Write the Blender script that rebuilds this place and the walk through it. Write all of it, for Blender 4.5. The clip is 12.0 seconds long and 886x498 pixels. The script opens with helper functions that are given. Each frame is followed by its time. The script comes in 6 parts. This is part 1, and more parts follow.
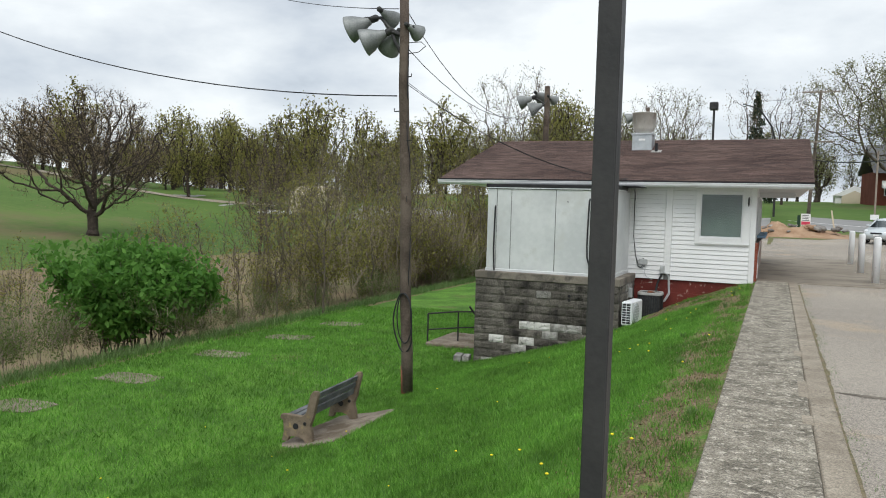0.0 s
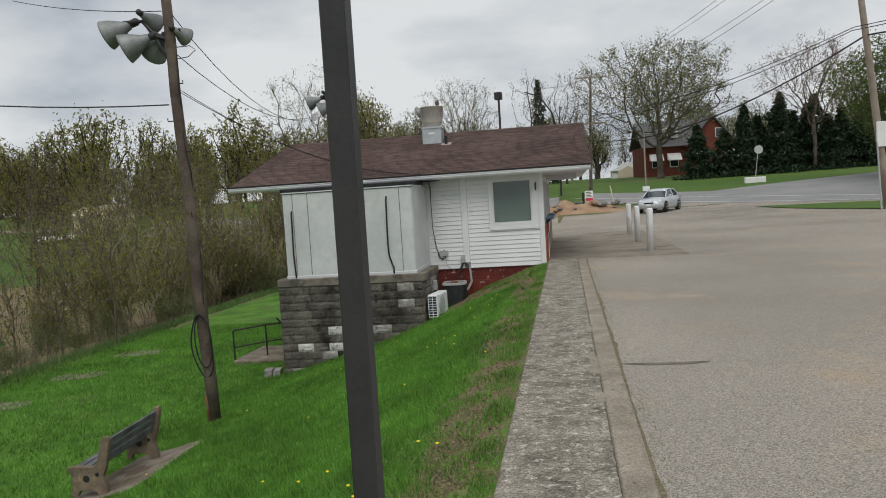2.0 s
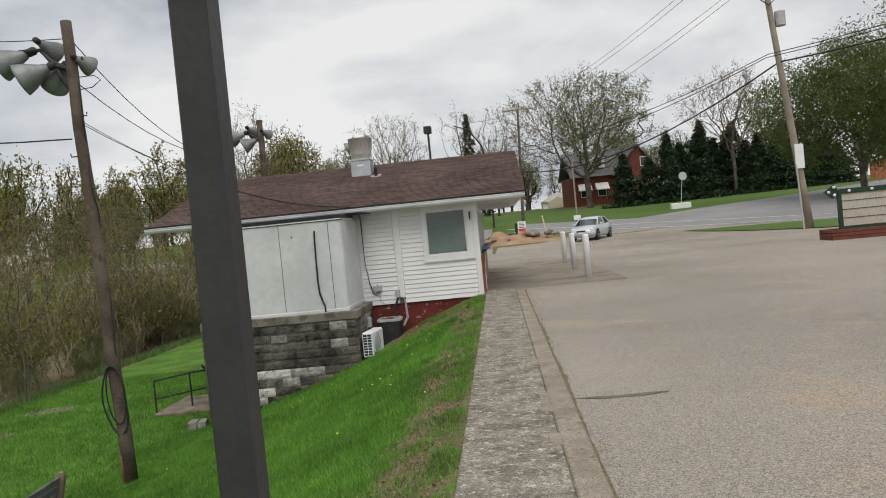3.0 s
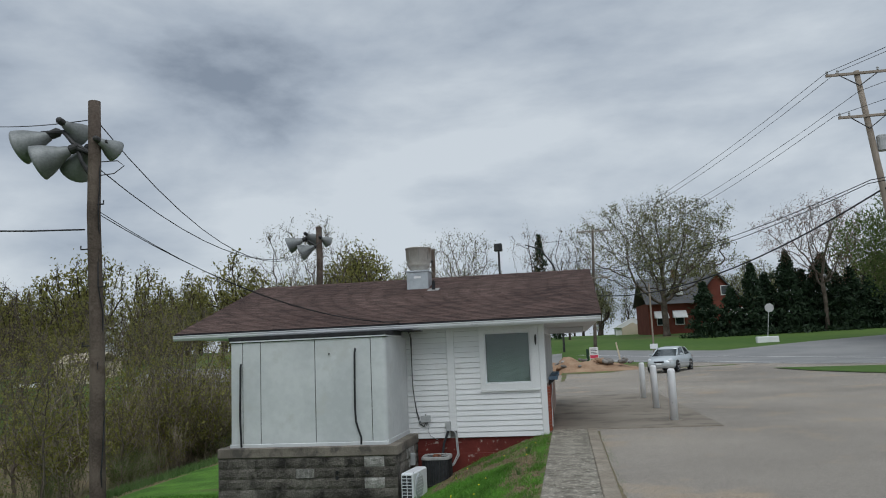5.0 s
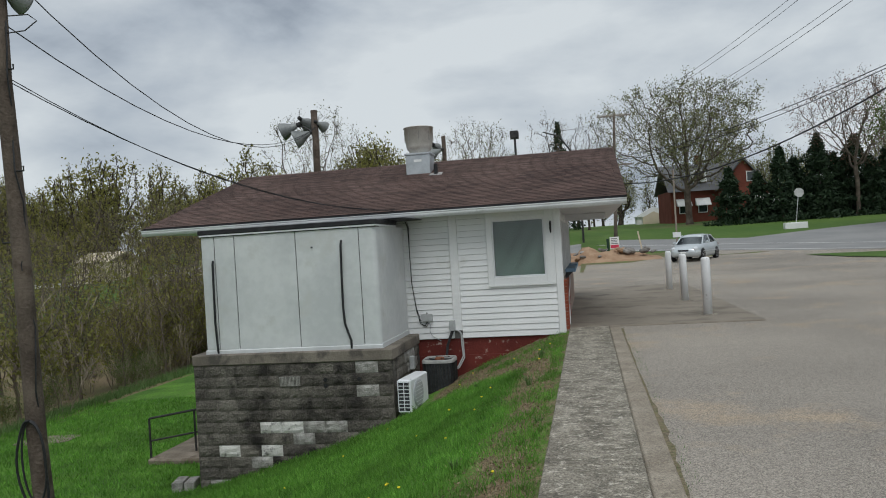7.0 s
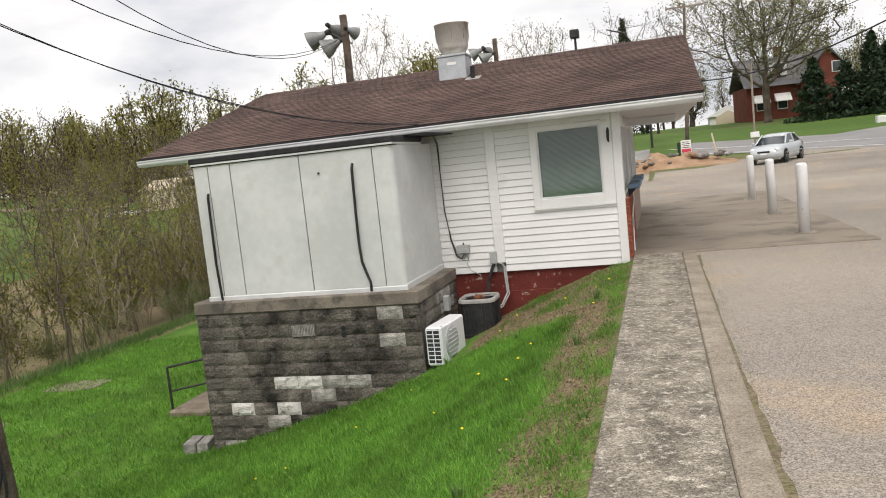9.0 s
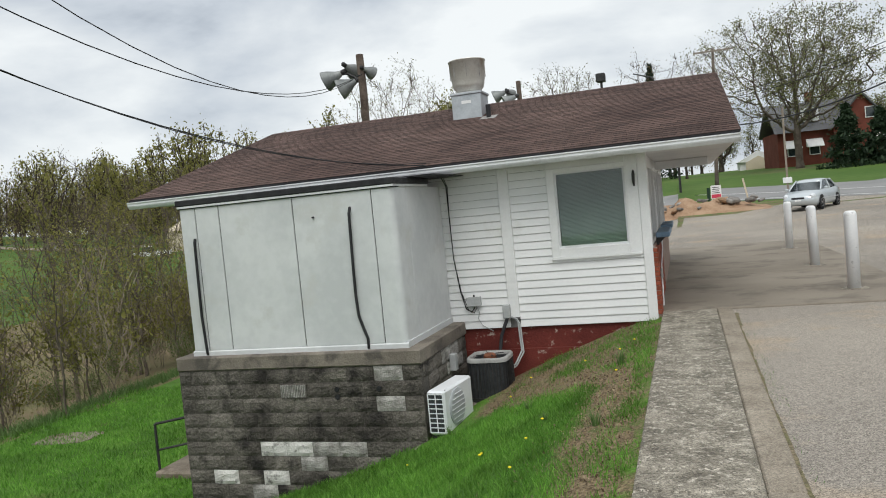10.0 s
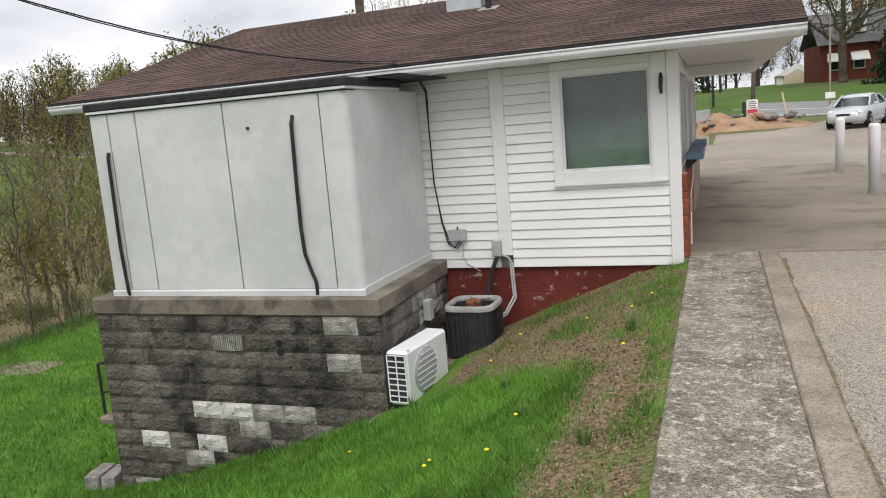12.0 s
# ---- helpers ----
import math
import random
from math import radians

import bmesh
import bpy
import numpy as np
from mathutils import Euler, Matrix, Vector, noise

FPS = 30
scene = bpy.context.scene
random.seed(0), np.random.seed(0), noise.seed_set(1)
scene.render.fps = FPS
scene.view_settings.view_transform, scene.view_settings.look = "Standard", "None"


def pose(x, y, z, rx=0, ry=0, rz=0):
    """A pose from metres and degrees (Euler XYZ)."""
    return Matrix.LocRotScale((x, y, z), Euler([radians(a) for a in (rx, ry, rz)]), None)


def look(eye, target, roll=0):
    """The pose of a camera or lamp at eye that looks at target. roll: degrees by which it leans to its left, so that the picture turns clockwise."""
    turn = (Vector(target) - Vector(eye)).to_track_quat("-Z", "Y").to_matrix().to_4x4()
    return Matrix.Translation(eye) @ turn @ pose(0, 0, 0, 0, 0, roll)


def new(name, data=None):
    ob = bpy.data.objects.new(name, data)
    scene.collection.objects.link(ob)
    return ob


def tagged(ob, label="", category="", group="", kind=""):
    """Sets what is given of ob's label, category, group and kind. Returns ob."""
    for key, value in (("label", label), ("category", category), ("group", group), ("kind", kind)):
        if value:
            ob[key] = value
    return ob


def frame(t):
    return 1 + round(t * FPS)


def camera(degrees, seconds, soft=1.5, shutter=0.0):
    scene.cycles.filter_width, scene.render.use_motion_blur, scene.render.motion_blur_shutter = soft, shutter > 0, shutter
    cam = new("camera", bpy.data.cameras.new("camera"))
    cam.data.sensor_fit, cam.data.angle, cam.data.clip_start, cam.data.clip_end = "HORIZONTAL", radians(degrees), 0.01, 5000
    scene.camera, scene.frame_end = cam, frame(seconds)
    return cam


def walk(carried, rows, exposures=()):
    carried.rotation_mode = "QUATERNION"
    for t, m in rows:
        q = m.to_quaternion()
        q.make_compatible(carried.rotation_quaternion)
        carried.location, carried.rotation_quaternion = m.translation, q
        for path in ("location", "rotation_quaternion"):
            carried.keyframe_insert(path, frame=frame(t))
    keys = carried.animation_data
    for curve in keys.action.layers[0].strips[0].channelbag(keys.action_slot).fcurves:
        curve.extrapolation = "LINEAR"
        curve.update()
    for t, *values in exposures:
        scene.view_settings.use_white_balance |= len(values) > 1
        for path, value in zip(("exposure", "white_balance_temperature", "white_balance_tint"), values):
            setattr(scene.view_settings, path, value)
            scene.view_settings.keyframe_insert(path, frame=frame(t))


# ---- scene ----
cam = camera(60.5, 12.0, 1.0)
PATH = [
    (0, (0.439, -0.388, 1.649), (-0.36, 1.441, 1.534), 1.6),
    (0.5, (0.504, -0.454, 1.707), (-0.069, 1.461, 1.665), 1.7),
    (1, (0.492, -0.385, 1.664), (0.014, 1.557, 1.633), 0.3),
    (1.5, (0.483, -0.19, 1.635), (0.106, 1.774, 1.574), -2.1),
    (2, (0.549, -0.017, 1.715), (0.225, 1.952, 1.588), -3.6),
    (2.5, (0.475, 0.365, 1.625), (0.271, 2.348, 1.467), -3.6),
    (3, (0.466, 0.717, 1.614), (0.319, 2.711, 1.567), -5.6),
    (3.5, (0.473, 1.2, 1.585), (0.221, 3.181, 1.682), -6.1),
    (3.7, (0.492, 1.376, 1.568), (0.203, 3.349, 1.714), -6.1),
    (5.3, (0.471, 3.418, 1.714), (0.175, 5.377, 1.991), -2.0),
    (5.5, (0.488, 3.648, 1.712), (0.207, 5.61, 1.98), -2.1),
    (6, (0.549, 4.187, 1.688), (0.263, 6.149, 1.951), -1.7),
    (6.5, (0.432, 4.672, 1.679), (0.117, 6.638, 1.86), -2.2),
    (7, (0.462, 5.248, 1.645), (0.09, 7.213, 1.645), -3.5),
    (7.5, (0.499, 5.877, 1.656), (0.055, 7.823, 1.528), -2.9),
    (7.7, (0.521, 6.104, 1.644), (0.066, 8.046, 1.489), -3.0),
    (9.3, (0.503, 7.854, 1.729), (-0.072, 9.758, 1.516), -6.6),
    (9.5, (0.488, 8.056, 1.702), (-0.085, 9.965, 1.538), -6.8),
    (10, (0.47, 8.673, 1.717), (-0.144, 10.574, 1.621), -5.5),
    (10.5, (0.416, 9.213, 1.71), (-0.234, 11.1, 1.579), -5.9),
    (11, (0.431, 9.789, 1.661), (-0.233, 11.664, 1.455), -6.3),
    (11.5, (0.373, 10.354, 1.658), (-0.304, 12.214, 1.377), -5.2),
    (12, (0.366, 10.863, 1.665), (-0.317, 12.716, 1.348), -4.7),
]
EXPOSURES = [(0.0, 0.4, 6350, 7), (0.5, 0.12, 6400, 8), (1.0, 0.06, 6400, 8), (1.5, -0.03, 6400, 8), (2.0, -0.06, 6500, 8), (2.5, 0.36, 7500, 12), (3.0, 0.12, 6700, 10), (3.7, 0.0, 6400, 9), (5.5, -0.33, 5900, 6), (6.5, -0.36, 5900, 6), (7.0, -0.15, 6200, 6), (7.7, 0.02, 6350, 8),
             (9.3, 0.62, 7000, 13), (9.5, 0.6, 7000, 13), (10.0, 0.3, 6450, 7), (10.5, 0.15, 6250, 6), (11.0, 0.28, 6600, 10), (11.5, 0.45, 6650, 12), (12.0, 0.5, 6650, 12)]
walk(cam, [(t, look(eye, target, roll)) for t, eye, target, roll in PATH], EXPOSURES)
# ==== place ====

# ---------------------------------------------------------------- world and light
world = bpy.data.worlds.new("overcast_sky")
scene.world = world
world.use_nodes = True
wn, wl = world.node_tree.nodes, world.node_tree.links
wn.clear()
w_out = wn.new("ShaderNodeOutputWorld")
w_bg = wn.new("ShaderNodeBackground")
w_sky = wn.new("ShaderNodeTexSky")
w_sky.sky_type, w_sky.sun_disc = "NISHITA", False
w_sky.sun_elevation, w_sky.sun_rotation = radians(58), radians(166)
w_gain = wn.new("ShaderNodeVectorMath")
w_gain.operation = "SCALE"
w_gain.inputs["Scale"].default_value = 0.12
wl.new(w_sky.outputs[0], w_gain.inputs[0])
w_tc = wn.new("ShaderNodeTexCoord")
w_map = wn.new("ShaderNodeMapping")
w_map.inputs["Scale"].default_value = (1.0, 1.0, 2.6)
wl.new(w_tc.outputs["Generated"], w_map.inputs[0])
w_n1 = wn.new("ShaderNodeTexNoise")
w_n1.inputs["Scale"].default_value = 2.1
w_n1.inputs["Detail"].default_value = 8
w_n1.inputs["Roughness"].default_value = 0.54
w_n1.inputs["Distortion"].default_value = 0.15
wl.new(w_map.outputs[0], w_n1.inputs[0])
w_ramp = wn.new("ShaderNodeValToRGB")
w_cr = w_ramp.color_ramp
w_cr.elements[0].position, w_cr.elements[0].color = 0.34, (0.37, 0.41, 0.48, 1)
w_cr.elements[1].position, w_cr.elements[1].color = 0.61, (0.97, 0.985, 1.0, 1)
w_mid = w_cr.elements.new(0.44)
w_mid.color = (0.63, 0.67, 0.735, 1)
w_sep = wn.new("ShaderNodeSeparateXYZ")
wl.new(w_tc.outputs["Generated"], w_sep.inputs[0])
w_low = wn.new("ShaderNodeMapRange")
w_low.inputs[1].default_value, w_low.inputs[2].default_value, w_low.inputs[3].default_value, w_low.inputs[4].default_value = 0.0, 0.36, 0.075, -0.005
wl.new(w_sep.outputs["Z"], w_low.inputs[0])
w_sum = wn.new("ShaderNodeMath")
wl.new(w_n1.outputs[0], w_sum.inputs[0])
wl.new(w_low.outputs[0], w_sum.inputs[1])
wl.new(w_sum.outputs[0], w_ramp.inputs[0])
w_mix = wn.new("ShaderNodeMix")
w_mix.data_type = "RGBA"
w_mix.inputs[0].default_value = 0.94
wl.new(w_gain.outputs[0], w_mix.inputs[6])
wl.new(w_ramp.outputs[0], w_mix.inputs[7])
wl.new(w_mix.outputs[2], w_bg.inputs[0])
w_bg.inputs[1].default_value = 0.80
wl.new(w_bg.outputs[0], w_out.inputs[0])

sun = new("sun", bpy.data.lights.new("sun", "SUN"))
sun.data.energy, sun.data.angle, sun.data.color = 1.8, radians(45), (1.0, 0.97, 0.93)
sun.matrix_world = look((0, 0, 60), (-9, 36, 0))


# ---------------------------------------------------------------- materials
def surface(name, c1, c2, scale=3.0, fine=60.0, rough=0.85, bump=0.3, metal=0.0, vary=0.0, c3=None, stain=1.0, stain_at=0.62, spec=0.3, speck=None):
    """Two tones at a coarse scale, fine grain and relief, an optional third tone as stains, optional change from piece to piece."""
    m = bpy.data.materials.new(name)
    m.use_nodes = True
    n, k = m.node_tree.nodes, m.node_tree.links
    b = n["Principled BSDF"]
    b.inputs["Roughness"].default_value, b.inputs["Metallic"].default_value = rough, metal
    b.inputs["Specular IOR Level"].default_value = spec
    geo = n.new("ShaderNodeNewGeometry")
    coarse, grain = n.new("ShaderNodeTexNoise"), n.new("ShaderNodeTexNoise")
    for t, s, d in ((coarse, scale, 4), (grain, fine, 3)):
        t.inputs["Scale"].default_value, t.inputs["Detail"].default_value = s, d
        k.new(geo.outputs["Position"], t.inputs[0])
    add = n.new("ShaderNodeMath")
    add.operation = "MULTIPLY_ADD"
    k.new(grain.outputs[0], add.inputs[0])
    add.inputs[1].default_value = 0.45
    sub = n.new("ShaderNodeMath")
    sub.operation = "SUBTRACT"
    k.new(coarse.outputs[0], sub.inputs[0])
    sub.inputs[1].default_value = 0.22
    k.new(sub.outputs[0], add.inputs[2])
    ramp = n.new("ShaderNodeValToRGB")
    ramp.color_ramp.elements[0].position, ramp.color_ramp.elements[0].color = 0.33, (*c1, 1)
    ramp.color_ramp.elements[1].position, ramp.color_ramp.elements[1].color = 0.67, (*c2, 1)
    k.new(add.outputs[0], ramp.inputs[0])
    col = ramp.outputs[0]
    if c3:
        st = n.new("ShaderNodeTexNoise")
        st.inputs["Scale"].default_value, st.inputs["Detail"].default_value = stain, 6
        st.inputs["Roughness"].default_value = 0.65
        k.new(geo.outputs["Position"], st.inputs[0])
        mr = n.new("ShaderNodeMapRange")
        mr.inputs[1].default_value, mr.inputs[2].default_value = stain_at - 0.06, stain_at + 0.06
        k.new(st.outputs[0], mr.inputs[0])
        mx = n.new("ShaderNodeMix")
        mx.data_type = "RGBA"
        k.new(mr.outputs[0], mx.inputs[0])
        k.new(col, mx.inputs[6])
        mx.inputs[7].default_value = (*c3, 1)
        col = mx.outputs[2]
    if speck:
        vo = n.new("ShaderNodeTexVoronoi")
        vo.inputs["Scale"].default_value = speck[0]
        k.new(geo.outputs["Position"], vo.inputs["Vector"])
        pick = n.new("ShaderNodeSeparateColor")
        k.new(vo.outputs["Color"], pick.inputs[0])
        sr = n.new("ShaderNodeMapRange")
        sr.inputs[3].default_value, sr.inputs[4].default_value = 1 - speck[1], 1 + speck[1]
        k.new(pick.outputs[0], sr.inputs[0])
        sm = n.new("ShaderNodeVectorMath")
        sm.operation = "SCALE"
        k.new(col, sm.inputs[0])
        k.new(sr.outputs[0], sm.inputs["Scale"])
        col = sm.outputs[0]
    if vary:
        oi = n.new("ShaderNodeObjectInfo")
        r = n.new("ShaderNodeMapRange")
        r.inputs[3].default_value, r.inputs[4].default_value = 1 - vary, 1 + vary
        mixed, whole = n.new("ShaderNodeMath"), n.new("ShaderNodeMath")
        whole.operation = "FRACT"
        k.new(oi.outputs["Random"], mixed.inputs[0])
        k.new(geo.outputs["Random Per Island"], mixed.inputs[1])
        k.new(mixed.outputs[0], whole.inputs[0])
        k.new(whole.outputs[0], r.inputs[0])
        sc = n.new("ShaderNodeVectorMath")
        sc.operation = "SCALE"
        k.new(col, sc.inputs[0])
        k.new(r.outputs[0], sc.inputs["Scale"])
        col = sc.outputs[0]
    k.new(col, b.inputs["Base Color"])
    if bump:
        bm_ = n.new("ShaderNodeBump")
        bm_.inputs["Strength"].default_value, bm_.inputs["Distance"].default_value = bump, 0.02
        k.new(grain.outputs[0], bm_.inputs["Height"])
        k.new(bm_.outputs[0], b.inputs["Normal"])
    return m


def leafy(name, c1, c2, rough=0.6, thin=0.5, patch=0.0):
    """Leaves and blades, each island with a tone of its own, letting some light through; patch: lusher and poorer growth from place to place."""
    m = bpy.data.materials.new(name)
    m.use_nodes = True
    n, k = m.node_tree.nodes, m.node_tree.links
    b = n["Principled BSDF"]
    b.inputs["Roughness"].default_value = rough
    b.inputs["Specular IOR Level"].default_value = 0.2
    geo = n.new("ShaderNodeNewGeometry")
    ramp = n.new("ShaderNodeValToRGB")
    ramp.color_ramp.elements[0].color, ramp.color_ramp.elements[1].color = (*c1, 1), (*c2, 1)
    k.new(geo.outputs["Random Per Island"], ramp.inputs[0])
    col = ramp.outputs[0]
    if patch:
        wide, near = n.new("ShaderNodeTexNoise"), n.new("ShaderNodeTexNoise")
        for t, sc, d in ((wide, 0.55, 3), (near, 3.2, 4)):
            t.inputs["Scale"].default_value, t.inputs["Detail"].default_value = sc, d
            k.new(geo.outputs["Position"], t.inputs[0])
        both = n.new("ShaderNodeMath")
        k.new(wide.outputs[0], both.inputs[0])
        k.new(near.outputs[0], both.inputs[1])
        lush = n.new("ShaderNodeMapRange")
        lush.inputs[1].default_value, lush.inputs[2].default_value, lush.inputs[3].default_value, lush.inputs[4].default_value = 0.72, 1.28, 1 - patch, 1 + patch
        k.new(both.outputs[0], lush.inputs[0])
        grown_ = n.new("ShaderNodeVectorMath")
        grown_.operation = "SCALE"
        k.new(col, grown_.inputs[0])
        k.new(lush.outputs[0], grown_.inputs["Scale"])
        col = grown_.outputs[0]
    k.new(col, b.inputs["Base Color"])
    tr = n.new("ShaderNodeBsdfTranslucent")
    k.new(col, tr.inputs[0])
    mx = n.new("ShaderNodeMixShader")
    mx.inputs[0].default_value = thin
    k.new(b.outputs[0], mx.inputs[1])
    k.new(tr.outputs[0], mx.inputs[2])
    k.new(mx.outputs[0], n["Material Output"].inputs[0])
    return m


GRASS_SOIL = surface("lawn_soil", (0.044, 0.110, 0.012), (0.105, 0.225, 0.026), 0.8, 30, 0.95, 0.8, c3=(0.11, 0.12, 0.04), stain=0.6, stain_at=0.66, speck=(60, 0.3))
DRY_EDGE = surface("dry_grass_edge", (0.20, 0.16, 0.11), (0.135, 0.125, 0.062), 4.0, 36, 0.95, 0.9, c3=(0.15, 0.12, 0.085), stain=3.0, stain_at=0.6, speck=(55, 0.35))


def lawn_ground():
    """Lawn soil that turns to straw and bare soil beside the walk and at the foot of the shop."""
    m = GRASS_SOIL
    n, k = m.node_tree.nodes, m.node_tree.links
    b = n["Principled BSDF"]
    green = b.inputs["Base Color"].links[0].from_socket
    geo = n.new("ShaderNodeNewGeometry")
    xyz = n.new("ShaderNodeSeparateXYZ")
    k.new(geo.outputs["Position"], xyz.inputs[0])
    near = n.new("ShaderNodeMapRange")
    near.inputs[1].default_value, near.inputs[2].default_value, near.inputs[3].default_value, near.inputs[4].default_value = 16.3, 17.8, 0.0, 1.65
    k.new(xyz.outputs["Y"], near.inputs[0])
    off = n.new("ShaderNodeMath")
    k.new(xyz.outputs["X"], off.inputs[0])
    k.new(near.outputs[0], off.inputs[1])
    band = n.new("ShaderNodeMapRange")
    band.inputs[1].default_value, band.inputs[2].default_value = -0.85, -0.45
    k.new(off.outputs[0], band.inputs[0])
    nz = n.new("ShaderNodeTexNoise")
    nz.inputs["Scale"].default_value, nz.inputs["Detail"].default_value = 2.6, 6
    nz.inputs["Roughness"].default_value = 0.7
    k.new(geo.outputs["Position"], nz.inputs[0])
    rim = n.new("ShaderNodeMapRange")
    rim.inputs[1].default_value, rim.inputs[2].default_value, rim.inputs[3].default_value, rim.inputs[4].default_value = -0.20, 0.0, 0.0, 0.25
    k.new(xyz.outputs["X"], rim.inputs[0])
    held = n.new("ShaderNodeMath")
    held.operation = "SUBTRACT"
    k.new(band.outputs[0], held.inputs[0])
    k.new(rim.outputs[0], held.inputs[1])
    both = n.new("ShaderNodeMath")
    both.operation = "MULTIPLY_ADD"
    k.new(nz.outputs[0], both.inputs[0])
    both.inputs[1].default_value = 2.4
    k.new(held.outputs[0], both.inputs[2])
    cut = n.new("ShaderNodeMapRange")
    cut.inputs[1].default_value, cut.inputs[2].default_value = 1.65, 2.1
    k.new(both.outputs[0], cut.inputs[0])
    fine = n.new("ShaderNodeTexNoise")
    fine.inputs["Scale"].default_value, fine.inputs["Detail"].default_value = 38, 4
    k.new(geo.outputs["Position"], fine.inputs[0])
    straw = n.new("ShaderNodeValToRGB")
    straw.color_ramp.elements[0].position, straw.color_ramp.elements[0].color = 0.38, (0.075, 0.052, 0.030, 1)
    straw.color_ramp.elements[1].position, straw.color_ramp.elements[1].color = 0.62, (0.25, 0.19, 0.115, 1)
    k.new(fine.outputs[0], straw.inputs[0])
    mx = n.new("ShaderNodeMix")
    mx.data_type = "RGBA"
    k.new(cut.outputs[0], mx.inputs[0])
    k.new(green, mx.inputs[6])
    k.new(straw.outputs[0], mx.inputs[7])
    k.new(mx.outputs[2], b.inputs["Base Color"])


lawn_ground()
MEADOW = surface("meadow", (0.052, 0.108, 0.016), (0.095, 0.155, 0.03), 0.05, 1.2, 0.95, 0.2, c3=(0.14, 0.12, 0.055), stain=0.03, stain_at=0.6)
SCRUB = surface("scrub_ground", (0.22, 0.16, 0.10), (0.15, 0.14, 0.06), 0.25, 5, 0.95, 0.6)
CONCRETE = surface("walk_concrete", (0.122, 0.108, 0.085), (0.290, 0.263, 0.213), 3.6, 26, 0.9, 0.9, c3=(0.46, 0.42, 0.355), stain=14, stain_at=0.59, speck=(100, 0.50))
KERB = surface("kerb_concrete", (0.215, 0.183, 0.143), (0.335, 0.292, 0.232), 3.0, 40, 0.9, 0.8, c3=(0.16, 0.137, 0.108), stain=6.0, stain_at=0.62, speck=(120, 0.30))
APRON = surface("apron_concrete", (0.205, 0.176, 0.14), (0.27, 0.235, 0.19), 0.5, 60, 0.85, 0.2, c3=(0.155, 0.133, 0.106), stain=0.9, stain_at=0.57)
ASPHALT = surface("lot_asphalt", (0.235, 0.211, 0.182), (0.345, 0.307, 0.26), 0.16, 34, 0.9, 1.0, c3=(0.36, 0.29, 0.215), stain=0.45, stain_at=0.60, speck=(125, 0.50))
STAIN = surface("damp_patch", (0.11, 0.095, 0.075), (0.19, 0.165, 0.135), 3.0, 40, 0.85, 0.6, speck=(120, 0.3))
ROAD = surface("road_asphalt", (0.22, 0.22, 0.22), (0.28, 0.275, 0.27), 0.3, 30, 0.9, 0.3)
BLOCK = surface("weathered_block", (0.050, 0.044, 0.038), (0.155, 0.141, 0.121), 1.6, 30, 0.95, 1.3, vary=0.24, c3=(0.026, 0.023, 0.021), stain=2.0, stain_at=0.575, speck=(90, 0.25))
BLOCK_WHITE = surface("whitewashed_block", (0.52, 0.50, 0.47), (0.66, 0.645, 0.61), 5, 45, 0.9, 1.0, vary=0.1, c3=(0.22, 0.21, 0.2), stain=9, stain_at=0.62)
BLOCK_PALE = surface("faded_whitewash_block", (0.19, 0.18, 0.165), (0.40, 0.385, 0.36), 7, 45, 0.9, 1.0, vary=0.15)
MORTAR = surface("dark_mortar", (0.10, 0.092, 0.08), (0.15, 0.14, 0.124), 3, 60, 0.95, 0.5)
CAP = surface("stained_cap_concrete", (0.14, 0.12, 0.10), (0.24, 0.21, 0.175), 2.0, 45, 0.9, 0.5, c3=(0.09, 0.08, 0.07), stain=2.2, stain_at=0.58)
SIDING = surface("white_siding", (0.74, 0.745, 0.74), (0.80, 0.80, 0.795), 1.2, 20, 0.45, 0.05, spec=0.4, c3=(0.66, 0.655, 0.63), stain=1.3, stain_at=0.66)
# wall shell behind the siding, coloured dark to draw the shadow lines between boards
LAP_SHADE = surface("lap_shade_backing", (0.16, 0.155, 0.15), (0.22, 0.215, 0.205), 2, 30, 0.9, 0.1)
TRIM = surface("white_trim", (0.70, 0.705, 0.70), (0.78, 0.78, 0.775), 1.5, 30, 0.45, 0.05)
GUTTER = surface("white_gutter_metal", (0.62, 0.63, 0.64), (0.74, 0.75, 0.76), 1.5, 30, 0.4, 0.05, c3=(0.45, 0.45, 0.44), stain=2.0, stain_at=0.66)
COOLER = surface("painted_cooler_panel", (0.50, 0.515, 0.52), (0.61, 0.622, 0.622), 0.9, 9, 0.42, 0.06, c3=(0.515, 0.52, 0.505), stain=1.4, stain_at=0.62, spec=0.4)
SEAM = surface("dark_seam", (0.06, 0.06, 0.058), (0.10, 0.10, 0.096), 5, 60, 0.8, 0.1)
BLACK = surface("black_rubber", (0.012, 0.012, 0.014), (0.03, 0.03, 0.032), 6, 50, 0.6, 0.3)
RED_PAINT = surface("red_painted_masonry", (0.10, 0.018, 0.014), (0.155, 0.03, 0.022), 2, 40, 0.75, 0.5, c3=(0.56, 0.48, 0.42), stain=8.0, stain_at=0.655)
BRICK = surface("red_brick", (0.21, 0.052, 0.028), (0.29, 0.08, 0.045), 8, 90, 0.85, 0.4, vary=0.2)
BRICK_JOINT = surface("brick_joint", (0.28, 0.20, 0.165), (0.38, 0.29, 0.24), 8, 90, 0.9, 0.3)
SHINGLE = surface("brown_shingle", (0.064, 0.038, 0.032), (0.115, 0.074, 0.062), 0.5, 60, 0.95, 0.7, vary=0.34, speck=(120, 0.3))
# cut asphalt edge, kept near black to paint in the shadow under each course
SHADED_EDGE = surface("shaded_cut_edge", (0.016, 0.012, 0.011), (0.035, 0.026, 0.024), 3, 60, 0.9, 0.2)
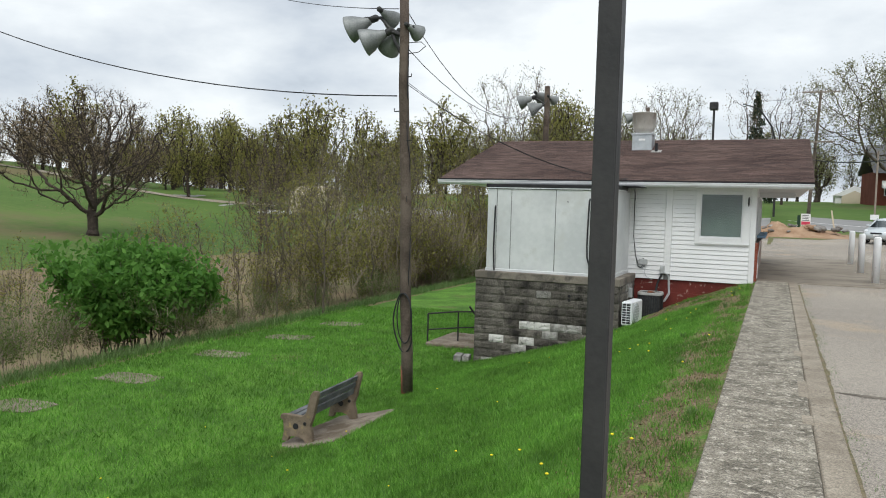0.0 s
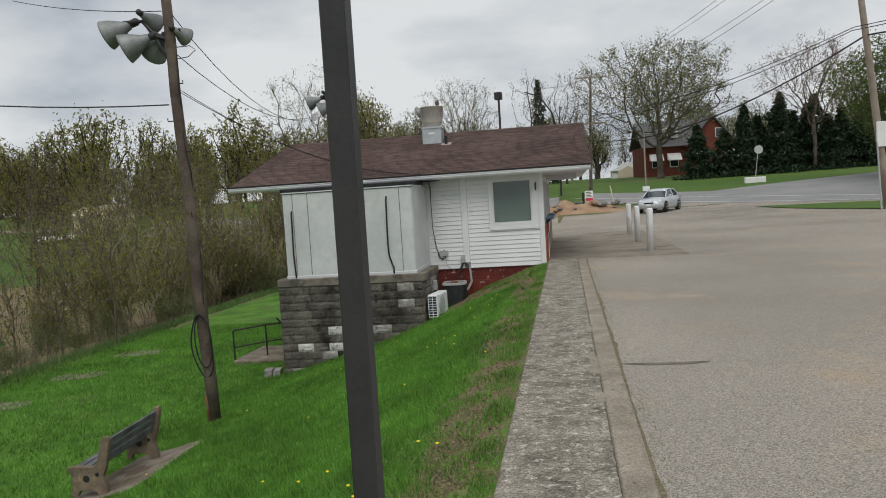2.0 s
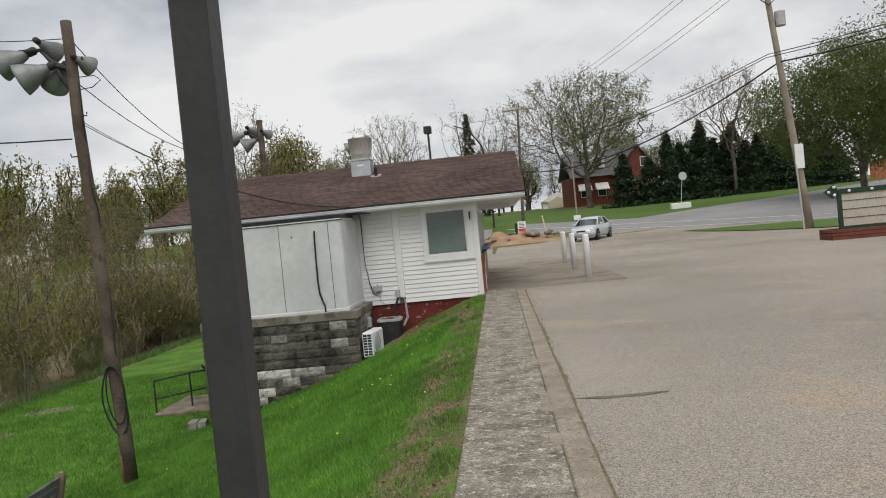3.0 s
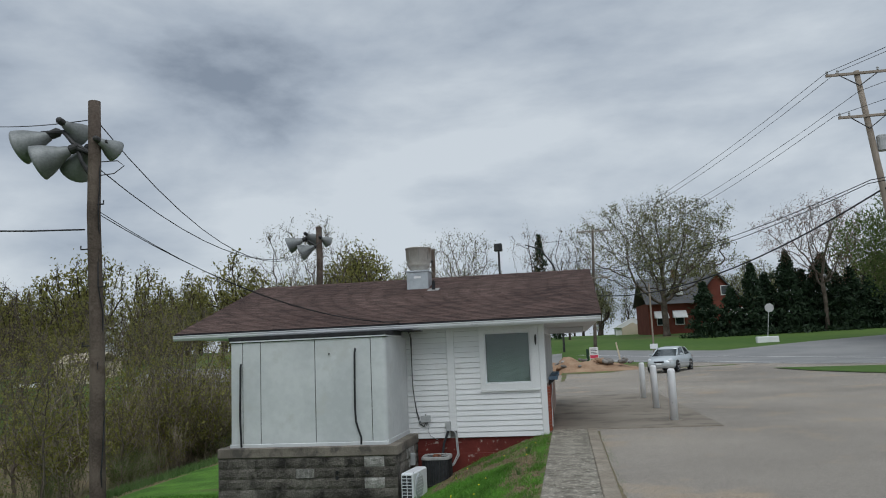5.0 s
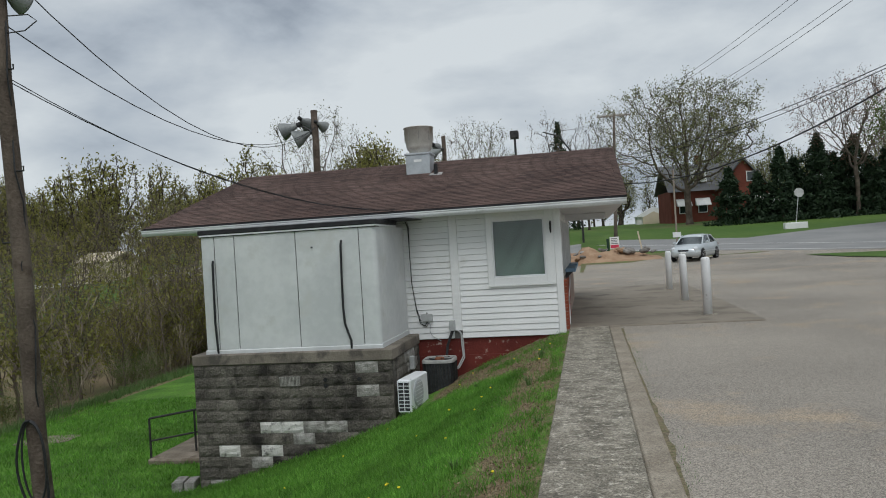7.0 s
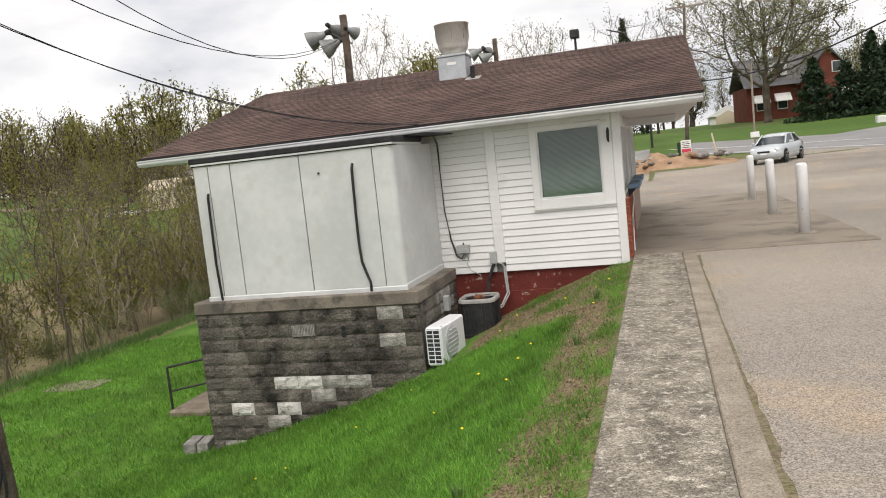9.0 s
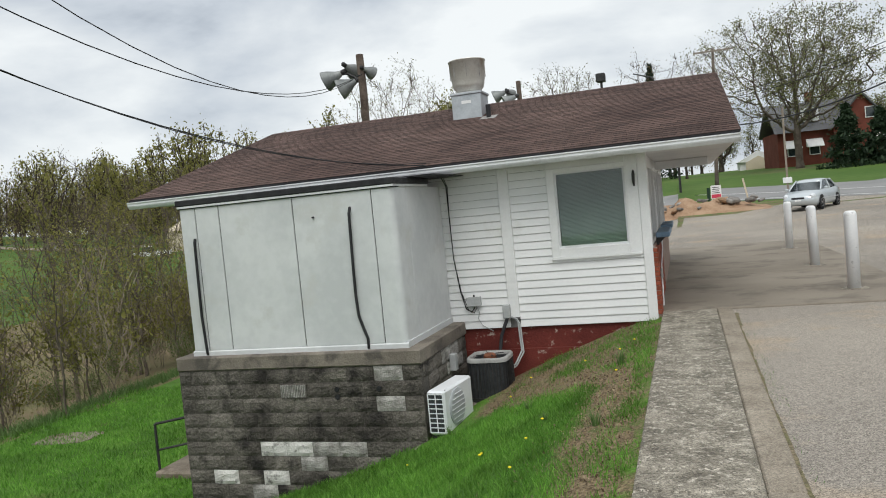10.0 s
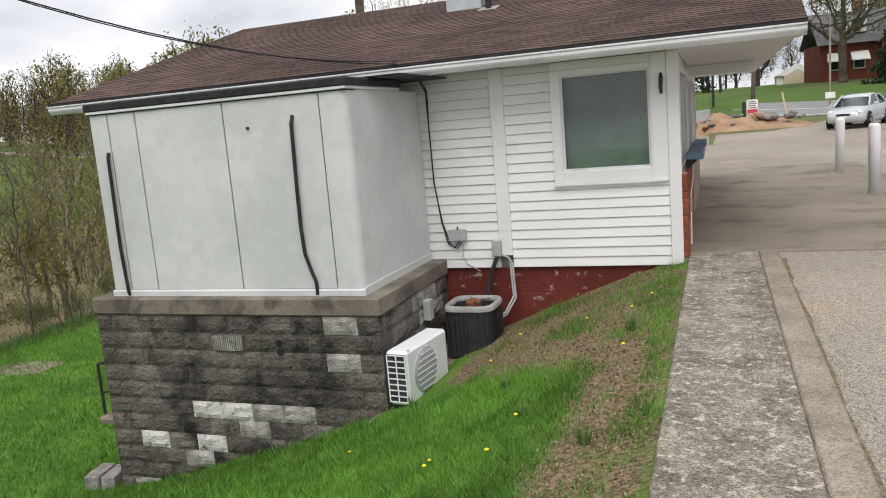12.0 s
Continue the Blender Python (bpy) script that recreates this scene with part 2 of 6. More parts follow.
BLUE = surface("blue_painted_wood", (0.12, 0.19, 0.27), (0.17, 0.25, 0.34), 4, 40, 0.5, 0.1)
GALV = surface("galvanised_steel", (0.42, 0.44, 0.46), (0.55, 0.57, 0.59), 4, 30, 0.42, 0.1, metal=0.75)
VENT_PAINT = surface("stained_vent_aluminium", (0.50, 0.48, 0.44), (0.64, 0.62, 0.58), 1.8, 30, 0.45, 0.1, metal=0.3, c3=(0.36, 0.30, 0.24), stain=2.4, stain_at=0.62)
POST_PAINT = surface("charcoal_painted_steel", (0.028, 0.028, 0.029), (0.042, 0.041, 0.041), 3, 40, 0.5, 0.1)
POLE_WOOD = surface("weathered_pole_wood", (0.065, 0.049, 0.039), (0.14, 0.11, 0.088), 2.0, 30, 0.9, 0.9, c3=(0.06, 0.042, 0.032), stain=2.5, stain_at=0.6)
POLE_GREY = surface("grey_pole_wood", (0.23, 0.19, 0.15), (0.33, 0.28, 0.23), 1.5, 25, 0.9, 0.5)
CREOSOTE = surface("red_brown_pole_foot", (0.15, 0.05, 0.03), (0.22, 0.09, 0.055), 3, 30, 0.85, 0.6)
LAMP_METAL = surface("weathered_aluminium_shade", (0.16, 0.17, 0.17), (0.27, 0.28, 0.275), 3, 30, 0.55, 0.1, metal=0.3)
DARK_METAL = surface("dark_metal", (0.03, 0.03, 0.032), (0.06, 0.058, 0.056), 4, 40, 0.55, 0.2, metal=0.4)
BENCH_END = surface("bench_cast_concrete", (0.13, 0.10, 0.07), (0.23, 0.18, 0.13), 5, 50, 0.9, 0.6, c3=(0.36, 0.27, 0.12), stain=3, stain_at=0.64)
BENCH_SLAT = surface("grey_weathered_slat", (0.075, 0.08, 0.085), (0.16, 0.165, 0.17), 4, 50, 0.85, 0.5)
PAD = surface("worn_bench_pad", (0.15, 0.122, 0.092), (0.29, 0.245, 0.20), 1.6, 40, 0.9, 0.5, c3=(0.13, 0.10, 0.07), stain=2.0, stain_at=0.55)
AC_WHITE = surface("white_enamel", (0.72, 0.735, 0.76), (0.80, 0.81, 0.83), 2, 30, 0.35, 0.03, spec=0.5)
AC_GREY = surface("grey_grille", (0.36, 0.375, 0.39), (0.44, 0.455, 0.47), 4, 60, 0.5, 0.1)
AC_FIN = surface("dark_coil_fins", (0.028, 0.03, 0.033), (0.055, 0.058, 0.062), 12, 90, 0.6, 0.3, metal=0.3)
COND_RIM = surface("condenser_rim", (0.25, 0.25, 0.24), (0.37, 0.365, 0.35), 5, 40, 0.5, 0.1)
RUST = surface("rusty_motor", (0.12, 0.045, 0.025), (0.22, 0.09, 0.05), 9, 60, 0.85, 0.4)
BOX_GREY = surface("grey_utility_box", (0.34, 0.35, 0.35), (0.44, 0.45, 0.45), 5, 40, 0.5, 0.1)
BOLLARD = surface("chipped_white_paint", (0.70, 0.71, 0.72), (0.80, 0.80, 0.80), 3, 40, 0.5, 0.1, c3=(0.26, 0.24, 0.25), stain=6.0, stain_at=0.68)
CAR_PAINT = surface("pale_silver_car_paint", (0.56, 0.60, 0.62), (0.62, 0.66, 0.68), 1, 400, 0.25, 0.0, metal=0.35, spec=0.6)
TYRE = surface("tyre_rubber", (0.015, 0.015, 0.016), (0.028, 0.028, 0.028), 6, 60, 0.8, 0.2)
CHROME = surface("wheel_alloy", (0.5, 0.5, 0.52), (0.62, 0.62, 0.63), 6, 60, 0.3, 0.0, metal=0.8)
LIGHT_LENS = surface("headlamp_lens", (0.6, 0.62, 0.64), (0.75, 0.76, 0.77), 9, 60, 0.15, 0.0, metal=0.2)
BARK = surface("grey_brown_bark", (0.085, 0.067, 0.053), (0.165, 0.135, 0.108), 2, 14, 0.95, 0.6)
BARK_DARK = surface("dark_bark", (0.04, 0.031, 0.026), (0.085, 0.066, 0.054), 2, 14, 0.95, 0.6)
TWIG = surface("brush_twigs", (0.16, 0.132, 0.098), (0.27, 0.225, 0.172), 1.2, 8, 0.95, 0.2)
DIRT = surface("excavated_dirt", (0.25, 0.15, 0.09), (0.38, 0.26, 0.17), 1.2, 12, 0.95, 0.8)
ROCK = surface("broken_rubble", (0.16, 0.15, 0.14), (0.30, 0.28, 0.26), 3, 20, 0.95, 0.6, vary=0.3)
HOUSE_BRICK = surface("house_brick", (0.13, 0.038, 0.026), (0.18, 0.055, 0.038), 0.8, 30, 0.9, 0.1)
ROOF_GREY = surface("grey_roof", (0.10, 0.10, 0.105), (0.15, 0.15, 0.155), 0.8, 20, 0.95, 0.2)
WHITE = surface("white_paint", (0.72, 0.72, 0.71), (0.80, 0.80, 0.79), 2, 30, 0.55, 0.03)
PINK = surface("sign_pink_red", (0.55, 0.05, 0.09), (0.62, 0.07, 0.11), 2, 30, 0.55, 0.0)
SIGN_RED = surface("stop_sign_back", (0.42, 0.42, 0.41), (0.55, 0.55, 0.54), 2, 30, 0.5, 0.0, metal=0.3)
YELLOW = surface("dandelion_yellow", (0.75, 0.58, 0.02), (0.85, 0.68, 0.03), 20, 90, 0.8, 0.0)
ORANGE_FENCE = surface("red_wood_fence", (0.30, 0.10, 0.05), (0.38, 0.14, 0.075), 2, 12, 0.9, 0.2)
BEIGE = surface("beige_wall", (0.52, 0.45, 0.34), (0.60, 0.52, 0.40), 0.6, 9, 0.8, 0.05)
LINE_PAINT = surface("road_line_paint", (0.62, 0.62, 0.60), (0.72, 0.72, 0.70), 1, 12, 0.8, 0.1)
CRATE_RED = surface("dark_red_timber", (0.11, 0.035, 0.025), (0.17, 0.06, 0.04), 3, 24, 0.85, 0.3)
SIGN_GREEN = surface("dark_green_frame", (0.012, 0.035, 0.02), (0.02, 0.05, 0.03), 3, 30, 0.5, 0.05)
SIGN_FACE = surface("letter_board_face", (0.42, 0.40, 0.35), (0.50, 0.48, 0.43), 2, 12, 0.6, 0.05)

LEAF_OLIVE = leafy("olive_spring_leaves", (0.15, 0.15, 0.038), (0.31, 0.29, 0.09))
LEAF_GREEN = leafy("fresh_green_leaves", (0.055, 0.15, 0.025), (0.12, 0.26, 0.05))
LEAF_PALE = leafy("pale_bud_leaves", (0.14, 0.148, 0.058), (0.27, 0.27, 0.125))
LEAF_RED = leafy("red_bud_leaves", (0.15, 0.085, 0.06), (0.25, 0.15, 0.105))
LEAF_DARK = leafy("dark_needles", (0.014, 0.028, 0.014), (0.032, 0.055, 0.026), thin=0.1)
LEAF_MOSS = leafy("moss_green_leaves", (0.075, 0.125, 0.03), (0.17, 0.21, 0.07))
LEAF_BUSH = leafy("bright_bush_leaves", (0.07, 0.18, 0.03), (0.15, 0.31, 0.06))
LEAF_BROWN = leafy("brown_buds", (0.19, 0.145, 0.09), (0.32, 0.25, 0.16))
BLADE = leafy("grass_blades", (0.060, 0.170, 0.020), (0.185, 0.375, 0.060), 0.55, 0.3, 0.38)
STRAW = leafy("dry_straw_blades", (0.24, 0.18, 0.09), (0.36, 0.29, 0.16), 0.8, 0.2)
LITTER = leafy("leaf_litter", (0.07, 0.045, 0.025), (0.38, 0.31, 0.21), 0.85, 0.1)
WEED = leafy("tall_verge_grass", (0.075, 0.15, 0.04), (0.16, 0.235, 0.085), 0.6, 0.3)


def glass(name, tint, rough=0.03):
    m = bpy.data.materials.new(name)
    m.use_nodes = True
    b = m.node_tree.nodes["Principled BSDF"]
    b.inputs["Base Color"].default_value = (*tint, 1)
    b.inputs["Roughness"].default_value, b.inputs["IOR"].default_value = rough, 1.5
    b.inputs["Transmission Weight"].default_value = 1.0
    return m


GLASS = glass("window_glass", (0.80, 0.90, 0.86))
DARK_GLASS = surface("dark_car_glass", (0.03, 0.04, 0.045), (0.05, 0.06, 0.065), 2, 30, 0.05, 0.0, spec=0.8)
BLIND = surface("grey_green_blind", (0.20, 0.25, 0.225), (0.27, 0.32, 0.29), 3, 30, 0.7, 0.03)
ROOM = surface("dim_room_wall", (0.20, 0.20, 0.19), (0.26, 0.26, 0.25), 2, 20, 0.9, 0.05)


# ---------------------------------------------------------------- mesh tools
class Shape:
    """Collects the vertices and faces of one mesh."""

    def __init__(self):
        self.v, self.f = [], []

    def add(self, verts, faces):
        o = len(self.v)
        self.v += [tuple(p) for p in verts]
        self.f += [tuple(i + o for i in f) for f in faces]
        return self

    def box(self, x0, x1, y0, y1, z0, z1):
        return self.add([(x0, y0, z0), (x1, y0, z0), (x1, y1, z0), (x0, y1, z0), (x0, y0, z1), (x1, y0, z1), (x1, y1, z1), (x0, y1, z1)],
                        [(3, 2, 1, 0), (4, 5, 6, 7), (0, 1, 5, 4), (1, 2, 6, 5), (2, 3, 7, 6), (3, 0, 4, 7)])

    def chamfer(self, x0, x1, y0, y1, z0, z1, c):
        """A box with its twelve edges cut off by c."""
        v, f = [], []
        for sx, x in ((1, x0), (-1, x1)):
            for sy, y in ((1, y0), (-1, y1)):
                for sz, z in ((1, z0), (-1, z1)):
                    v += [(x, y + sy * c, z + sz * c), (x + sx * c, y, z + sz * c), (x + sx * c, y + sy * c, z)]
        at = lambda i, j, k, a: (i * 4 + j * 2 + k) * 3 + a
        for i in (0, 1):
            f.append((at(i, 0, 0, 0), at(i, 1, 0, 0), at(i, 1, 1, 0), at(i, 0, 1, 0)))
            f.append((at(0, i, 0, 1), at(1, i, 0, 1), at(1, i, 1, 1), at(0, i, 1, 1)))
            f.append((at(0, 0, i, 2), at(1, 0, i, 2), at(1, 1, i, 2), at(0, 1, i, 2)))
        for i in (0, 1):
            for j in (0, 1):
                f.append((at(i, j, 0, 0), at(i, j, 1, 0), at(i, j, 1, 1), at(i, j, 0, 1)))
                f.append((at(i, 0, j, 0), at(i, 1, j, 0), at(i, 1, j, 2), at(i, 0, j, 2)))
                f.append((at(0, i, j, 1), at(1, i, j, 1), at(1, i, j, 2), at(0, i, j, 2)))
                for k in (0, 1):
                    f.append((at(i, j, k, 0), at(i, j, k, 1), at(i, j, k, 2)))
        return self.add(v, f)

    def tube(self, pts, radii, n=8, cap=True):
        pts = [Vector(p) for p in pts]
        if not hasattr(radii, "__len__"):
            radii = [radii] * len(pts)
        o, rows = len(self.v), []
        side = None
        for i, p in enumerate(pts):
            d = (pts[min(i + 1, len(pts) - 1)] - pts[max(i - 1, 0)]).normalized()
            if side is None:
                side = d.cross(Vector((0.31, 0.17, 0.93) if abs(d.z) < 0.9 else (1, 0.1, 0))).normalized()
            side = (side - d * side.dot(d)).normalized()
            up = d.cross(side)
            for j in range(n):
                a = 2 * math.pi * j / n
                self.v.append(tuple(p + (side * math.cos(a) + up * math.sin(a)) * radii[i]))
        for i in range(len(pts) - 1):
            for j in range(n):
                a, b = o + i * n + j, o + i * n + (j + 1) % n
                self.f.append((a, b, b + n, a + n))
        if cap:
            self.f.append(tuple(o + j for j in reversed(range(n))))
            self.f.append(tuple(o + (len(pts) - 1) * n + j for j in range(n)))
        return self

    def turned(self, profile, n=20, c=(0, 0, 0)):
        """Turns (radius, height) pairs about the upright axis."""
        o = len(self.v)
        for r, z in profile:
            for j in range(n):
                a = 2 * math.pi * j / n
                self.v.append((c[0] + r * math.cos(a), c[1] + r * math.sin(a), c[2] + z))
        for i in range(len(profile) - 1):
            for j in range(n):
                a, b = o + i * n + j, o + i * n + (j + 1) % n
                self.f.append((a, b, b + n, a + n))
        self.f.append(tuple(o + j for j in reversed(range(n))))
        self.f.append(tuple(o + (len(profile) - 1) * n + j for j in range(n)))
        return self

    def prism(self, outline, axis, a, b):
        """An outline of (u, v) pairs pushed along x, y or z from a to b."""
        place = {"x": lambda u, v, w: (w, u, v), "y": lambda u, v, w: (u, w, v), "z": lambda u, v, w: (u, v, w)}[axis]
        n = len(outline)
        return self.add([place(u, v, w) for w in (a, b) for u, v in outline],
                        [tuple(range(n)), tuple(range(2 * n - 1, n - 1, -1))] + [(i, i + n, (i + 1) % n + n, (i + 1) % n) for i in range(n)])

    def moved(self, m):
        self.v = [tuple(m @ Vector(p)) for p in self.v]
        return self

    def mesh(self, name, material, smooth=False):
        me = bpy.data.meshes.new(name)
        me.from_pydata(self.v, [], self.f)
        b = bmesh.new()
        b.from_mesh(me)
        bmesh.ops.recalc_face_normals(b, faces=b.faces)
        b.to_mesh(me)
        b.free()
        me.materials.append(material)
        if smooth:
            me.shade_smooth()
        return me


def part(name, shape, material, parent=None, label="", smooth=False, bevel=0.0):
    me = shape if isinstance(shape, bpy.types.Mesh) else shape.mesh(name, material, smooth)
    ob = new(name, me)
    ob.parent = parent
    if label:
        ob["label"] = label
    if bevel:
        mod = ob.modifiers.new("edge", "BEVEL")
        mod.width, mod.segments, mod.limit_method = bevel, 2, "ANGLE"
    return ob


def thing(name, label, category, at=(0, 0, 0), turn=0.0, group="", kind=""):
    ob = new(name)
    ob.empty_display_size = 0.2
    ob.matrix_basis = pose(*at, 0, 0, turn)
    return tagged(ob, label, category, group, kind)


def setting(name, shape, material, label="", smooth=False):
    return tagged(part(name, shape, material, None, "", smooth), label or name.replace("_", " "), name.split("_")[0], kind="structure")


def bulk(name, verts, faces, material, smooth=False):
    """A mesh out of number arrays, all faces with the same count of corners."""
    me = bpy.data.meshes.new(name)
    n, c = faces.shape
    me.vertices.add(len(verts))
    me.vertices.foreach_set("co", np.ascontiguousarray(verts, dtype=np.float32).ravel())
    me.loops.add(n * c)
    me.loops.foreach_set("vertex_index", np.ascontiguousarray(faces, dtype=np.int32).ravel())
    me.polygons.add(n)
    me.polygons.foreach_set("loop_start", np.arange(0, n * c, c, dtype=np.int32))
    me.update(calc_edges=True)
    me.materials.append(material)
    if smooth:
        me.shade_smooth()
    return me


def sagging(a, b, sag, n=14):
    a, b = Vector(a), Vector(b)
    return [a.lerp(b, i / n) - Vector((0, 0, sag * 4 * (i / n) * (1 - i / n))) for i in range(n + 1)]


# ---------------------------------------------------------------- lie of the land
def ease(a, b, t):
    t = min(1.0, max(0.0, (t - a) / (b - a)))
    return t * t * (3 - 2 * t)


def bent(table, t):
    """A smooth curve through (t, value) pairs."""
    if t <= table[0][0]:
        return table[0][1]
    for (a, va), (b, vb) in zip(table, table[1:]):
        if t <= b:
            return va + (vb - va) * (t - a) / (b - a)
    return table[-1][1]


BANK = [(-190, 10.5), (-150, 6.8), (-110, 2.2), (-75, -2.4), (-45, -4.6), (-26, -4.8), (-19, -3.6), (-15.2, -2.62), (-12, -2.5), (-8, -2.45), (-6.5, -2.34),
        (-5.06, -1.93), (-4.1, -1.64), (-3.4, -1.38), (-2.8, -1.12), (-2.1, -0.83), (-1.4, -0.52), (-0.7, -0.25), (-0.25, -0.10), (0.05, -0.06)]
FAR = [(44, 0.0), (56, 0.25), (66, 0.85), (74, 1.5), (95, 2.7), (130, 3.8), (200, 4.5), (400, 5.5)]


def land(x, y):
    """Height of the ground."""
    far = bent(FAR, y + 0.25 * max(0.0, x - 5))
    if x >= 0.05:
        return far - 0.035
    low = bent(BANK, x)
    if x > -9:
        low += (-low - 0.05) * (ease(26.0, 28.5, y) if x > -4.7 else ease(30.5, 36.0, y + x * 0.4)) if y > 24 else 0.0
    blend = ease(40, 95, y + 0.55 * x)
    return low * (1 - blend) + (far - 0.035) * blend + 0.03 * noise.noise((x * 0.6, y * 0.6, 0)) * ease(-0.4, -2.5, x)


# ---------------------------------------------------------------- ground, walk, lot, road
def spread(stops):
    out = []
    for (a, step), (b, _) in zip(stops, stops[1:]):
        out += list(np.arange(a, b, step))
    return out + [stops[-1][0]]


def ground_sheet():
    xs = spread([(-900, 60), (-240, 15), (-60, 4), (-28, 1.2), (-14, 0.5), (-7, 0.2), (-2.2, 0.1125), (0.05, 3), (20, 6), (80, 20), (240, 80), (900, 1)])
    ys = spread([(-60, 8), (-4, 0.6), (36, 2), (60, 3), (120, 12), (300, 60), (1100, 1)])
    verts = np.array([(x, y, land(x, y)) for y in ys for x in xs])
    w = len(xs)
    faces, kinds = [], []
    for j in range(len(ys) - 1):
        for i in range(w - 1):
            a = j * w + i
            faces.append((a, a + 1, a + 1 + w, a + w))
            x, y = (xs[i] + xs[i + 1]) / 2, (ys[j] + ys[j + 1]) / 2
            wild = -15.3 + 0.5 * noise.noise((0, y * 0.4, 3))
            kinds.append(1 if x < wild and x > -52 and y < 80 else 2 if x < wild or y > 60 else 0)
    me = bulk("ground", verts, np.array(faces), GRASS_SOIL, True)
    me.materials.append(SCRUB)
    me.materials.append(MEADOW)
    me.polygons.foreach_set("material_index", np.array(kinds, dtype=np.int32))
    return tagged(new("ground", me), "green lawn sloping down to a scrubby valley and meadow", "ground", kind="structure")


def sheet(name, corners, lift, material, label, step=2.5):
    """A flat-lying sheet over the land, inside an outline of (x, y) corners."""
    b = bmesh.new()
    b.faces.new([b.verts.new((x, y, 0)) for x, y in corners])
    lo, hi = np.min(corners, axis=0), np.max(corners, axis=0)
    for axis in (0, 1):
        for c in np.arange(lo[axis] + step, hi[axis], step):
            co, no = [0, 0, 0], [0, 0, 0]
            co[axis], no[axis] = c, 1
            bmesh.ops.bisect_plane(b, geom=b.verts[:] + b.edges[:] + b.faces[:], plane_co=co, plane_no=no)
    for v in b.verts:
        v.co.z = land(v.co.x, v.co.y) + lift
    bmesh.ops.recalc_face_normals(b, faces=b.faces)
    me = bpy.data.meshes.new(name)
    b.to_mesh(me)
    b.free()
    me.materials.append(material)
    me.shade_smooth()
    return tagged(new(name, me), label, name.split("_")[0], kind="structure")


def ribbon(points, half):
    """The outline of a band of that half width along points."""
    left, right = [], []
    for i, p in enumerate(points):
        a, b = Vector(points[max(i - 1, 0)]), Vector(points[min(i + 1, len(points) - 1)])
        n = Vector((a.y - b.y, b.x - a.x)).normalized() * half
        left.append((p[0] + n.x, p[1] + n.y))
        right.append((p[0] - n.x, p[1] - n.y))
    return left + right[::-1]


ground = ground_sheet()
LOT = [(0.9, -30), (60, -30), (60, 22), (29, 40), (12, 56), (8, 60), (5, 56), (3, 52), (-4.5, 52), (-4.5, 28.55), (0.9, 28.55)]


def ragged(inner, width, y0, y1, seed):
    """An outline along the walk with a ragged outer side."""
    out = [(inner, y0), (inner, y1)]
    y = y1
    while y > y0:
        out.append((inner - width(y) * (0.75 + 0.7 * noise.noise((seed, y * 0.9, 0)) + 0.5 * noise.noise((seed, y * 3.3, 2)) + 0.3 * noise.noise((seed, y * 9.1, 5))), y))
        y -= 0.14
    return out


grit = sheet("ground_grit", ragged(0.985, lambda y: -0.035 - 0.05 * (0.5 + 0.5 * math.sin(y * 1.7)) * (0.5 + 0.5 * math.sin(y * 0.63 + 1)), -3.0, 19.6, 9.0), 0.018, DRY_EDGE, "line of grit and dead weeds along the kerb", 0.3)
oil = sheet("pavement_stain", [(1.45 + 0.34 * math.cos(a) * (1 + 0.4 * math.sin(3 * a)), 7.62 + 0.085 * math.sin(a) * (1 + 0.5 * math.cos(2 * a))) for a in np.linspace(0, 6.0, 24)], 0.014, STAIN, "dark damp patch on the asphalt", 0.5)
lot = sheet("pavement_lot", LOT, 0.010, ASPHALT, "pale worn asphalt parking lot with gravel grit")
MAIN = [(75, 6), (32, 42.5), (12, 62), (-12, 80), (-60, 104), (-120, 120)]
road = sheet("road_main", ribbon(MAIN, 4.6), 0.018, ROAD, "grey asphalt road crossing behind the lot", 4)
side_road = sheet("road_side", [(10, 66), (22, 55), (34, 62), (52, 78), (100, 100), (98, 106), (48, 87), (28, 74)], 0.024, ROAD, "grey asphalt side road climbing between lawns", 4)
edge_line = sheet("road_line", ribbon([(x - 2.6, y - 2.9) for x, y in MAIN[:4]], 0.09), 0.034, LINE_PAINT, "white painted edge line on the road", 4)
mid_line = sheet("road_line", ribbon([(x, y) for x, y in MAIN[:4]], 0.08), 0.034, LINE_PAINT, "worn painted centre line on the road", 4)
verge = sheet("ground_verge", [(12.0, 49.5), (13.0, 45.5), (16.2, 38.4), (27, 33), (45, 24), (45, 27), (29.5, 39), (19, 47)], 0.05, MEADOW, "strip of mown grass between lot and road", 2)
lane = sheet("road_lane", ribbon([(-230, 120), (-150, 118), (-110, 112), (-84, 112), (-70, 122)], 1.6), 0.15, KERB, "pale lane crossing the far meadow", 8)

APRON_SLABS = [(-0.05, 3.6, 20.0, 24.0), (-0.05, 3.6, 24.02, 28.0), (-0.05, 3.6, 28.02, 32.0)]
for x0, x1, y0, y1 in APRON_SLABS:
    setting("pavement_apron", Shape().chamfer(x0, x1, y0, y1, -0.25, 0.002, 0.012), APRON, "smooth tan concrete apron slab before the serving windows")

walk_base = thing("pavement_walk", "weathered concrete walkway with a worn kerb strip", "pavement", kind="structure")
joints = [-8.0, -5.2, -2.4, 0.4, 3.2, 6.0, 8.6, 10.9, 13.1, 15.6, 17.9, 19.97]
for a, b in zip(joints, joints[1:]):
    part("walk_slab", Shape().chamfer(0.05, 0.779, a + 0.004, b - 0.004, -0.3, 0.0, 0.010), CONCRETE, walk_base)
    part("kerb_slab", Shape().chamfer(0.783, 0.99, a + 0.05, b + 0.042 if b < 19 else b, -0.3, -0.002, 0.014), KERB, walk_base)
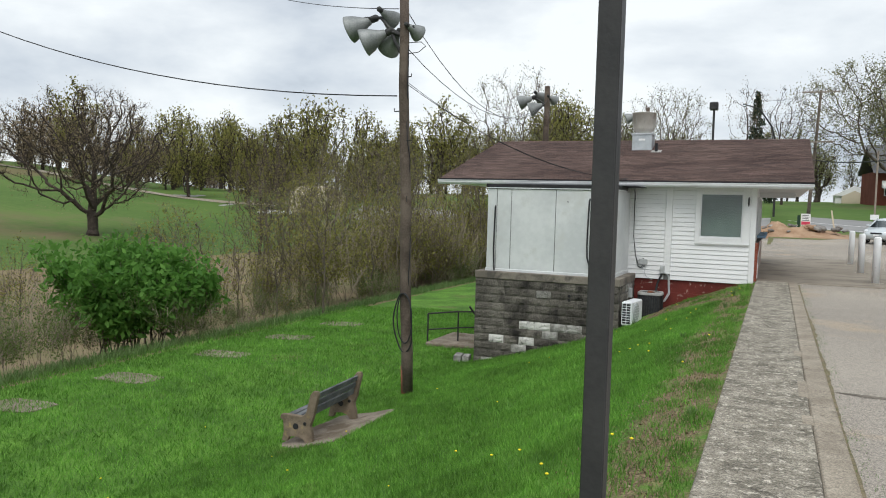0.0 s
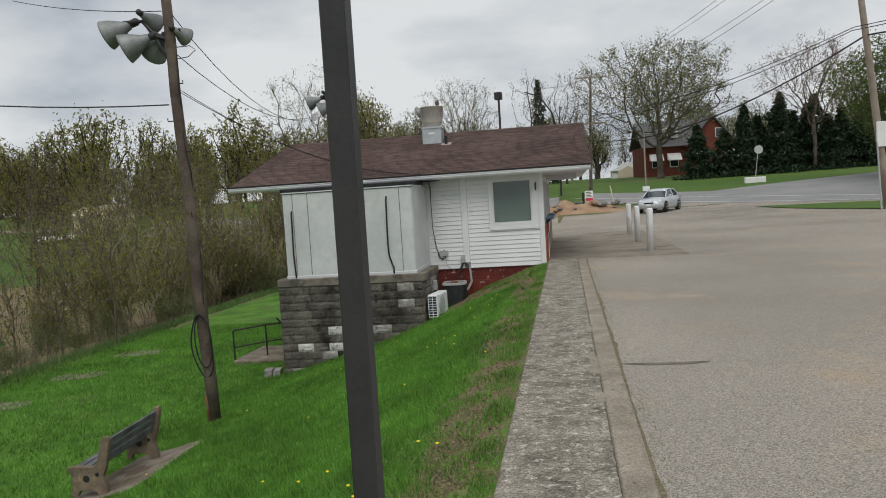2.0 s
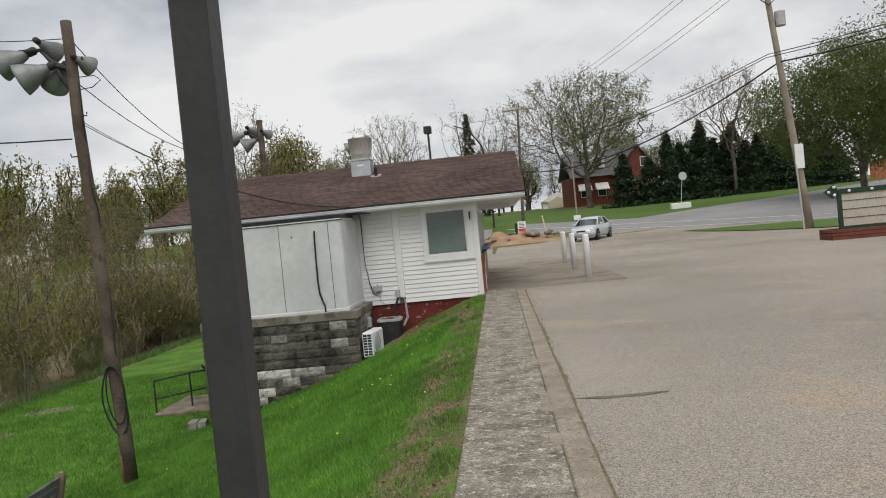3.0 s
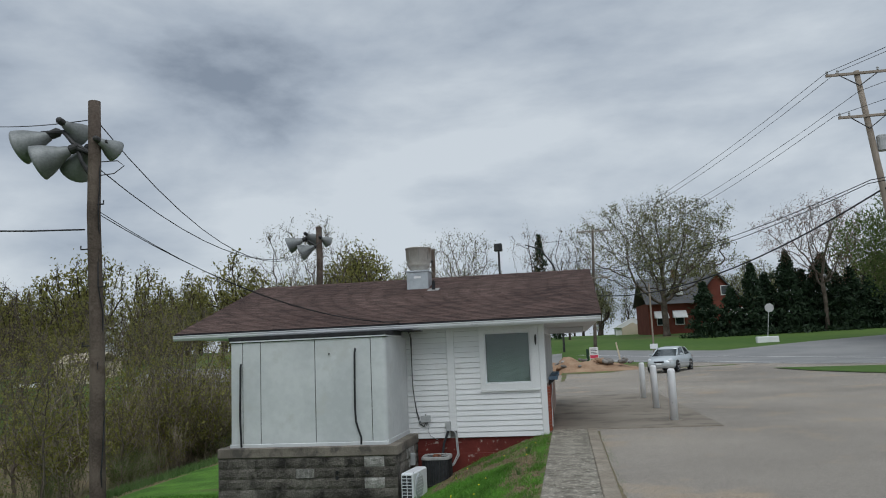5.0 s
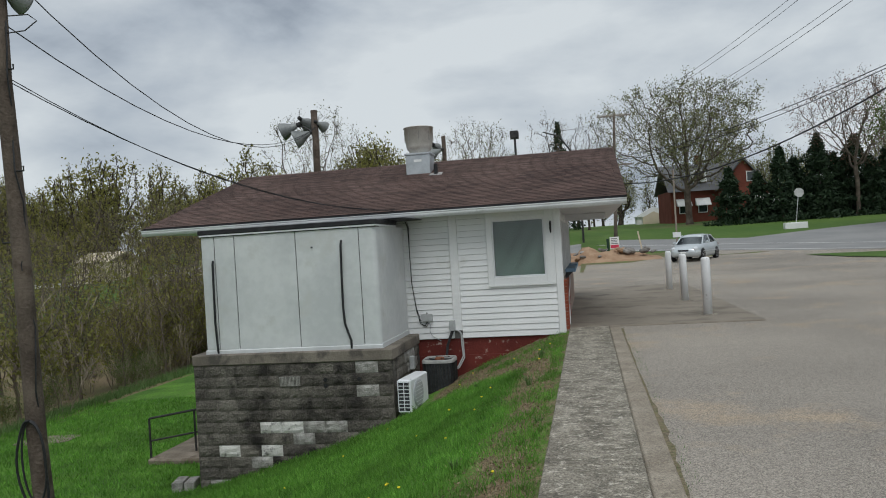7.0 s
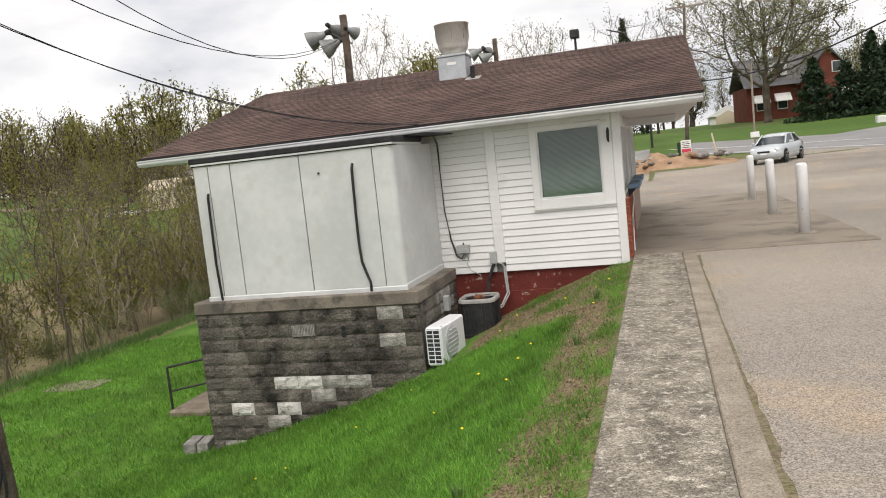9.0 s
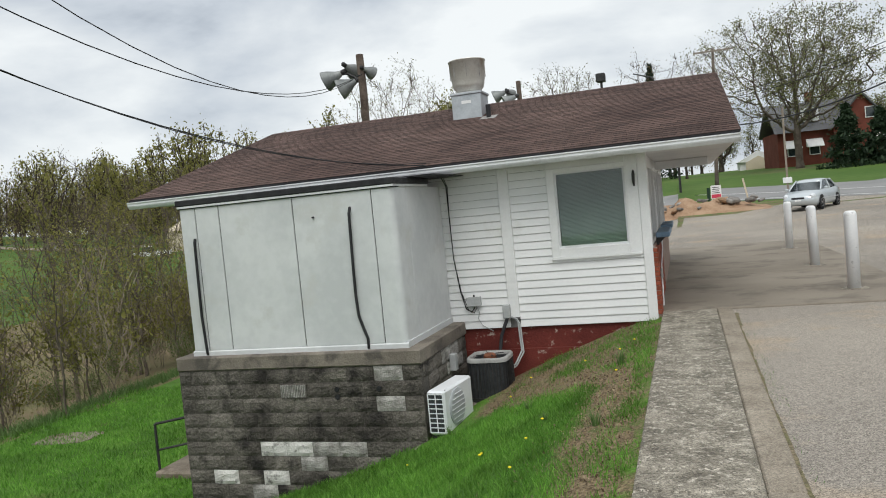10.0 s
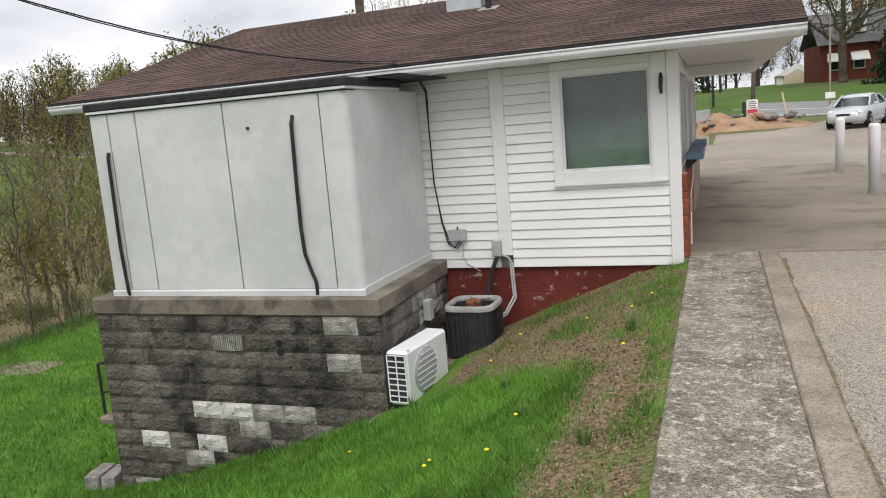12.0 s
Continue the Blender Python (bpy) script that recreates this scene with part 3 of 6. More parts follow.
# the broken strip of kerb by which the seam opens
for i, (a, b) in enumerate(((7.2, 7.9), (9.4, 9.75), (6.2, 6.5))):
    part("kerb_chip", Shape().chamfer(0.70, 0.80, a, b, -0.05, 0.004, 0.012), KERB, walk_base)

# ---------------------------------------------------------------- the building
WX0, WX1, WY0, WY1 = -6.95, -0.03, 19.7, 28.4
EAVE_Z, RIDGE_Y, RIDGE_Z = 2.34, 24.06, 3.82
RX0, RX1, RY0, RY1 = -8.27, 1.19, 19.18, 28.94

shop = thing("roadside_shop", "small white-sided shop with a brown shingle roof and serving windows", "building")
# inner shell of the walls
win = (-1.31, -0.32, 1.03, 2.12)
south = Shape().box(WX0, win[0], WY0 + 0.03, WY0 + 0.2, -0.1, EAVE_Z - 0.02).box(win[1], WX1 - 0.02, WY0 + 0.03, WY0 + 0.2, -0.1, EAVE_Z - 0.02)
south.box(win[0], win[1], WY0 + 0.03, WY0 + 0.2, -0.1, win[2]).box(win[0], win[1], WY0 + 0.03, WY0 + 0.2, win[3], EAVE_Z - 0.02)
part("wall_south", south, LAP_SHADE, shop)
part("wall_west", Shape().box(WX0, WX0 + 0.17, WY0 + 0.2, WY1, -2.3, EAVE_Z - 0.02), SIDING, shop)
part("wall_north", Shape().box(WX0 + 0.17, WX1 - 0.02, WY1 - 0.17, WY1, -2.3, EAVE_Z - 0.02), SIDING, shop)
part("foundation", Shape().box(WX0, WX1 - 0.03, WY0 + 0.035, WY0 + 0.3, -2.4, -0.1), RED_PAINT, shop, "red painted masonry with flaking patches")
part("foundation_ledge", Shape().box(-2.86, WX1 - 0.06, WY0 + 0.0, WY0 + 0.035, -2.3, -0.42), RED_PAINT, shop)

# siding boards, lapped
LAP = 0.114


def board(x0, x1, z):
    """A lapped board with a narrow gap over it, where dark backing stands in for the lap's shadow."""
    return Shape().prism([(WY0 + 0.026, z + 0.012), (WY0 - 0.008, z + 0.003), (WY0 - 0.012, z), (WY0 - 0.014, z + 0.005), (WY0 + 0.002, z + LAP - 0.004), (WY0 + 0.026, z + LAP - 0.002)], "x", x0, x1)


z = -0.09
while z < EAVE_Z - 0.12:
    part("siding_board", board(-6.9, -2.145, z), SIDING, shop)
    if z < win[2] - 0.13:
        part("siding_board", board(-1.985, -0.135, z), SIDING, shop)
    else:
        part("siding_board", board(-1.985, -1.42, z), SIDING, shop)
    z += LAP
part("corner_board", Shape().chamfer(-0.135, -0.005, WY0 - 0.034, WY0 + 0.20, -0.1, EAVE_Z - 0.02, 0.006), TRIM, shop)
part("cover_strip", Shape().chamfer(-2.145, -1.985, WY0 - 0.042, WY0 + 0.034, 0.06, EAVE_Z - 0.06, 0.006), TRIM, shop, "flat white vertical trim strip")
part("panel_trim", Shape().chamfer(-0.30, -0.137, WY0 - 0.026, WY0 + 0.034, 0.87, EAVE_Z - 0.06, 0.004), TRIM, shop)
part("head_trim", Shape().chamfer(-1.42, -0.302, WY0 - 0.026, WY0 + 0.034, 2.185, EAVE_Z - 0.06, 0.004), TRIM, shop)

# south window
window = part("window", Shape().box(win[0] - 0.11, win[0], WY0 - 0.036, WY0 + 0.06, win[2] - 0.13, win[3] + 0.063).box(win[1], win[1] + 0.02, WY0 - 0.036, WY0 + 0.06, win[2] - 0.13, win[3] + 0.063)
              .box(win[0], win[1], WY0 - 0.036, WY0 + 0.06, win[3], win[3] + 0.063).box(win[0], win[1], WY0 - 0.036, WY0 + 0.06, win[2] - 0.13, win[2]), TRIM, shop, "white framed window with closed blind", bevel=0.004)
part("window_frame", Shape().box(win[0], win[0] + 0.025, WY0 + 0.0, WY0 + 0.05, win[2], win[3]).box(win[1] - 0.025, win[1], WY0, WY0 + 0.05, win[2], win[3])
     .box(win[0] + 0.025, win[1] - 0.025, WY0, WY0 + 0.05, win[3] - 0.02, win[3]).box(win[0] + 0.025, win[1] - 0.025, WY0, WY0 + 0.05, win[2], win[2] + 0.03), GUTTER, window)
part("window_sill", Shape().chamfer(win[0] - 0.12, win[1] + 0.16, WY0 - 0.06, WY0 - 0.037, win[2] - 0.165, win[2] - 0.13, 0.004), TRIM, window)
pane = part("pane", Shape().box(win[0] + 0.02, win[1] - 0.02, WY0 + 0.028, WY0 + 0.033, win[2] + 0.02, win[3] - 0.015), GLASS, window)
pane.visible_shadow = False
zb = win[2] + 0.03
slat = Shape().add([(win[0] + 0.03, 0, 0), (win[1] - 0.03, 0, 0), (win[1] - 0.03, 0.019, 0.013), (win[0] + 0.03, 0.019, 0.013), (win[0] + 0.03, 0.001, -0.0015), (win[1] - 0.03, 0.001, -0.0015), (win[1] - 0.03, 0.02, 0.0115), (win[0] + 0.03, 0.02, 0.0115)],
                   [(0, 1, 2, 3), (7, 6, 5, 4), (0, 4, 5, 1), (2, 6, 7, 3), (1, 5, 6, 2), (0, 3, 7, 4)]).mesh("blind_slat", BLIND)
while zb < win[3] - 0.02:
    s = part("blind_slat", slat, None, window)
    s.location = (0, WY0 + 0.075, zb)
    zb += 0.0185
part("room_back", Shape().box(WX0 + 0.4, WX1 - 0.4, WY0 + 2.6, WY0 + 2.7, -0.1, EAVE_Z), ROOM, shop)
part("shop_floor", Shape().box(WX0 + 0.18, WX1 - 0.05, WY0 + 0.31, WY1 - 0.18, -0.2, -0.08), ROOM, shop)
part("shop_ceiling", Shape().box(WX0 + 0.02, WX1 - 0.05, WY0 + 0.21, WY1 - 0.02, EAVE_Z - 0.012, EAVE_Z + 0.03), ROOM, shop)
part("hook_bracket", Shape().tube([(-0.19, WY0 - 0.03, 2.05), (-0.19, WY0 - 0.06, 2.0), (-0.195, WY0 - 0.05, 1.9), (-0.19, WY0 - 0.03, 1.83)], [0.012, 0.022, 0.02, 0.012], 8), DARK_METAL, shop, "dark metal bracket on the trim")

# east front: brick apron wall, windows, counters
east = Shape().box(WX1 - 0.17, WX1 - 0.012, WY0 + 0.2, 20.2, 0.9, EAVE_Z - 0.02)
for y0, y1 in ((22.3, 22.7), (24.7, 25.4), (27.5, WY1 - 0.18)):
    east.box(WX1 - 0.17, WX1 - 0.012, y0, y1, 0.95, EAVE_Z - 0.02)
east.box(WX1 - 0.17, WX1 - 0.012, 20.2, 27.5, 2.16, EAVE_Z - 0.02)
part("wall_east", east, TRIM, shop)
part("brick_backing", Shape().box(WX1 - 0.17, WX1 + 0.045, WY0 + 0.205, WY1 - 0.18, -0.4, 0.945).box(WX1 + 0.028, WX1 + 0.075, WY0 - 0.004, WY0 + 0.204, -0.4, 0.935), BRICK_JOINT, shop)
for y0, y1 in ((20.2, 22.3), (22.7, 24.7), (25.4, 27.5)):
    w = part("window", Shape().box(WX1 - 0.10, WX1 + 0.012, y0, y0 + 0.07, 0.95, 2.16).box(WX1 - 0.10, WX1 + 0.012, y1 - 0.07, y1, 0.95, 2.16)
             .box(WX1 - 0.10, WX1 + 0.012, y0 + 0.07, y1 - 0.07, 2.09, 2.16).box(WX1 - 0.10, WX1 + 0.012, y0 + 0.07, y1 - 0.07, 0.95, 1.02)
             .box(WX1 - 0.09, WX1 + 0.006, (y0 + y1) / 2 - 0.03, (y0 + y1) / 2 + 0.03, 1.02, 2.09), TRIM, shop, "white framed serving window")
    p = part("pane", Shape().box(WX1 - 0.055, WX1 - 0.05, y0 + 0.07, y1 - 0.07, 1.02, 2.09), GLASS, w)
    p.visible_shadow = False
for y0, y1 in ((20.35, 22.0), (23.0, 24.4)):
    c = part("serving_counter", Shape().chamfer(WX1 + 0.048, 0.22, y0, y1, 1.04, 1.115, 0.012), BLUE, shop, "blue painted serving counter", False)
    for yy in (y0 + 0.1, y1 - 0.16):
        part("counter_bracket", Shape().prism([(WX1 + 0.048, 1.04), (0.16, 1.04), (WX1 + 0.048, 0.90)], "y", yy, yy + 0.05), DARK_METAL, c)
part("outlet", Shape().chamfer(WX1 + 0.066, WX1 + 0.10, 20.6, 20.72, 0.40, 0.55, 0.008), BOX_GREY, shop, "small brown outlet cover on the brick")
part("conduit", Shape().tube([(WX1 + 0.10, 21.4, 0.95), (WX1 + 0.10, 21.3, 0.8), (WX1 + 0.085, 20.75, 0.6), (WX1 + 0.085, 20.4, 0.02)], 0.012, 6), TRIM, shop)

# roof: deck, gables, soffit, fascia, gutter
SLOPE = math.atan2(RIDGE_Z - EAVE_Z - 0.05, RIDGE_Y - RY0)


def roof_z(y):
    return RIDGE_Z - abs(y - RIDGE_Y) * (RIDGE_Z - EAVE_Z - 0.05) / (RIDGE_Y - RY0)


roof = part("roof", Shape().prism([(RY0, roof_z(RY0) - 0.09), (RY0, roof_z(RY0)), (RIDGE_Y, RIDGE_Z), (RY1, roof_z(RY1)), (RY1, roof_z(RY1) - 0.09), (RIDGE_Y, RIDGE_Z - 0.09)], "x", RX0, RX1), SHINGLE, shop, "brown asphalt shingle gable roof")
part("gable", Shape().prism([(WY0 + 0.05, EAVE_Z), (RIDGE_Y, RIDGE_Z - 0.12), (WY1 - 0.02, EAVE_Z)], "x", WX1 - 0.16, WX1 - 0.02), SIDING, shop)
part("gable", Shape().prism([(WY0 + 0.05, EAVE_Z), (RIDGE_Y, RIDGE_Z - 0.12), (WY1 - 0.02, EAVE_Z)], "x", WX0 + 0.02, WX0 + 0.16), SIDING, shop)
part("soffit", Shape().box(RX0 + 0.03, RX1 - 0.03, RY0 + 0.03, WY0 - 0.035, EAVE_Z - 0.055, EAVE_Z - 0.025), TRIM, shop)
part("soffit", Shape().box(WX1 + 0.0, RX1 - 0.03, WY0 - 0.033, RY1 - 0.03, EAVE_Z - 0.054, EAVE_Z - 0.024), TRIM, shop)
part("soffit", Shape().box(RX0 + 0.03, WX0 - 0.0, WY0 - 0.033, RY1 - 0.03, EAVE_Z - 0.054, EAVE_Z - 0.024), TRIM, shop)
for x0, x1 in ((RX1 - 0.028, RX1 + 0.012), (RX0 - 0.012, RX0 + 0.028)):
    part("fascia", Shape().prism([(RY0 + 0.02, EAVE_Z - 0.06), (RY0 + 0.02, roof_z(RY0) - 0.02), (RIDGE_Y, RIDGE_Z - 0.02), (RIDGE_Y, RIDGE_Z - 0.17), (RY0 + 0.6, EAVE_Z - 0.06)], "x", x0, x1), TRIM, shop)
gutter_outline = [(RY0 + 0.018, EAVE_Z + 0.02), (RY0 + 0.018, EAVE_Z - 0.085), (RY0 - 0.045, EAVE_Z - 0.085), (RY0 - 0.075, EAVE_Z - 0.05), (RY0 - 0.085, EAVE_Z - 0.03), (RY0 - 0.082, EAVE_Z + 0.002), (RY0 - 0.098, EAVE_Z + 0.012), (RY0 - 0.098, EAVE_Z + 0.028), (RY0 - 0.088, EAVE_Z + 0.028), (RY0 - 0.07, EAVE_Z - 0.02), (RY0 - 0.0, EAVE_Z - 0.03), (RY0 + 0.004, EAVE_Z + 0.02)]
part("gutter", Shape().prism(gutter_outline, "x", RX0 - 0.015, RX1 + 0.015), GUTTER, shop, "white metal gutter with a dull lip")
part("drip_edge", Shape().box(RX0 - 0.02, RX1 + 0.02, RY0 - 0.03, RY0 + 0.01, roof_z(RY0) - 0.02, roof_z(RY0) + 0.012), BLACK, shop)
part("rake_edge", Shape().prism([(RY0, roof_z(RY0) + 0.004), (RY0, roof_z(RY0) + 0.03), (RIDGE_Y, RIDGE_Z + 0.03), (RIDGE_Y, RIDGE_Z + 0.004)], "x", RX1 + 0.013, RX1 + 0.03), SHINGLE, shop)
part("valance", Shape().chamfer(WX1 + 0.01, 0.93, 23.7, 23.76, 2.13, EAVE_Z - 0.056, 0.008), TRIM, shop, "white hanging valance board under the overhang")
part("ridge_cap", Shape().prism([(RIDGE_Y - 0.16, roof_z(RIDGE_Y - 0.16) + 0.012), (RIDGE_Y, RIDGE_Z + 0.03), (RIDGE_Y + 0.16, roof_z(RIDGE_Y - 0.16) + 0.012), (RIDGE_Y, RIDGE_Z + 0.012)], "x", RX0, RX1), SHINGLE, shop)

# walk-in cooler on its block base
CX0, CX1, CY0 = -6.27, -3.05, 17.72
cooler = thing("walk_in_cooler", "pale grey panelled walk-in cooler on a block base against the shop", "cold store")
seams = [CX0, -6.02, -5.64, -4.50, -3.355, CX1]
for a, b in zip(seams[:-2], seams[1:-1]):
    part("panel", Shape().chamfer(a + 0.007, b - 0.007, CY0, CY0 + 0.10, 0.10, 2.11, 0.006), COOLER, cooler)
# the wrapped corner panel, rounded where it turns
bend = [(CX1 - 0.09 + 0.09 * math.cos(a), CY0 + 0.09 + 0.09 * math.sin(a)) for a in np.linspace(-math.pi / 2, 0, 9)]
part("corner_panel", Shape().prism([(seams[-2] + 0.007, CY0 + 0.10), (seams[-2] + 0.007, CY0)] + bend + [(CX1, 18.20), (CX1 - 0.10, 18.20), (CX1 - 0.10, CY0 + 0.10)], "z", 0.10, 2.11), COOLER, cooler, "rounded corner panel", bevel=0.004)
for a, b in ((18.20, WY0 - 0.03),):
    part("panel", Shape().chamfer(CX1 - 0.10, CX1 - 0.002, a + 0.012, b - 0.002, 0.10, 2.11, 0.006), COOLER, cooler)
for a, b in ((CY0 + 0.10, 18.02), (18.02, 18.9), (18.9, WY0 - 0.03)):
    part("panel", Shape().chamfer(CX0 + 0.002, CX0 + 0.10, a + 0.004, b - 0.002, 0.10, 2.11, 0.006), COOLER, cooler)
part("core", Shape().box(CX0 + 0.02, CX1 - 0.09, CY0 + 0.09, WY0 - 0.05, 0.06, 2.105).box(CX0 + 0.02, CX1 - 0.12, CY0 + 0.02, CY0 + 0.09, 0.06, 2.105).box(CX1 - 0.09, CX1 - 0.02, 18.1, WY0 - 0.05, 0.06, 2.105), SEAM, cooler)
part("skirting", Shape().prism([(CY0 - 0.02, 0.03), (CY0 - 0.02, 0.085), (CY0 - 0.004, 0.10), (CY0 + 0.02, 0.10), (CY0 + 0.02, 0.03)], "x", CX0 - 0.01, CX1 + 0.02), COOLER, cooler, "bent metal skirting along the foot")
part("skirting", Shape().box(CX1 - 0.01, CX1 + 0.02, CY0 + 0.022, WY0 - 0.04, 0.03, 0.11), COOLER, cooler)
part("flashing", Shape().chamfer(CX0 - 0.02, CX1 + 0.02, CY0 - 0.028, RY0 - 0.11, 2.112, 2.142, 0.004), GUTTER, cooler, "white metal drip flashing")
part("flashing_seal", Shape().chamfer(CX0 - 0.012, CX1 + 0.012, CY0 - 0.018, CY0 + 0.2, 2.100, 2.1115, 0.003), BLACK, cooler)
part("roof_membrane", Shape().chamfer(CX0 - 0.04, CX1 + 0.04, CY0 - 0.04, RY0 - 0.11, 2.143, 2.228, 0.012), BLACK, cooler, "black roof membrane edge")
part("roof_membrane", Shape().chamfer(CX0 - 0.03, CX1 + 0.40, CY0 + 0.5, WY0 - 0.04, 2.229, 2.245, 0.006), BLACK, cooler)
part("line_cover", Shape().tube([(-6.045, CY0 - 0.02, 1.68), (-6.05, CY0 - 0.035, 1.62), (-6.06, CY0 - 0.035, 1.0), (-6.065, CY0 - 0.035, 0.6), (-6.04, CY0 - 0.035, 0.09), (-6.04, CY0 - 0.02, 0.045)], 0.019, 10), BLACK, cooler, "black foam insulated pipe")
part("line_cover", Shape().tube([(-3.665, CY0 + 0.0, 1.90), (-3.67, CY0 - 0.035, 1.82), (-3.685, CY0 - 0.035, 1.2), (-3.69, CY0 - 0.035, 0.75), (-3.675, CY0 - 0.035, 0.48), (-3.62, CY0 - 0.035, 0.30), (-3.58, CY0 - 0.03, 0.18), (-3.585, CY0 - 0.02, 0.045)], 0.019, 10), BLACK, cooler, "black foam insulated pipe with a bent foot")
part("bracket", Shape().chamfer(-4.215, -4.185, CY0 - 0.03, CY0, 1.80, 1.825, 0.004), DARK_METAL, cooler)

BX0, BX1, BY0, CAP_Z = -6.49, -2.86, 17.6, 0.03
plinth = thing("block_base", "dark weathered split-face block base with whitewashed blocks", "plinth", kind="structure")
part("core", Shape().box(BX0 + 0.02, BX1 - 0.02, BY0 + 0.018, WY0 + 0.0, -2.6, CAP_Z - 0.18), MORTAR, plinth)
part("cap", Shape().chamfer(BX0 - 0.015, BX1 + 0.015, BY0 - 0.015, WY0 - 0.006, CAP_Z - 0.195, CAP_Z, 0.018), CAP, plinth, "stained concrete cap")


# ---------------------------------------------------------------- pieces of walls and roof
def rough_block(seed, ln, ht, dp):
    """A split-face block: its front is broken, its rim even."""
    rnd = random.Random(seed)
    s, n, m = Shape(), 6, 4
    for j in range(m + 1):
        for i in range(n + 1):
            rim = i in (0, n) or j in (0, m)
            s.v.append((ln * i / n, 0.012 if rim else -0.008 + rnd.uniform(-0.007, 0.010), ht * j / m))
    for j in range(m):
        for i in range(n):
            a = j * (n + 1) + i
            s.f.append((a, a + 1, a + n + 2, a + n + 1))
    o = len(s.v)
    s.v += [(0, dp, 0), (ln, dp, 0), (ln, dp, ht), (0, dp, ht)]
    top = m * (n + 1)
    s.f += [(0, o, o + 1) + tuple(range(n, 0, -1)), (o + 3,) + tuple(range(top, top + n + 1)) + (o + 2,)]
    s.f += [tuple(range(0, top + 1, n + 1)) + (o + 3, o), tuple(range(n, top + n + 1, n + 1))[::-1] + (o + 1, o + 2)]
    return s


def block_meshes(mat_, tag):
    return [rough_block(i + tag * 10, 0.387, 0.194, 0.09).mesh("block", mat_) for i in range(4)]


STONE = {0: block_meshes(BLOCK, 0), 1: block_meshes(BLOCK_WHITE, 1), 2: block_meshes(BLOCK_PALE, 2)}
PAINTED = {(5, 3): 1, (5, 4): 1, (5, 5): 2, (7, 1): 1, (7, 3): 1, (8, 3): 2, (6, 5): 2, (5, 6): 2, (0, 8): 2, (10, 1): 2, (2, 8): 2}
rnd = random.Random(5)
for course in range(12):
    z0 = CAP_Z - 0.195 - 0.2 * (course + 1)
    off = 0.0 if course % 2 else 0.2
    k, x = 0, BX0 + off
    if off:
        b = part("block", rough_block(90 + course, 0.194, 0.194, 0.09).mesh("block", BLOCK), None, plinth)
        b.location = (BX0, BY0, z0)
    while x < BX1 - 0.05:
        kind = PAINTED.get((course, k + (1 if off else 0)), 0)
        ln = min(0.391, BX1 - x - 0.002)
        b = part("block", STONE[kind][rnd.randrange(4)], None, plinth)
        b.location, b.scale = (x, BY0, z0), (ln / 0.387, 1, 1)
        x += 0.397
        k += 1
    y, k = BY0 + (0.105 if off else 0.3), 0
    while y < WY0 - 0.06:
        ln = min(0.391, WY0 - 0.012 - y)
        b = part("block", STONE[2 if course in (0, 1) and k in (2, 3) else 0][rnd.randrange(4)], None, plinth)
        b.matrix_basis = pose(BX1, y, z0, 0, 0, 90) @ Matrix.Diagonal((ln / 0.387, 1, 1, 1))
        y += 0.397
        k += 1
    y = BY0 + (0.105 if off else 0.3)
    while y < WY0 - 0.06:
        ln = min(0.391, WY0 - 0.012 - y)
        b = part("block", STONE[0][rnd.randrange(4)], None, plinth)
        b.matrix_basis = pose(BX0, y + ln, z0, 0, 0, -90) @ Matrix.Diagonal((ln / 0.387, 1, 1, 1))
        y += 0.397
part("vent_grate", Shape().box(-4.88, -4.50, BY0 - 0.020, BY0 + 0.0, -0.555, -0.385), MORTAR, plinth, "ribbed vent brick")
for i in range(15):
    part("grate_rib", Shape().box(-4.875 + i * 0.025, -4.862 + i * 0.025, BY0 - 0.034, BY0 - 0.02, -0.552, -0.388), BLOCK_PALE, plinth)
for hx, hz in ((-4.05, -0.46), (-3.45, -0.46), (-4.05, -0.56)):
    part("weep_hole", Shape().tube([(hx, BY0 - 0.022, hz), (hx, BY0 - 0.012, hz)], 0.035, 10), BLACK, plinth)

brick_mesh = Shape().chamfer(0, 0.016, 0, 0.195, 0, 0.057, 0.004).mesh("brick", BRICK)
head_mesh = Shape().chamfer(0, 0.096, 0, 0.02, 0, 0.057, 0.004).mesh("brick", BRICK)
for c in range(14):
    zc = 0.002 + c * 0.0672
    b = part("brick", head_mesh, None, shop)
    b.location = (WX1 - 0.005 + 0.026, WY0 - 0.02, zc)
    b.scale = (0.62, 1, 1)
    y = WY0 + (0.0 if c % 2 else 0.1)
    while y < 22.6:
        b = part("brick", brick_mesh, None, shop)
        b.location = (WX1 + (0.072 if y < 19.85 else 0.045), y, zc)
        y += 0.205

# shingle tabs on the slope that faces the walk
tab = Shape().chamfer(0, 0.322, 0, 0.20, 0.0, 0.024, 0.003).mesh("shingle", SHINGLE)
# front faces carry the painted shadow line of the course
tab.materials.append(SHADED_EDGE)
for p in tab.polygons:
    p.material_index = 1 if p.normal.y < -0.6 else 0
rows_n = int((RIDGE_Y - RY0) / math.cos(SLOPE) / 0.127)
near, rest = [], []
for r in range(rows_n):
    d = r * 0.127
    yy, zz = RY0 - 0.02 + d * math.cos(SLOPE), roof_z(RY0) + d * math.sin(SLOPE) + 0.002
    x = RX0 - (0.16 if r % 2 else 0.0) + 0.07 * noise.noise((r * 3.1, 0, 0))
    while x < RX1 - 0.01:
        x0, x1 = max(x, RX0), min(x + 0.324, RX1 + 0.02)
        if x1 - x0 > 0.04:
            m = pose(x0, yy, zz, math.degrees(SLOPE) - 2.2 + rnd.uniform(-0.35, 0.35)) @ Matrix.Diagonal(((x1 - x0) / 0.324, 1, 1, 1))
            (near if r < 10 else rest).append(m)
        x += 0.328
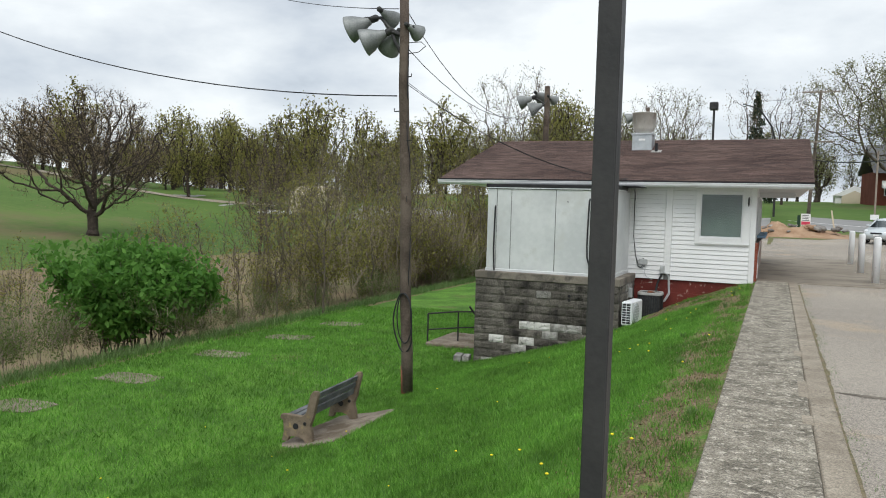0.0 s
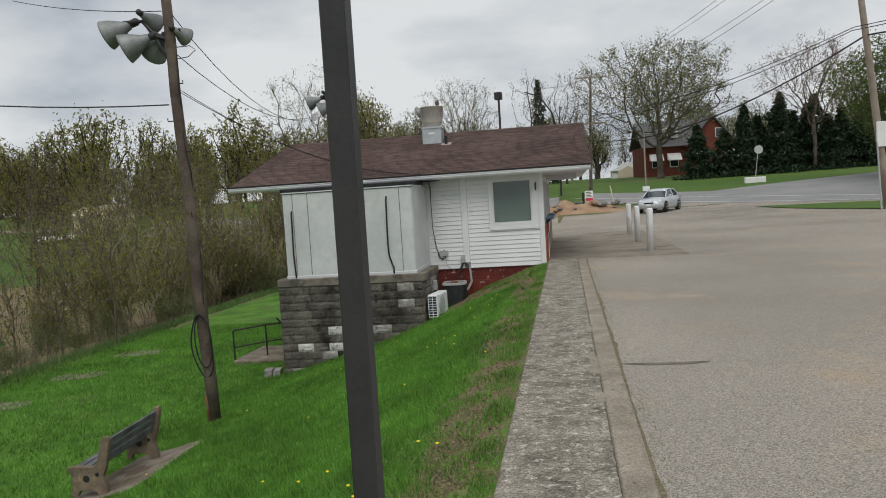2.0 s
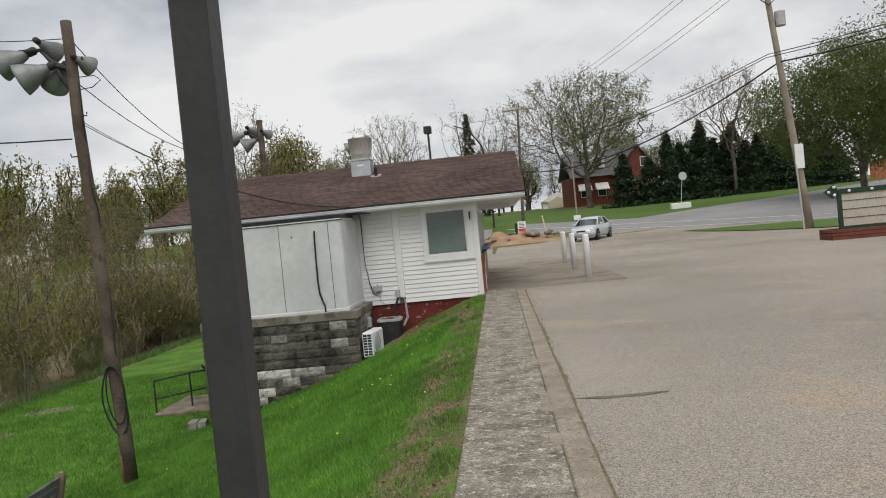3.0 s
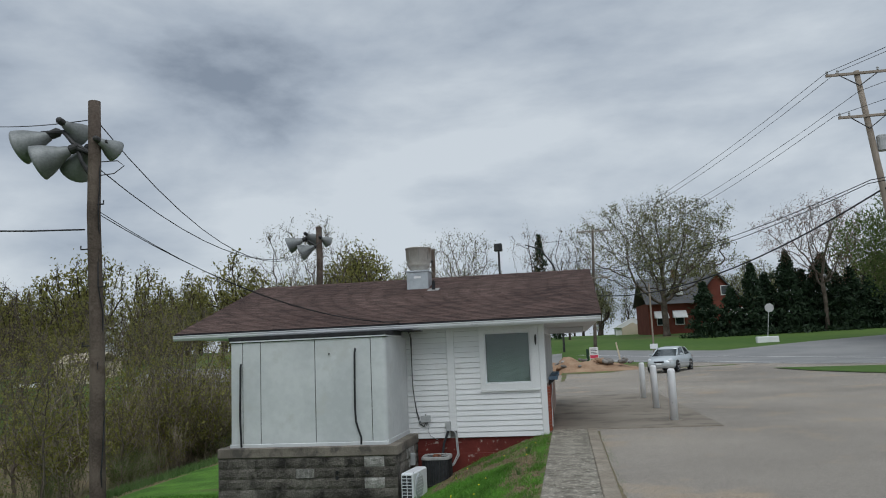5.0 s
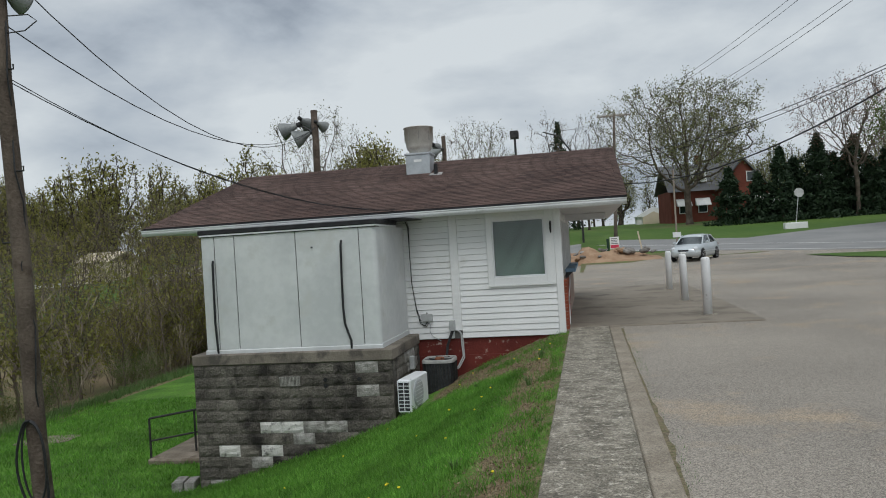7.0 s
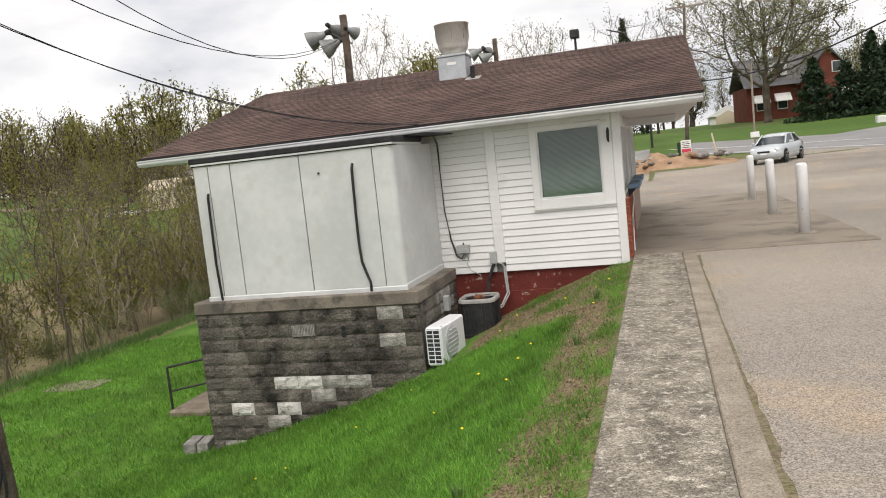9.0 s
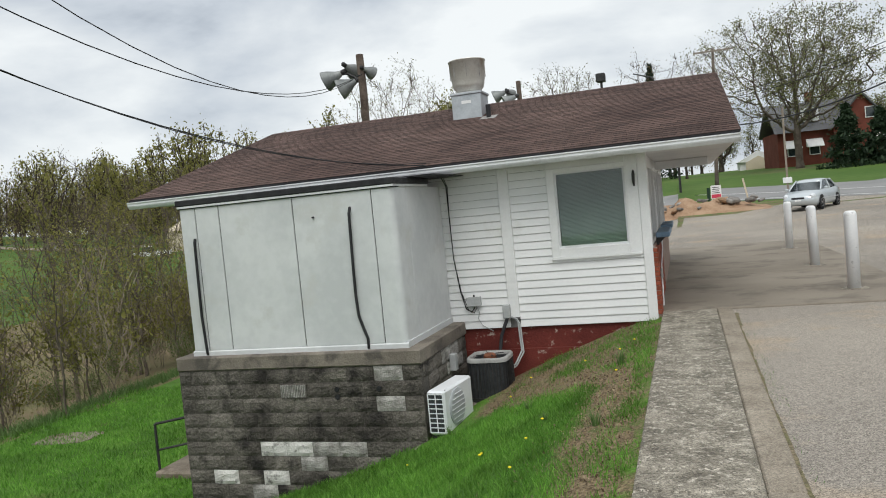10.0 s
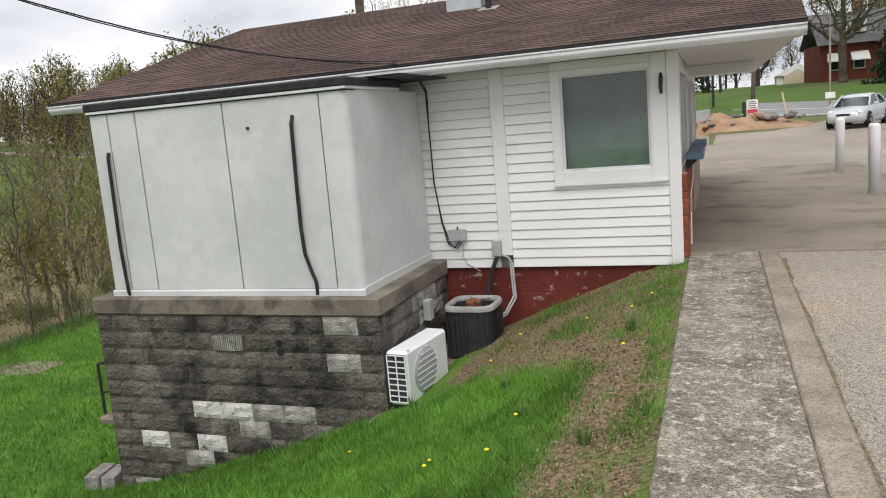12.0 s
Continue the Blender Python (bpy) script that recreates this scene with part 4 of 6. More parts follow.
for m in near:
    s = part("shingle", tab, None, roof)
    s.matrix_basis = m
tv = np.array([v.co[:] for v in tab.vertices])
tf = [tuple(p.vertices) for p in tab.polygons]
joined = Shape()
for m in rest:
    a = np.array(m)
    joined.add((tv @ a[:3, :3].T + a[:3, 3]).tolist(), tf)
ob = part("shingles", joined, SHINGLE, roof)
# same painted shadow line on the joined upper courses
ob.data.materials.append(SHADED_EDGE)
for p in ob.data.polygons:
    p.material_index = 1 if p.normal.y < -0.6 else 0
ob["kind"] = "stuff"


# ---------------------------------------------------------------- things by the walk
post = thing("canopy_post", "square charcoal painted steel post beside the walk", "post", (-0.108, 2.25, land(-0.108, 2.25)))
part("shaft", Shape().chamfer(-0.04, 0.04, -0.04, 0.04, 0.0, 3.6, 0.005), POST_PAINT, post)
part("base_plate", Shape().chamfer(-0.09, 0.09, -0.09, 0.09, 0.0, 0.015, 0.004), POST_PAINT, post)


def bollard(x, y, lean):
    b = thing("bollard", "chipped white painted steel bollard in a concrete footing", "bollard", (x, y, -0.03), group="bollards along the apron")
    body = part("body", Shape().turned([(0.09, 0.0), (0.09, 1.13), (0.084, 1.165), (0.06, 1.19), (0.0, 1.195)], 20).moved(pose(0, 0, 0, lean, lean * 0.6)), BOLLARD, b, smooth=False)
    body.data.shade_smooth()
    part("footing", Shape().turned([(0.2, -0.1), (0.2, 0.034), (0.19, 0.038), (0.08, 0.038)], 18), CONCRETE, b)


bollard(2.78, 21.30, 0.4)
bollard(2.78, 24.9, -0.8)
bollard(2.86, 29.3, 0.9)


def bench(at, turn):
    b = thing("park_bench", "weathered park bench with cast ends and grey slats", "bench", at, turn)
    for x in (-0.80, 0.80):
        side = Shape().prism([(-0.30, 0.0), (-0.20, 0.0), (-0.16, 0.08), (-0.02, 0.10), (0.10, 0.06), (0.14, 0.0), (0.27, 0.0), (0.26, 0.12), (0.22, 0.30), (0.27, 0.42), (0.36, 0.82), (0.34, 0.88), (0.27, 0.88), (0.22, 0.82),
                              (0.14, 0.50), (0.06, 0.44), (-0.22, 0.45), (-0.32, 0.44), (-0.34, 0.38), (-0.28, 0.34), (-0.27, 0.15)], "x", x - 0.045, x + 0.045)
        end = part("bench_end", side, BENCH_END, b, bevel=0.012)
        part("boss", Shape().tube([(x - 0.055, -0.04, 0.27), (x + 0.055, -0.04, 0.27)], 0.05, 12), BLACK, end)
        part("boss", Shape().tube([(x - 0.053, 0.13, 0.33), (x + 0.053, 0.13, 0.33)], 0.03, 10), BLACK, end)
    for i in range(3):
        a = (0.275 + i * 0.032, 0.52 + i * 0.125)
        part("back_slat", Shape().chamfer(-0.755, 0.755, -0.018, 0.018, -0.052, 0.052, 0.007).moved(pose(0, a[0] - 0.07, a[1], -14)), BENCH_SLAT, b)
    for i in range(3):
        part("seat_slat", Shape().chamfer(-0.755, 0.755, -0.055, 0.055, -0.018, 0.018, 0.007).moved(pose(0, -0.22 + i * 0.135, 0.405)), BENCH_SLAT, b)
    return b


BENCH_AT = (-6.62, 10.75)
bench((*BENCH_AT, land(*BENCH_AT) + 0.04), -86)


def worn_pad(name, x, y, sx, sy, seed, label, category):
    rnd_ = random.Random(seed)
    outline = []
    for i in range(28):
        a = 2 * math.pi * i / 28
        c, s = math.cos(a), math.sin(a)
        k = 1 / max(abs(c), abs(s)) ** 0.75
        outline.append((x + sx * c * k * rnd_.uniform(0.93, 1.05), y + sy * s * k * rnd_.uniform(0.93, 1.05)))
    zs = [land(px_, py_) for px_, py_ in outline]
    s = Shape()
    s.v = [(px_, py_, zz - 0.12) for (px_, py_), zz in zip(outline, zs)] + [(px_, py_, zz + 0.016) for (px_, py_), zz in zip(outline, zs)] + [(x, y, land(x, y) + 0.02)]
    s.f = [(i, (i + 1) % 28, 28 + (i + 1) % 28, 28 + i) for i in range(28)] + [(28 + i, 28 + (i + 1) % 28, 56) for i in range(28)]
    return tagged(part(name, s, PAD), label, category)


worn_pad("bench_pad", -6.3, 10.85, 0.62, 1.2, 3, "worn concrete pad under the park bench", "pad")
for i, y in enumerate((6.82, 9.82, 12.68, 15.93, 19.02, 22.06)):
    tagged(worn_pad("lawn_pad", -13.10, y, 0.78, 0.44, 20 + i, "sunken bare concrete pad in the lawn", "pad"), group="row of pads in the lawn")


def curved_shade(parent, at, aim, size=0.30, label="weathered bell-shaped floodlight shade"):
    """A bell floodlight whose mouth looks along aim."""
    m = look(at, Vector(at) + Vector(aim))
    prof = [(0.05, 0.30), (0.085, 0.26), (0.11, 0.17), (0.17, 0.06), (0.235, -0.06), (0.275, -0.18), (0.285, -0.22), (0.268, -0.225), (0.20, -0.04), (0.09, 0.14), (0.03, 0.18)]
    k = size / 0.285
    s = part("shade", Shape().turned([(r * k, z_ * k) for r, z_ in prof], 22).moved(m), LAMP_METAL, parent, label)
    s.data.shade_smooth()
    part("lamp_socket", Shape().turned([(0.055 * k, 0.28 * k), (0.075 * k, 0.30 * k), (0.075 * k, 0.42 * k), (0.04 * k, 0.46 * k)], 12).moved(m), DARK_METAL, s)
    return s


def flood_pole(name_label, base, top, r0, r1, lamps, arms, foot=True):
    x, y, zz = base
    p = thing("floodlight_pole", name_label, "light pole", base)
    tip = Vector(top) - Vector(base)
    n = 9
    pts = [tip * (i / n) + Vector((0.02 * math.sin(i * 1.7), 0.015 * math.cos(i * 2.1), -0.15 if i == 0 else 0)) for i in range(n + 1)]
    shaft = part("pole", Shape().tube(pts, [r0 + (r1 - r0) * i / n for i in range(n + 1)], 14), POLE_WOOD, p)
    shaft.data.shade_smooth()
    if foot:
        f = part("pole_foot", Shape().tube([pts[0], pts[0] + tip.normalized() * 0.75], [r0 + 0.004, r0 + 0.001], 14), CREOSOTE, p, "reddish treated foot of the pole")
        f.data.shade_smooth()
    for at, aim, size in lamps:
        curved_shade(p, tip + Vector(at), aim, size)
    for pts_ in arms:
        part("cross_arm", Shape().tube([tip + Vector(q) for q in pts_], 0.035, 8), DARK_METAL, p)
    return p, tip


POLE_A, TOP_A = (-6.50, 13.80, land(-6.50, 13.80)), (-6.80, 13.80, 5.97)
pole, tip_a = flood_pole("weathered wooden pole with bell floodlights and looped cable", POLE_A, TOP_A, 0.125, 0.095,
                         [((-1.05, 0.0, -0.58), (-0.93, -0.15, -0.36), 0.29), ((-0.62, -0.12, -0.90), (-0.90, -0.25, -0.40), 0.29), ((-0.36, 0.22, -0.92), (-0.75, 0.5, -0.5), 0.26), ((-0.40, 0.10, -0.42), (0.25, 0.9, -0.35), 0.21), ((0.22, 0.10, -0.74), (0.35, 0.9, -0.35), 0.18)],
                         [[(0, 0, -0.86), (-0.3, -0.05, -0.68), (-0.5, -0.02, -0.46), (-0.9, 0.0, -0.44)], [(0, 0, -0.86), (-0.25, -0.05, -0.76), (-0.46, -0.1, -0.80)], [(0, 0, -0.80), (0.26, 0.0, -0.68)], [(0, 0, -1.25), (-0.14, -0.05, -1.0), (-0.28, 0.0, -0.72)]])


def on_pole(x, y, z_):
    """A point beside the leaning pole, at that height over its foot."""
    return (x + tip_a.x * z_ / tip_a.z, y, z_)


wire = Shape().tube([on_pole(0.10 + 0.035 * math.sin(i * 1.3), -0.05 + 0.05 * math.cos(i * 1.9), 7.3 - i * 0.40) for i in range(14)], 0.011, 5)
part("cable", wire, BLACK, pole, "black cable stapled down the pole")
loop = [on_pole(0.21 * math.sin(a) * (1 + 0.12 * math.sin(3 * a)), -0.13 - 0.02 * math.cos(a), 1.52 + 0.62 * math.cos(a)) for a in np.linspace(0.15, 2 * math.pi + 0.1, 30)]
part("cable_loop", Shape().tube(loop, 0.017, 5), BLACK, pole, "loop of black cable hanging on the pole")
loop2 = [on_pole(0.03 + 0.17 * math.sin(a), -0.14, 1.62 + 0.52 * math.cos(a)) for a in np.linspace(0, 2 * math.pi, 26)]
part("cable_loop", Shape().tube(loop2, 0.014, 5), BLACK, pole)
for hz, dx in ((5.9, -0.17), (6.6, 0.16), (5.3, 0.17), (4.4, -0.16)):
    part("step_bolt", Shape().tube([on_pole(0, -0.05, hz), on_pole(dx * 1.2, -0.06, hz), on_pole(dx * 1.2, -0.06, hz + 0.06)], 0.012, 6), DARK_METAL, pole)
part("guard_loop", Shape().tube([on_pole(0.08, 0, 7.30), on_pole(0.33, 0.12, 7.33), on_pole(0.42, 0.16, 7.25), on_pole(0.28, 0.1, 7.12), on_pole(0.1, 0, 7.08)], 0.009, 5), DARK_METAL, pole)

POLE_B = (-8.1, 29.4, land(-8.1, 29.4))
pole_b, tip_b = flood_pole("wooden floodlight pole standing behind the shop roof", POLE_B, (-8.22, 29.4, 6.52), 0.14, 0.11,
                           [((-0.90, -0.05, -0.56), (-0.93, -0.15, -0.36), 0.31), ((-0.44, -0.1, -0.86), (-0.90, -0.25, -0.40), 0.31), ((-0.36, 0.15, -0.36), (0.25, 0.9, -0.35), 0.25), ((0.22, 0.1, -0.5), (0.5, 0.8, -0.4), 0.20)],
                           [[(0, 0, -0.75), (-0.4, 0, -0.5), (-0.8, 0, -0.44)], [(0, 0, -0.75), (-0.35, -0.1, -0.72)], [(0, 0, -0.55), (0.22, 0, -0.5)]], False)
POLE_C = (-6.6, 44.5, land(-6.6, 44.5))
pole_c, tip_c = flood_pole("far wooden floodlight pole behind the roof", POLE_C, (-6.6, 44.5, 7.55), 0.14, 0.11,
                           [((-0.95, -0.1, -0.55), (-0.93, -0.15, -0.36), 0.33), ((-0.45, -0.2, -0.85), (-0.9, -0.25, -0.4), 0.33), ((-0.5, 0.3, -0.45), (0.25, 0.9, -0.35), 0.26)],
                           [[(0, 0, -0.75), (-0.5, 0, -0.5), (-0.95, 0, -0.42)]], False)


def wire_run(name, a, b, sag, r=0.009, label="black overhead wire sagging between poles"):
    return tagged(part(name, Shape().tube(sagging(a, b, sag), r, 5), BLACK), label, "wire")


A_TIP = Vector(TOP_A)
wire_run("overhead_wire", A_TIP + Vector((0.05, 0, -0.30)), (-8.15, 29.3, 5.95), 1.40)
wire_run("overhead_wire", A_TIP + Vector((0.10, 0, -1.10)), (-8.15, 29.3, 5.92), 1.00)
wire_run("overhead_wire", A_TIP + Vector((0.10, 0, -1.83)), (-3.1, 19.15, 2.42), 0.40, 0.007, "twin service wire running down to the shop eave")
wire_run("overhead_wire", A_TIP + Vector((0.12, 0.02, -1.80)), (-3.05, 19.17, 2.45), 0.46, 0.006, "twin service wire running down to the shop eave")
wire_run("overhead_wire", A_TIP + Vector((-0.1, 0, -0.30)), (-14.48, 19.63, 8.07), 0.1)
wire_run("overhead_wire", A_TIP + Vector((-0.1, 0, -2.08)), (-20.06, 13.89, 6.33), 0.5, 0.014)

# stair rail and landing at the foot of the block base
rail = thing("hand_rail", "dark iron pipe handrail beside a concrete landing", "railing", (-8.0, 19.65, land(-8.0, 19.65)))
part("top_rail", Shape().tube([(-0.75, 0.05, 0.92), (0.0, 0.55, 0.98), (0.55, 1.35, 0.92)], 0.024, 8), DARK_METAL, rail)
part("mid_rail", Shape().tube([(-0.75, 0.05, 0.45), (0.0, 0.55, 0.5), (0.55, 1.35, 0.46)], 0.02, 8), DARK_METAL, rail)
for q in ((-0.75, 0.05, 0.92), (0.0, 0.55, 0.98), (0.55, 1.35, 0.92)):
    part("rail_post", Shape().tube([(q[0], q[1], -0.1), q], 0.024, 8), DARK_METAL, rail)
part("brace", Shape().tube([(0.25, 0.8, 1.12), (0.55, 1.25, 0.5)], 0.03, 8), DARK_METAL, rail)
setting("pavement_landing", Shape().chamfer(-8.75, -6.6, 19.55, 21.6, -2.7, -2.34, 0.03), PAD, "worn concrete landing by the handrail")
lump = thing("broken_block", "pair of pale broken concrete blocks on the grass", "block", (-6.85, 17.75, land(-6.85, 17.75)), 12)
part("half_block", Shape().chamfer(-0.20, 0.0, -0.2, 0.2, -0.03, 0.17, 0.012), BLOCK_PALE, lump)
part("half_block", Shape().chamfer(0.02, 0.2, -0.2, 0.18, -0.03, 0.16, 0.012), BLOCK_PALE, lump)

# mini-split outdoor unit
ac = thing("outdoor_ac_unit", "white outdoor air conditioner unit tilted beside the block base", "air conditioner", (-2.60, 17.90, -1.04), 83)
part("casing", Shape().chamfer(-0.44, 0.44, -0.12, 0.12, 0.0, 0.56, 0.025), AC_WHITE, ac)
part("foot", Shape().chamfer(-0.35, -0.25, -0.14, 0.14, -0.2, 0.0, 0.006), DARK_METAL, ac)
part("foot", Shape().chamfer(0.25, 0.35, -0.14, 0.14, -0.2, 0.0, 0.006), DARK_METAL, ac)
part("fan_guard", Shape().turned([(0.235, 0.0), (0.235, 0.012), (0.20, 0.022), (0.0, 0.026)], 28).moved(pose(-0.08, -0.119, 0.28, 90)), AC_GREY, ac, "round grey fan guard")
for i in range(7):
    w = math.sqrt(max(0.01, 0.22 ** 2 - (0.06 * (i - 3)) ** 2))
    part("guard_wire", Shape().tube([(-0.08 - w, -0.150, 0.28 + 0.06 * (i - 3)), (-0.08 + w, -0.150, 0.28 + 0.06 * (i - 3))], 0.004, 5), AC_WHITE, ac)
part("coil", Shape().box(-0.446, -0.44, -0.10, 0.10, 0.04, 0.53), AC_FIN, ac)
for i in range(9):
    part("grille_bar", Shape().box(-0.454, -0.444, -0.107, 0.107, 0.035 + i * 0.06, 0.046 + i * 0.06), AC_WHITE, ac)
for yy in (-0.107, -0.006, 0.096):
    part("grille_bar", Shape().box(-0.4545, -0.4445, yy, yy + 0.011, 0.036, 0.526), AC_WHITE, ac)
for yy in (-0.11, 0.10):
    part("screw", Shape().tube([(-0.38, yy, 0.558), (-0.38, yy, 0.563)], 0.008, 8), DARK_METAL, ac)
setting("pavement_unit_pad", Shape().chamfer(-3.0, -2.15, 17.35, 18.55, -1.5, -1.20, 0.02), CAP, "rough concrete pad under the outdoor unit")
part("disconnect_box", Shape().chamfer(BX1 + 0.01, BX1 + 0.10, 18.75, 18.87, -0.52, -0.28, 0.01), BOX_GREY, plinth, "small grey disconnect box")

# condenser
cond = thing("condenser_unit", "dark finned condenser unit with a pale open top rim", "air conditioner", (-2.36, 19.14, -0.97))
cond.scale = (0.93, 0.93, 1.0)
sq = []
for i in range(40):
    a = 2 * math.pi * i / 40
    c, s_ = math.cos(a), math.sin(a)
    k = 0.325 / (abs(c) ** 5 + abs(s_) ** 5) ** 0.2
    sq.append((k * c, k * s_))
def ring_shell(steps):
    r_ = Shape()
    for kk, zz in steps:
        r_.v += [(u * kk, v * kk, zz) for u, v in sq]
    for q_ in range(len(steps) - 1):
        r_.f += [(q_ * 40 + i, q_ * 40 + (i + 1) % 40, (q_ + 1) * 40 + (i + 1) % 40, (q_ + 1) * 40 + i) for i in range(40)]
    return r_


part("coil", ring_shell([(0.94, 0.02), (0.94, 0.54), (0.80, 0.54), (0.80, 0.20)]), AC_FIN, cond)
part("top_rim", ring_shell([(1.0, 0.53), (1.0, 0.57), (0.95, 0.595), (0.85, 0.59), (0.82, 0.55), (0.82, 0.53)]), COND_RIM, cond, "pale weathered top rim", smooth=True)
part("fan_well", Shape().prism([(0.81 * u, 0.81 * v) for u, v in sq], "z", 0.19, 0.21), BLACK, cond)
part("fan_motor", Shape().turned([(0.10, 0.53), (0.10, 0.585), (0.07, 0.61), (0.0, 0.615)], 16), RUST, cond, "rusty fan motor")
for a in range(4):
    part("fan_strut", Shape().tube([(0.09 * math.cos(a * 1.571 + 0.5), 0.09 * math.sin(a * 1.571 + 0.5), 0.60), (0.22 * math.cos(a * 1.571 + 0.5), 0.22 * math.sin(a * 1.571 + 0.5), 0.60)], 0.007, 5), DARK_METAL, cond)
for i, (u, v) in enumerate(sq):
    part("louver", Shape().box(-0.006, 0.006, -0.008, 0.008, 0.03, 0.53).moved(pose(u * 0.965, v * 0.965, 0, 0, 0, math.degrees(math.atan2(v, u)))), DARK_METAL, cond)
part("base_pan", Shape().prism([(1.02 * u, 1.02 * v) for u, v in sq], "z", -0.02, 0.03), DARK_METAL, cond)
setting("pavement_condenser_pad", Shape().chamfer(-2.85, -1.93, 18.7, 19.58, -1.4, -1.0, 0.02), CAP, "concrete pad under the condenser")

# service lines on the wall
meter = thing("junction_box", "grey junction box with cables on the white siding", "electrical box", (-2.66, WY0 - 0.004, 0.27))
part("box", Shape().chamfer(-0.10, 0.10, -0.09, 0.0, 0.0, 0.13, 0.008), BOX_GREY, meter)
part("lid", Shape().chamfer(-0.108, 0.108, -0.098, -0.088, -0.004, 0.135, 0.003), BOX_GREY, meter)
part("lug", Shape().tube([(0, -0.05, 0.13), (0, -0.05, 0.165)], 0.012, 8), DARK_METAL, meter)
part("wire", Shape().tube([(0.02, -0.04, 0.0), (0.06, -0.03, -0.1), (0.03, -0.02, -0.2), (0.09, -0.02, -0.31), (0.25, -0.02, -0.40)], 0.006, 5), BOX_GREY, meter)
switch = thing("disconnect_box", "grey disconnect box with whips to the condenser", "electrical box", (-2.17, WY0 - 0.03, 0.06))
part("box", Shape().chamfer(-0.055, 0.055, -0.08, 0.0, 0.0, 0.20, 0.008), BOX_GREY, switch)
part("whip", Shape().tube([(0.0, -0.04, 0.0), (-0.05, -0.06, -0.12), (-0.10, -0.10, -0.26), (-0.12, -0.2, -0.5), (-0.1, -0.3, -0.7)], 0.026, 8), BLACK, switch)
part("conduit", Shape().tube([(0.03, -0.04, 0.02), (0.12, -0.04, -0.01), (0.16, -0.05, -0.06), (0.17, -0.06, -0.30), (0.19, -0.10, -0.48), (0.10, -0.2, -0.66), (-0.02, -0.3, -0.72)], 0.014, 7), BOX_GREY, switch)
part("conduit", Shape().tube([(0.06, -0.05, 0.02), (0.15, -0.06, -0.02), (0.19, -0.06, -0.10), (0.20, -0.07, -0.32), (0.22, -0.12, -0.50), (0.12, -0.22, -0.68), (0.0, -0.32, -0.74)], 0.012, 7), BOX_GREY, switch)
drop = [(-3.1, 19.1, 2.43), (-2.98, 19.15, 2.38), (-2.95, 19.45, 2.26), (-2.945, WY0 - 0.02, 2.1), (-2.94, WY0 - 0.02, 1.7), (-2.93, WY0 - 0.02, 1.0), (-2.87, WY0 - 0.025, 0.5), (-2.80, WY0 - 0.03, 0.22), (-2.72, WY0 - 0.03, 0.17), (-2.66, WY0 - 0.03, 0.25)]
tagged(part("service_cable", Shape().tube(drop, 0.008, 6), BLACK), "black service cable hanging down the siding", "cable")
drop2 = [(a + 0.02 + 0.02 * math.sin(i), b - 0.01, c - 0.01) for i, (a, b, c) in enumerate(drop)]
tagged(part("service_cable", Shape().tube(drop2, 0.006, 6), BLACK), "black service cable hanging down the siding", "cable")

# roof ventilator
VENT = (-3.31, 22.95)
VENT_SCALE = 0.925
vent = thing("roof_ventilator", "stained aluminium upblast ventilator on a galvanised curb", "ventilator", (*VENT, roof_z(VENT[1]) - 0.05))
part("curb", Shape().chamfer(-0.31, 0.31, -0.31, 0.31, -0.15, 0.48, 0.008), GALV, vent)
part("flashing", Shape().chamfer(-0.44, 0.44, -0.44, 0.44, -0.02, 0.012, 0.004).moved(pose(0, 0, 0.04, math.degrees(SLOPE))), GALV, vent)
part("curb_cap", Shape().chamfer(-0.335, 0.335, -0.335, 0.335, 0.48, 0.53, 0.008), GALV, vent)
bowl = part("bowl", Shape().turned([(0.26, 0.53), (0.27, 0.60), (0.31, 0.64), (0.335, 0.72), (0.34, 0.80), (0.352, 0.82), (0.378, 1.18), (0.388, 1.185), (0.388, 1.205), (0.36, 1.21), (0.18, 1.235), (0.0, 1.24)], 32), VENT_PAINT, vent, "stained flared aluminium bowl")
bowl.data.shade_smooth()
for i in range(8):
    a = i * math.pi / 4 + 0.2
    part("vane_seam", Shape().box(-0.006, 0.006, -0.004, 0.004, 0.84, 1.17).moved(pose(0.366 * math.cos(a), 0.366 * math.sin(a), 0, 0, 0, math.degrees(a))), COND_RIM, vent)
part("name_plate", Shape().box(-0.10, 0.10, -0.318, -0.309, 0.30, 0.36), WHITE, vent)
vent.scale = (VENT_SCALE,) * 3
stack = thing("vent_pipe", "small black plumbing vent pipe with pale flashing on the roof", "vent pipe", (-2.86, 22.5, roof_z(22.5)))
part("pipe", Shape().turned([(0.045, -0.1), (0.045, 0.26), (0.036, 0.26), (0.036, 0.2)], 14), BLACK, stack)
part("flashing", Shape().chamfer(-0.15, 0.15, -0.15, 0.15, 0.0, 0.012, 0.004).moved(pose(0, 0, 0.02, math.degrees(SLOPE))), COND_RIM, stack)


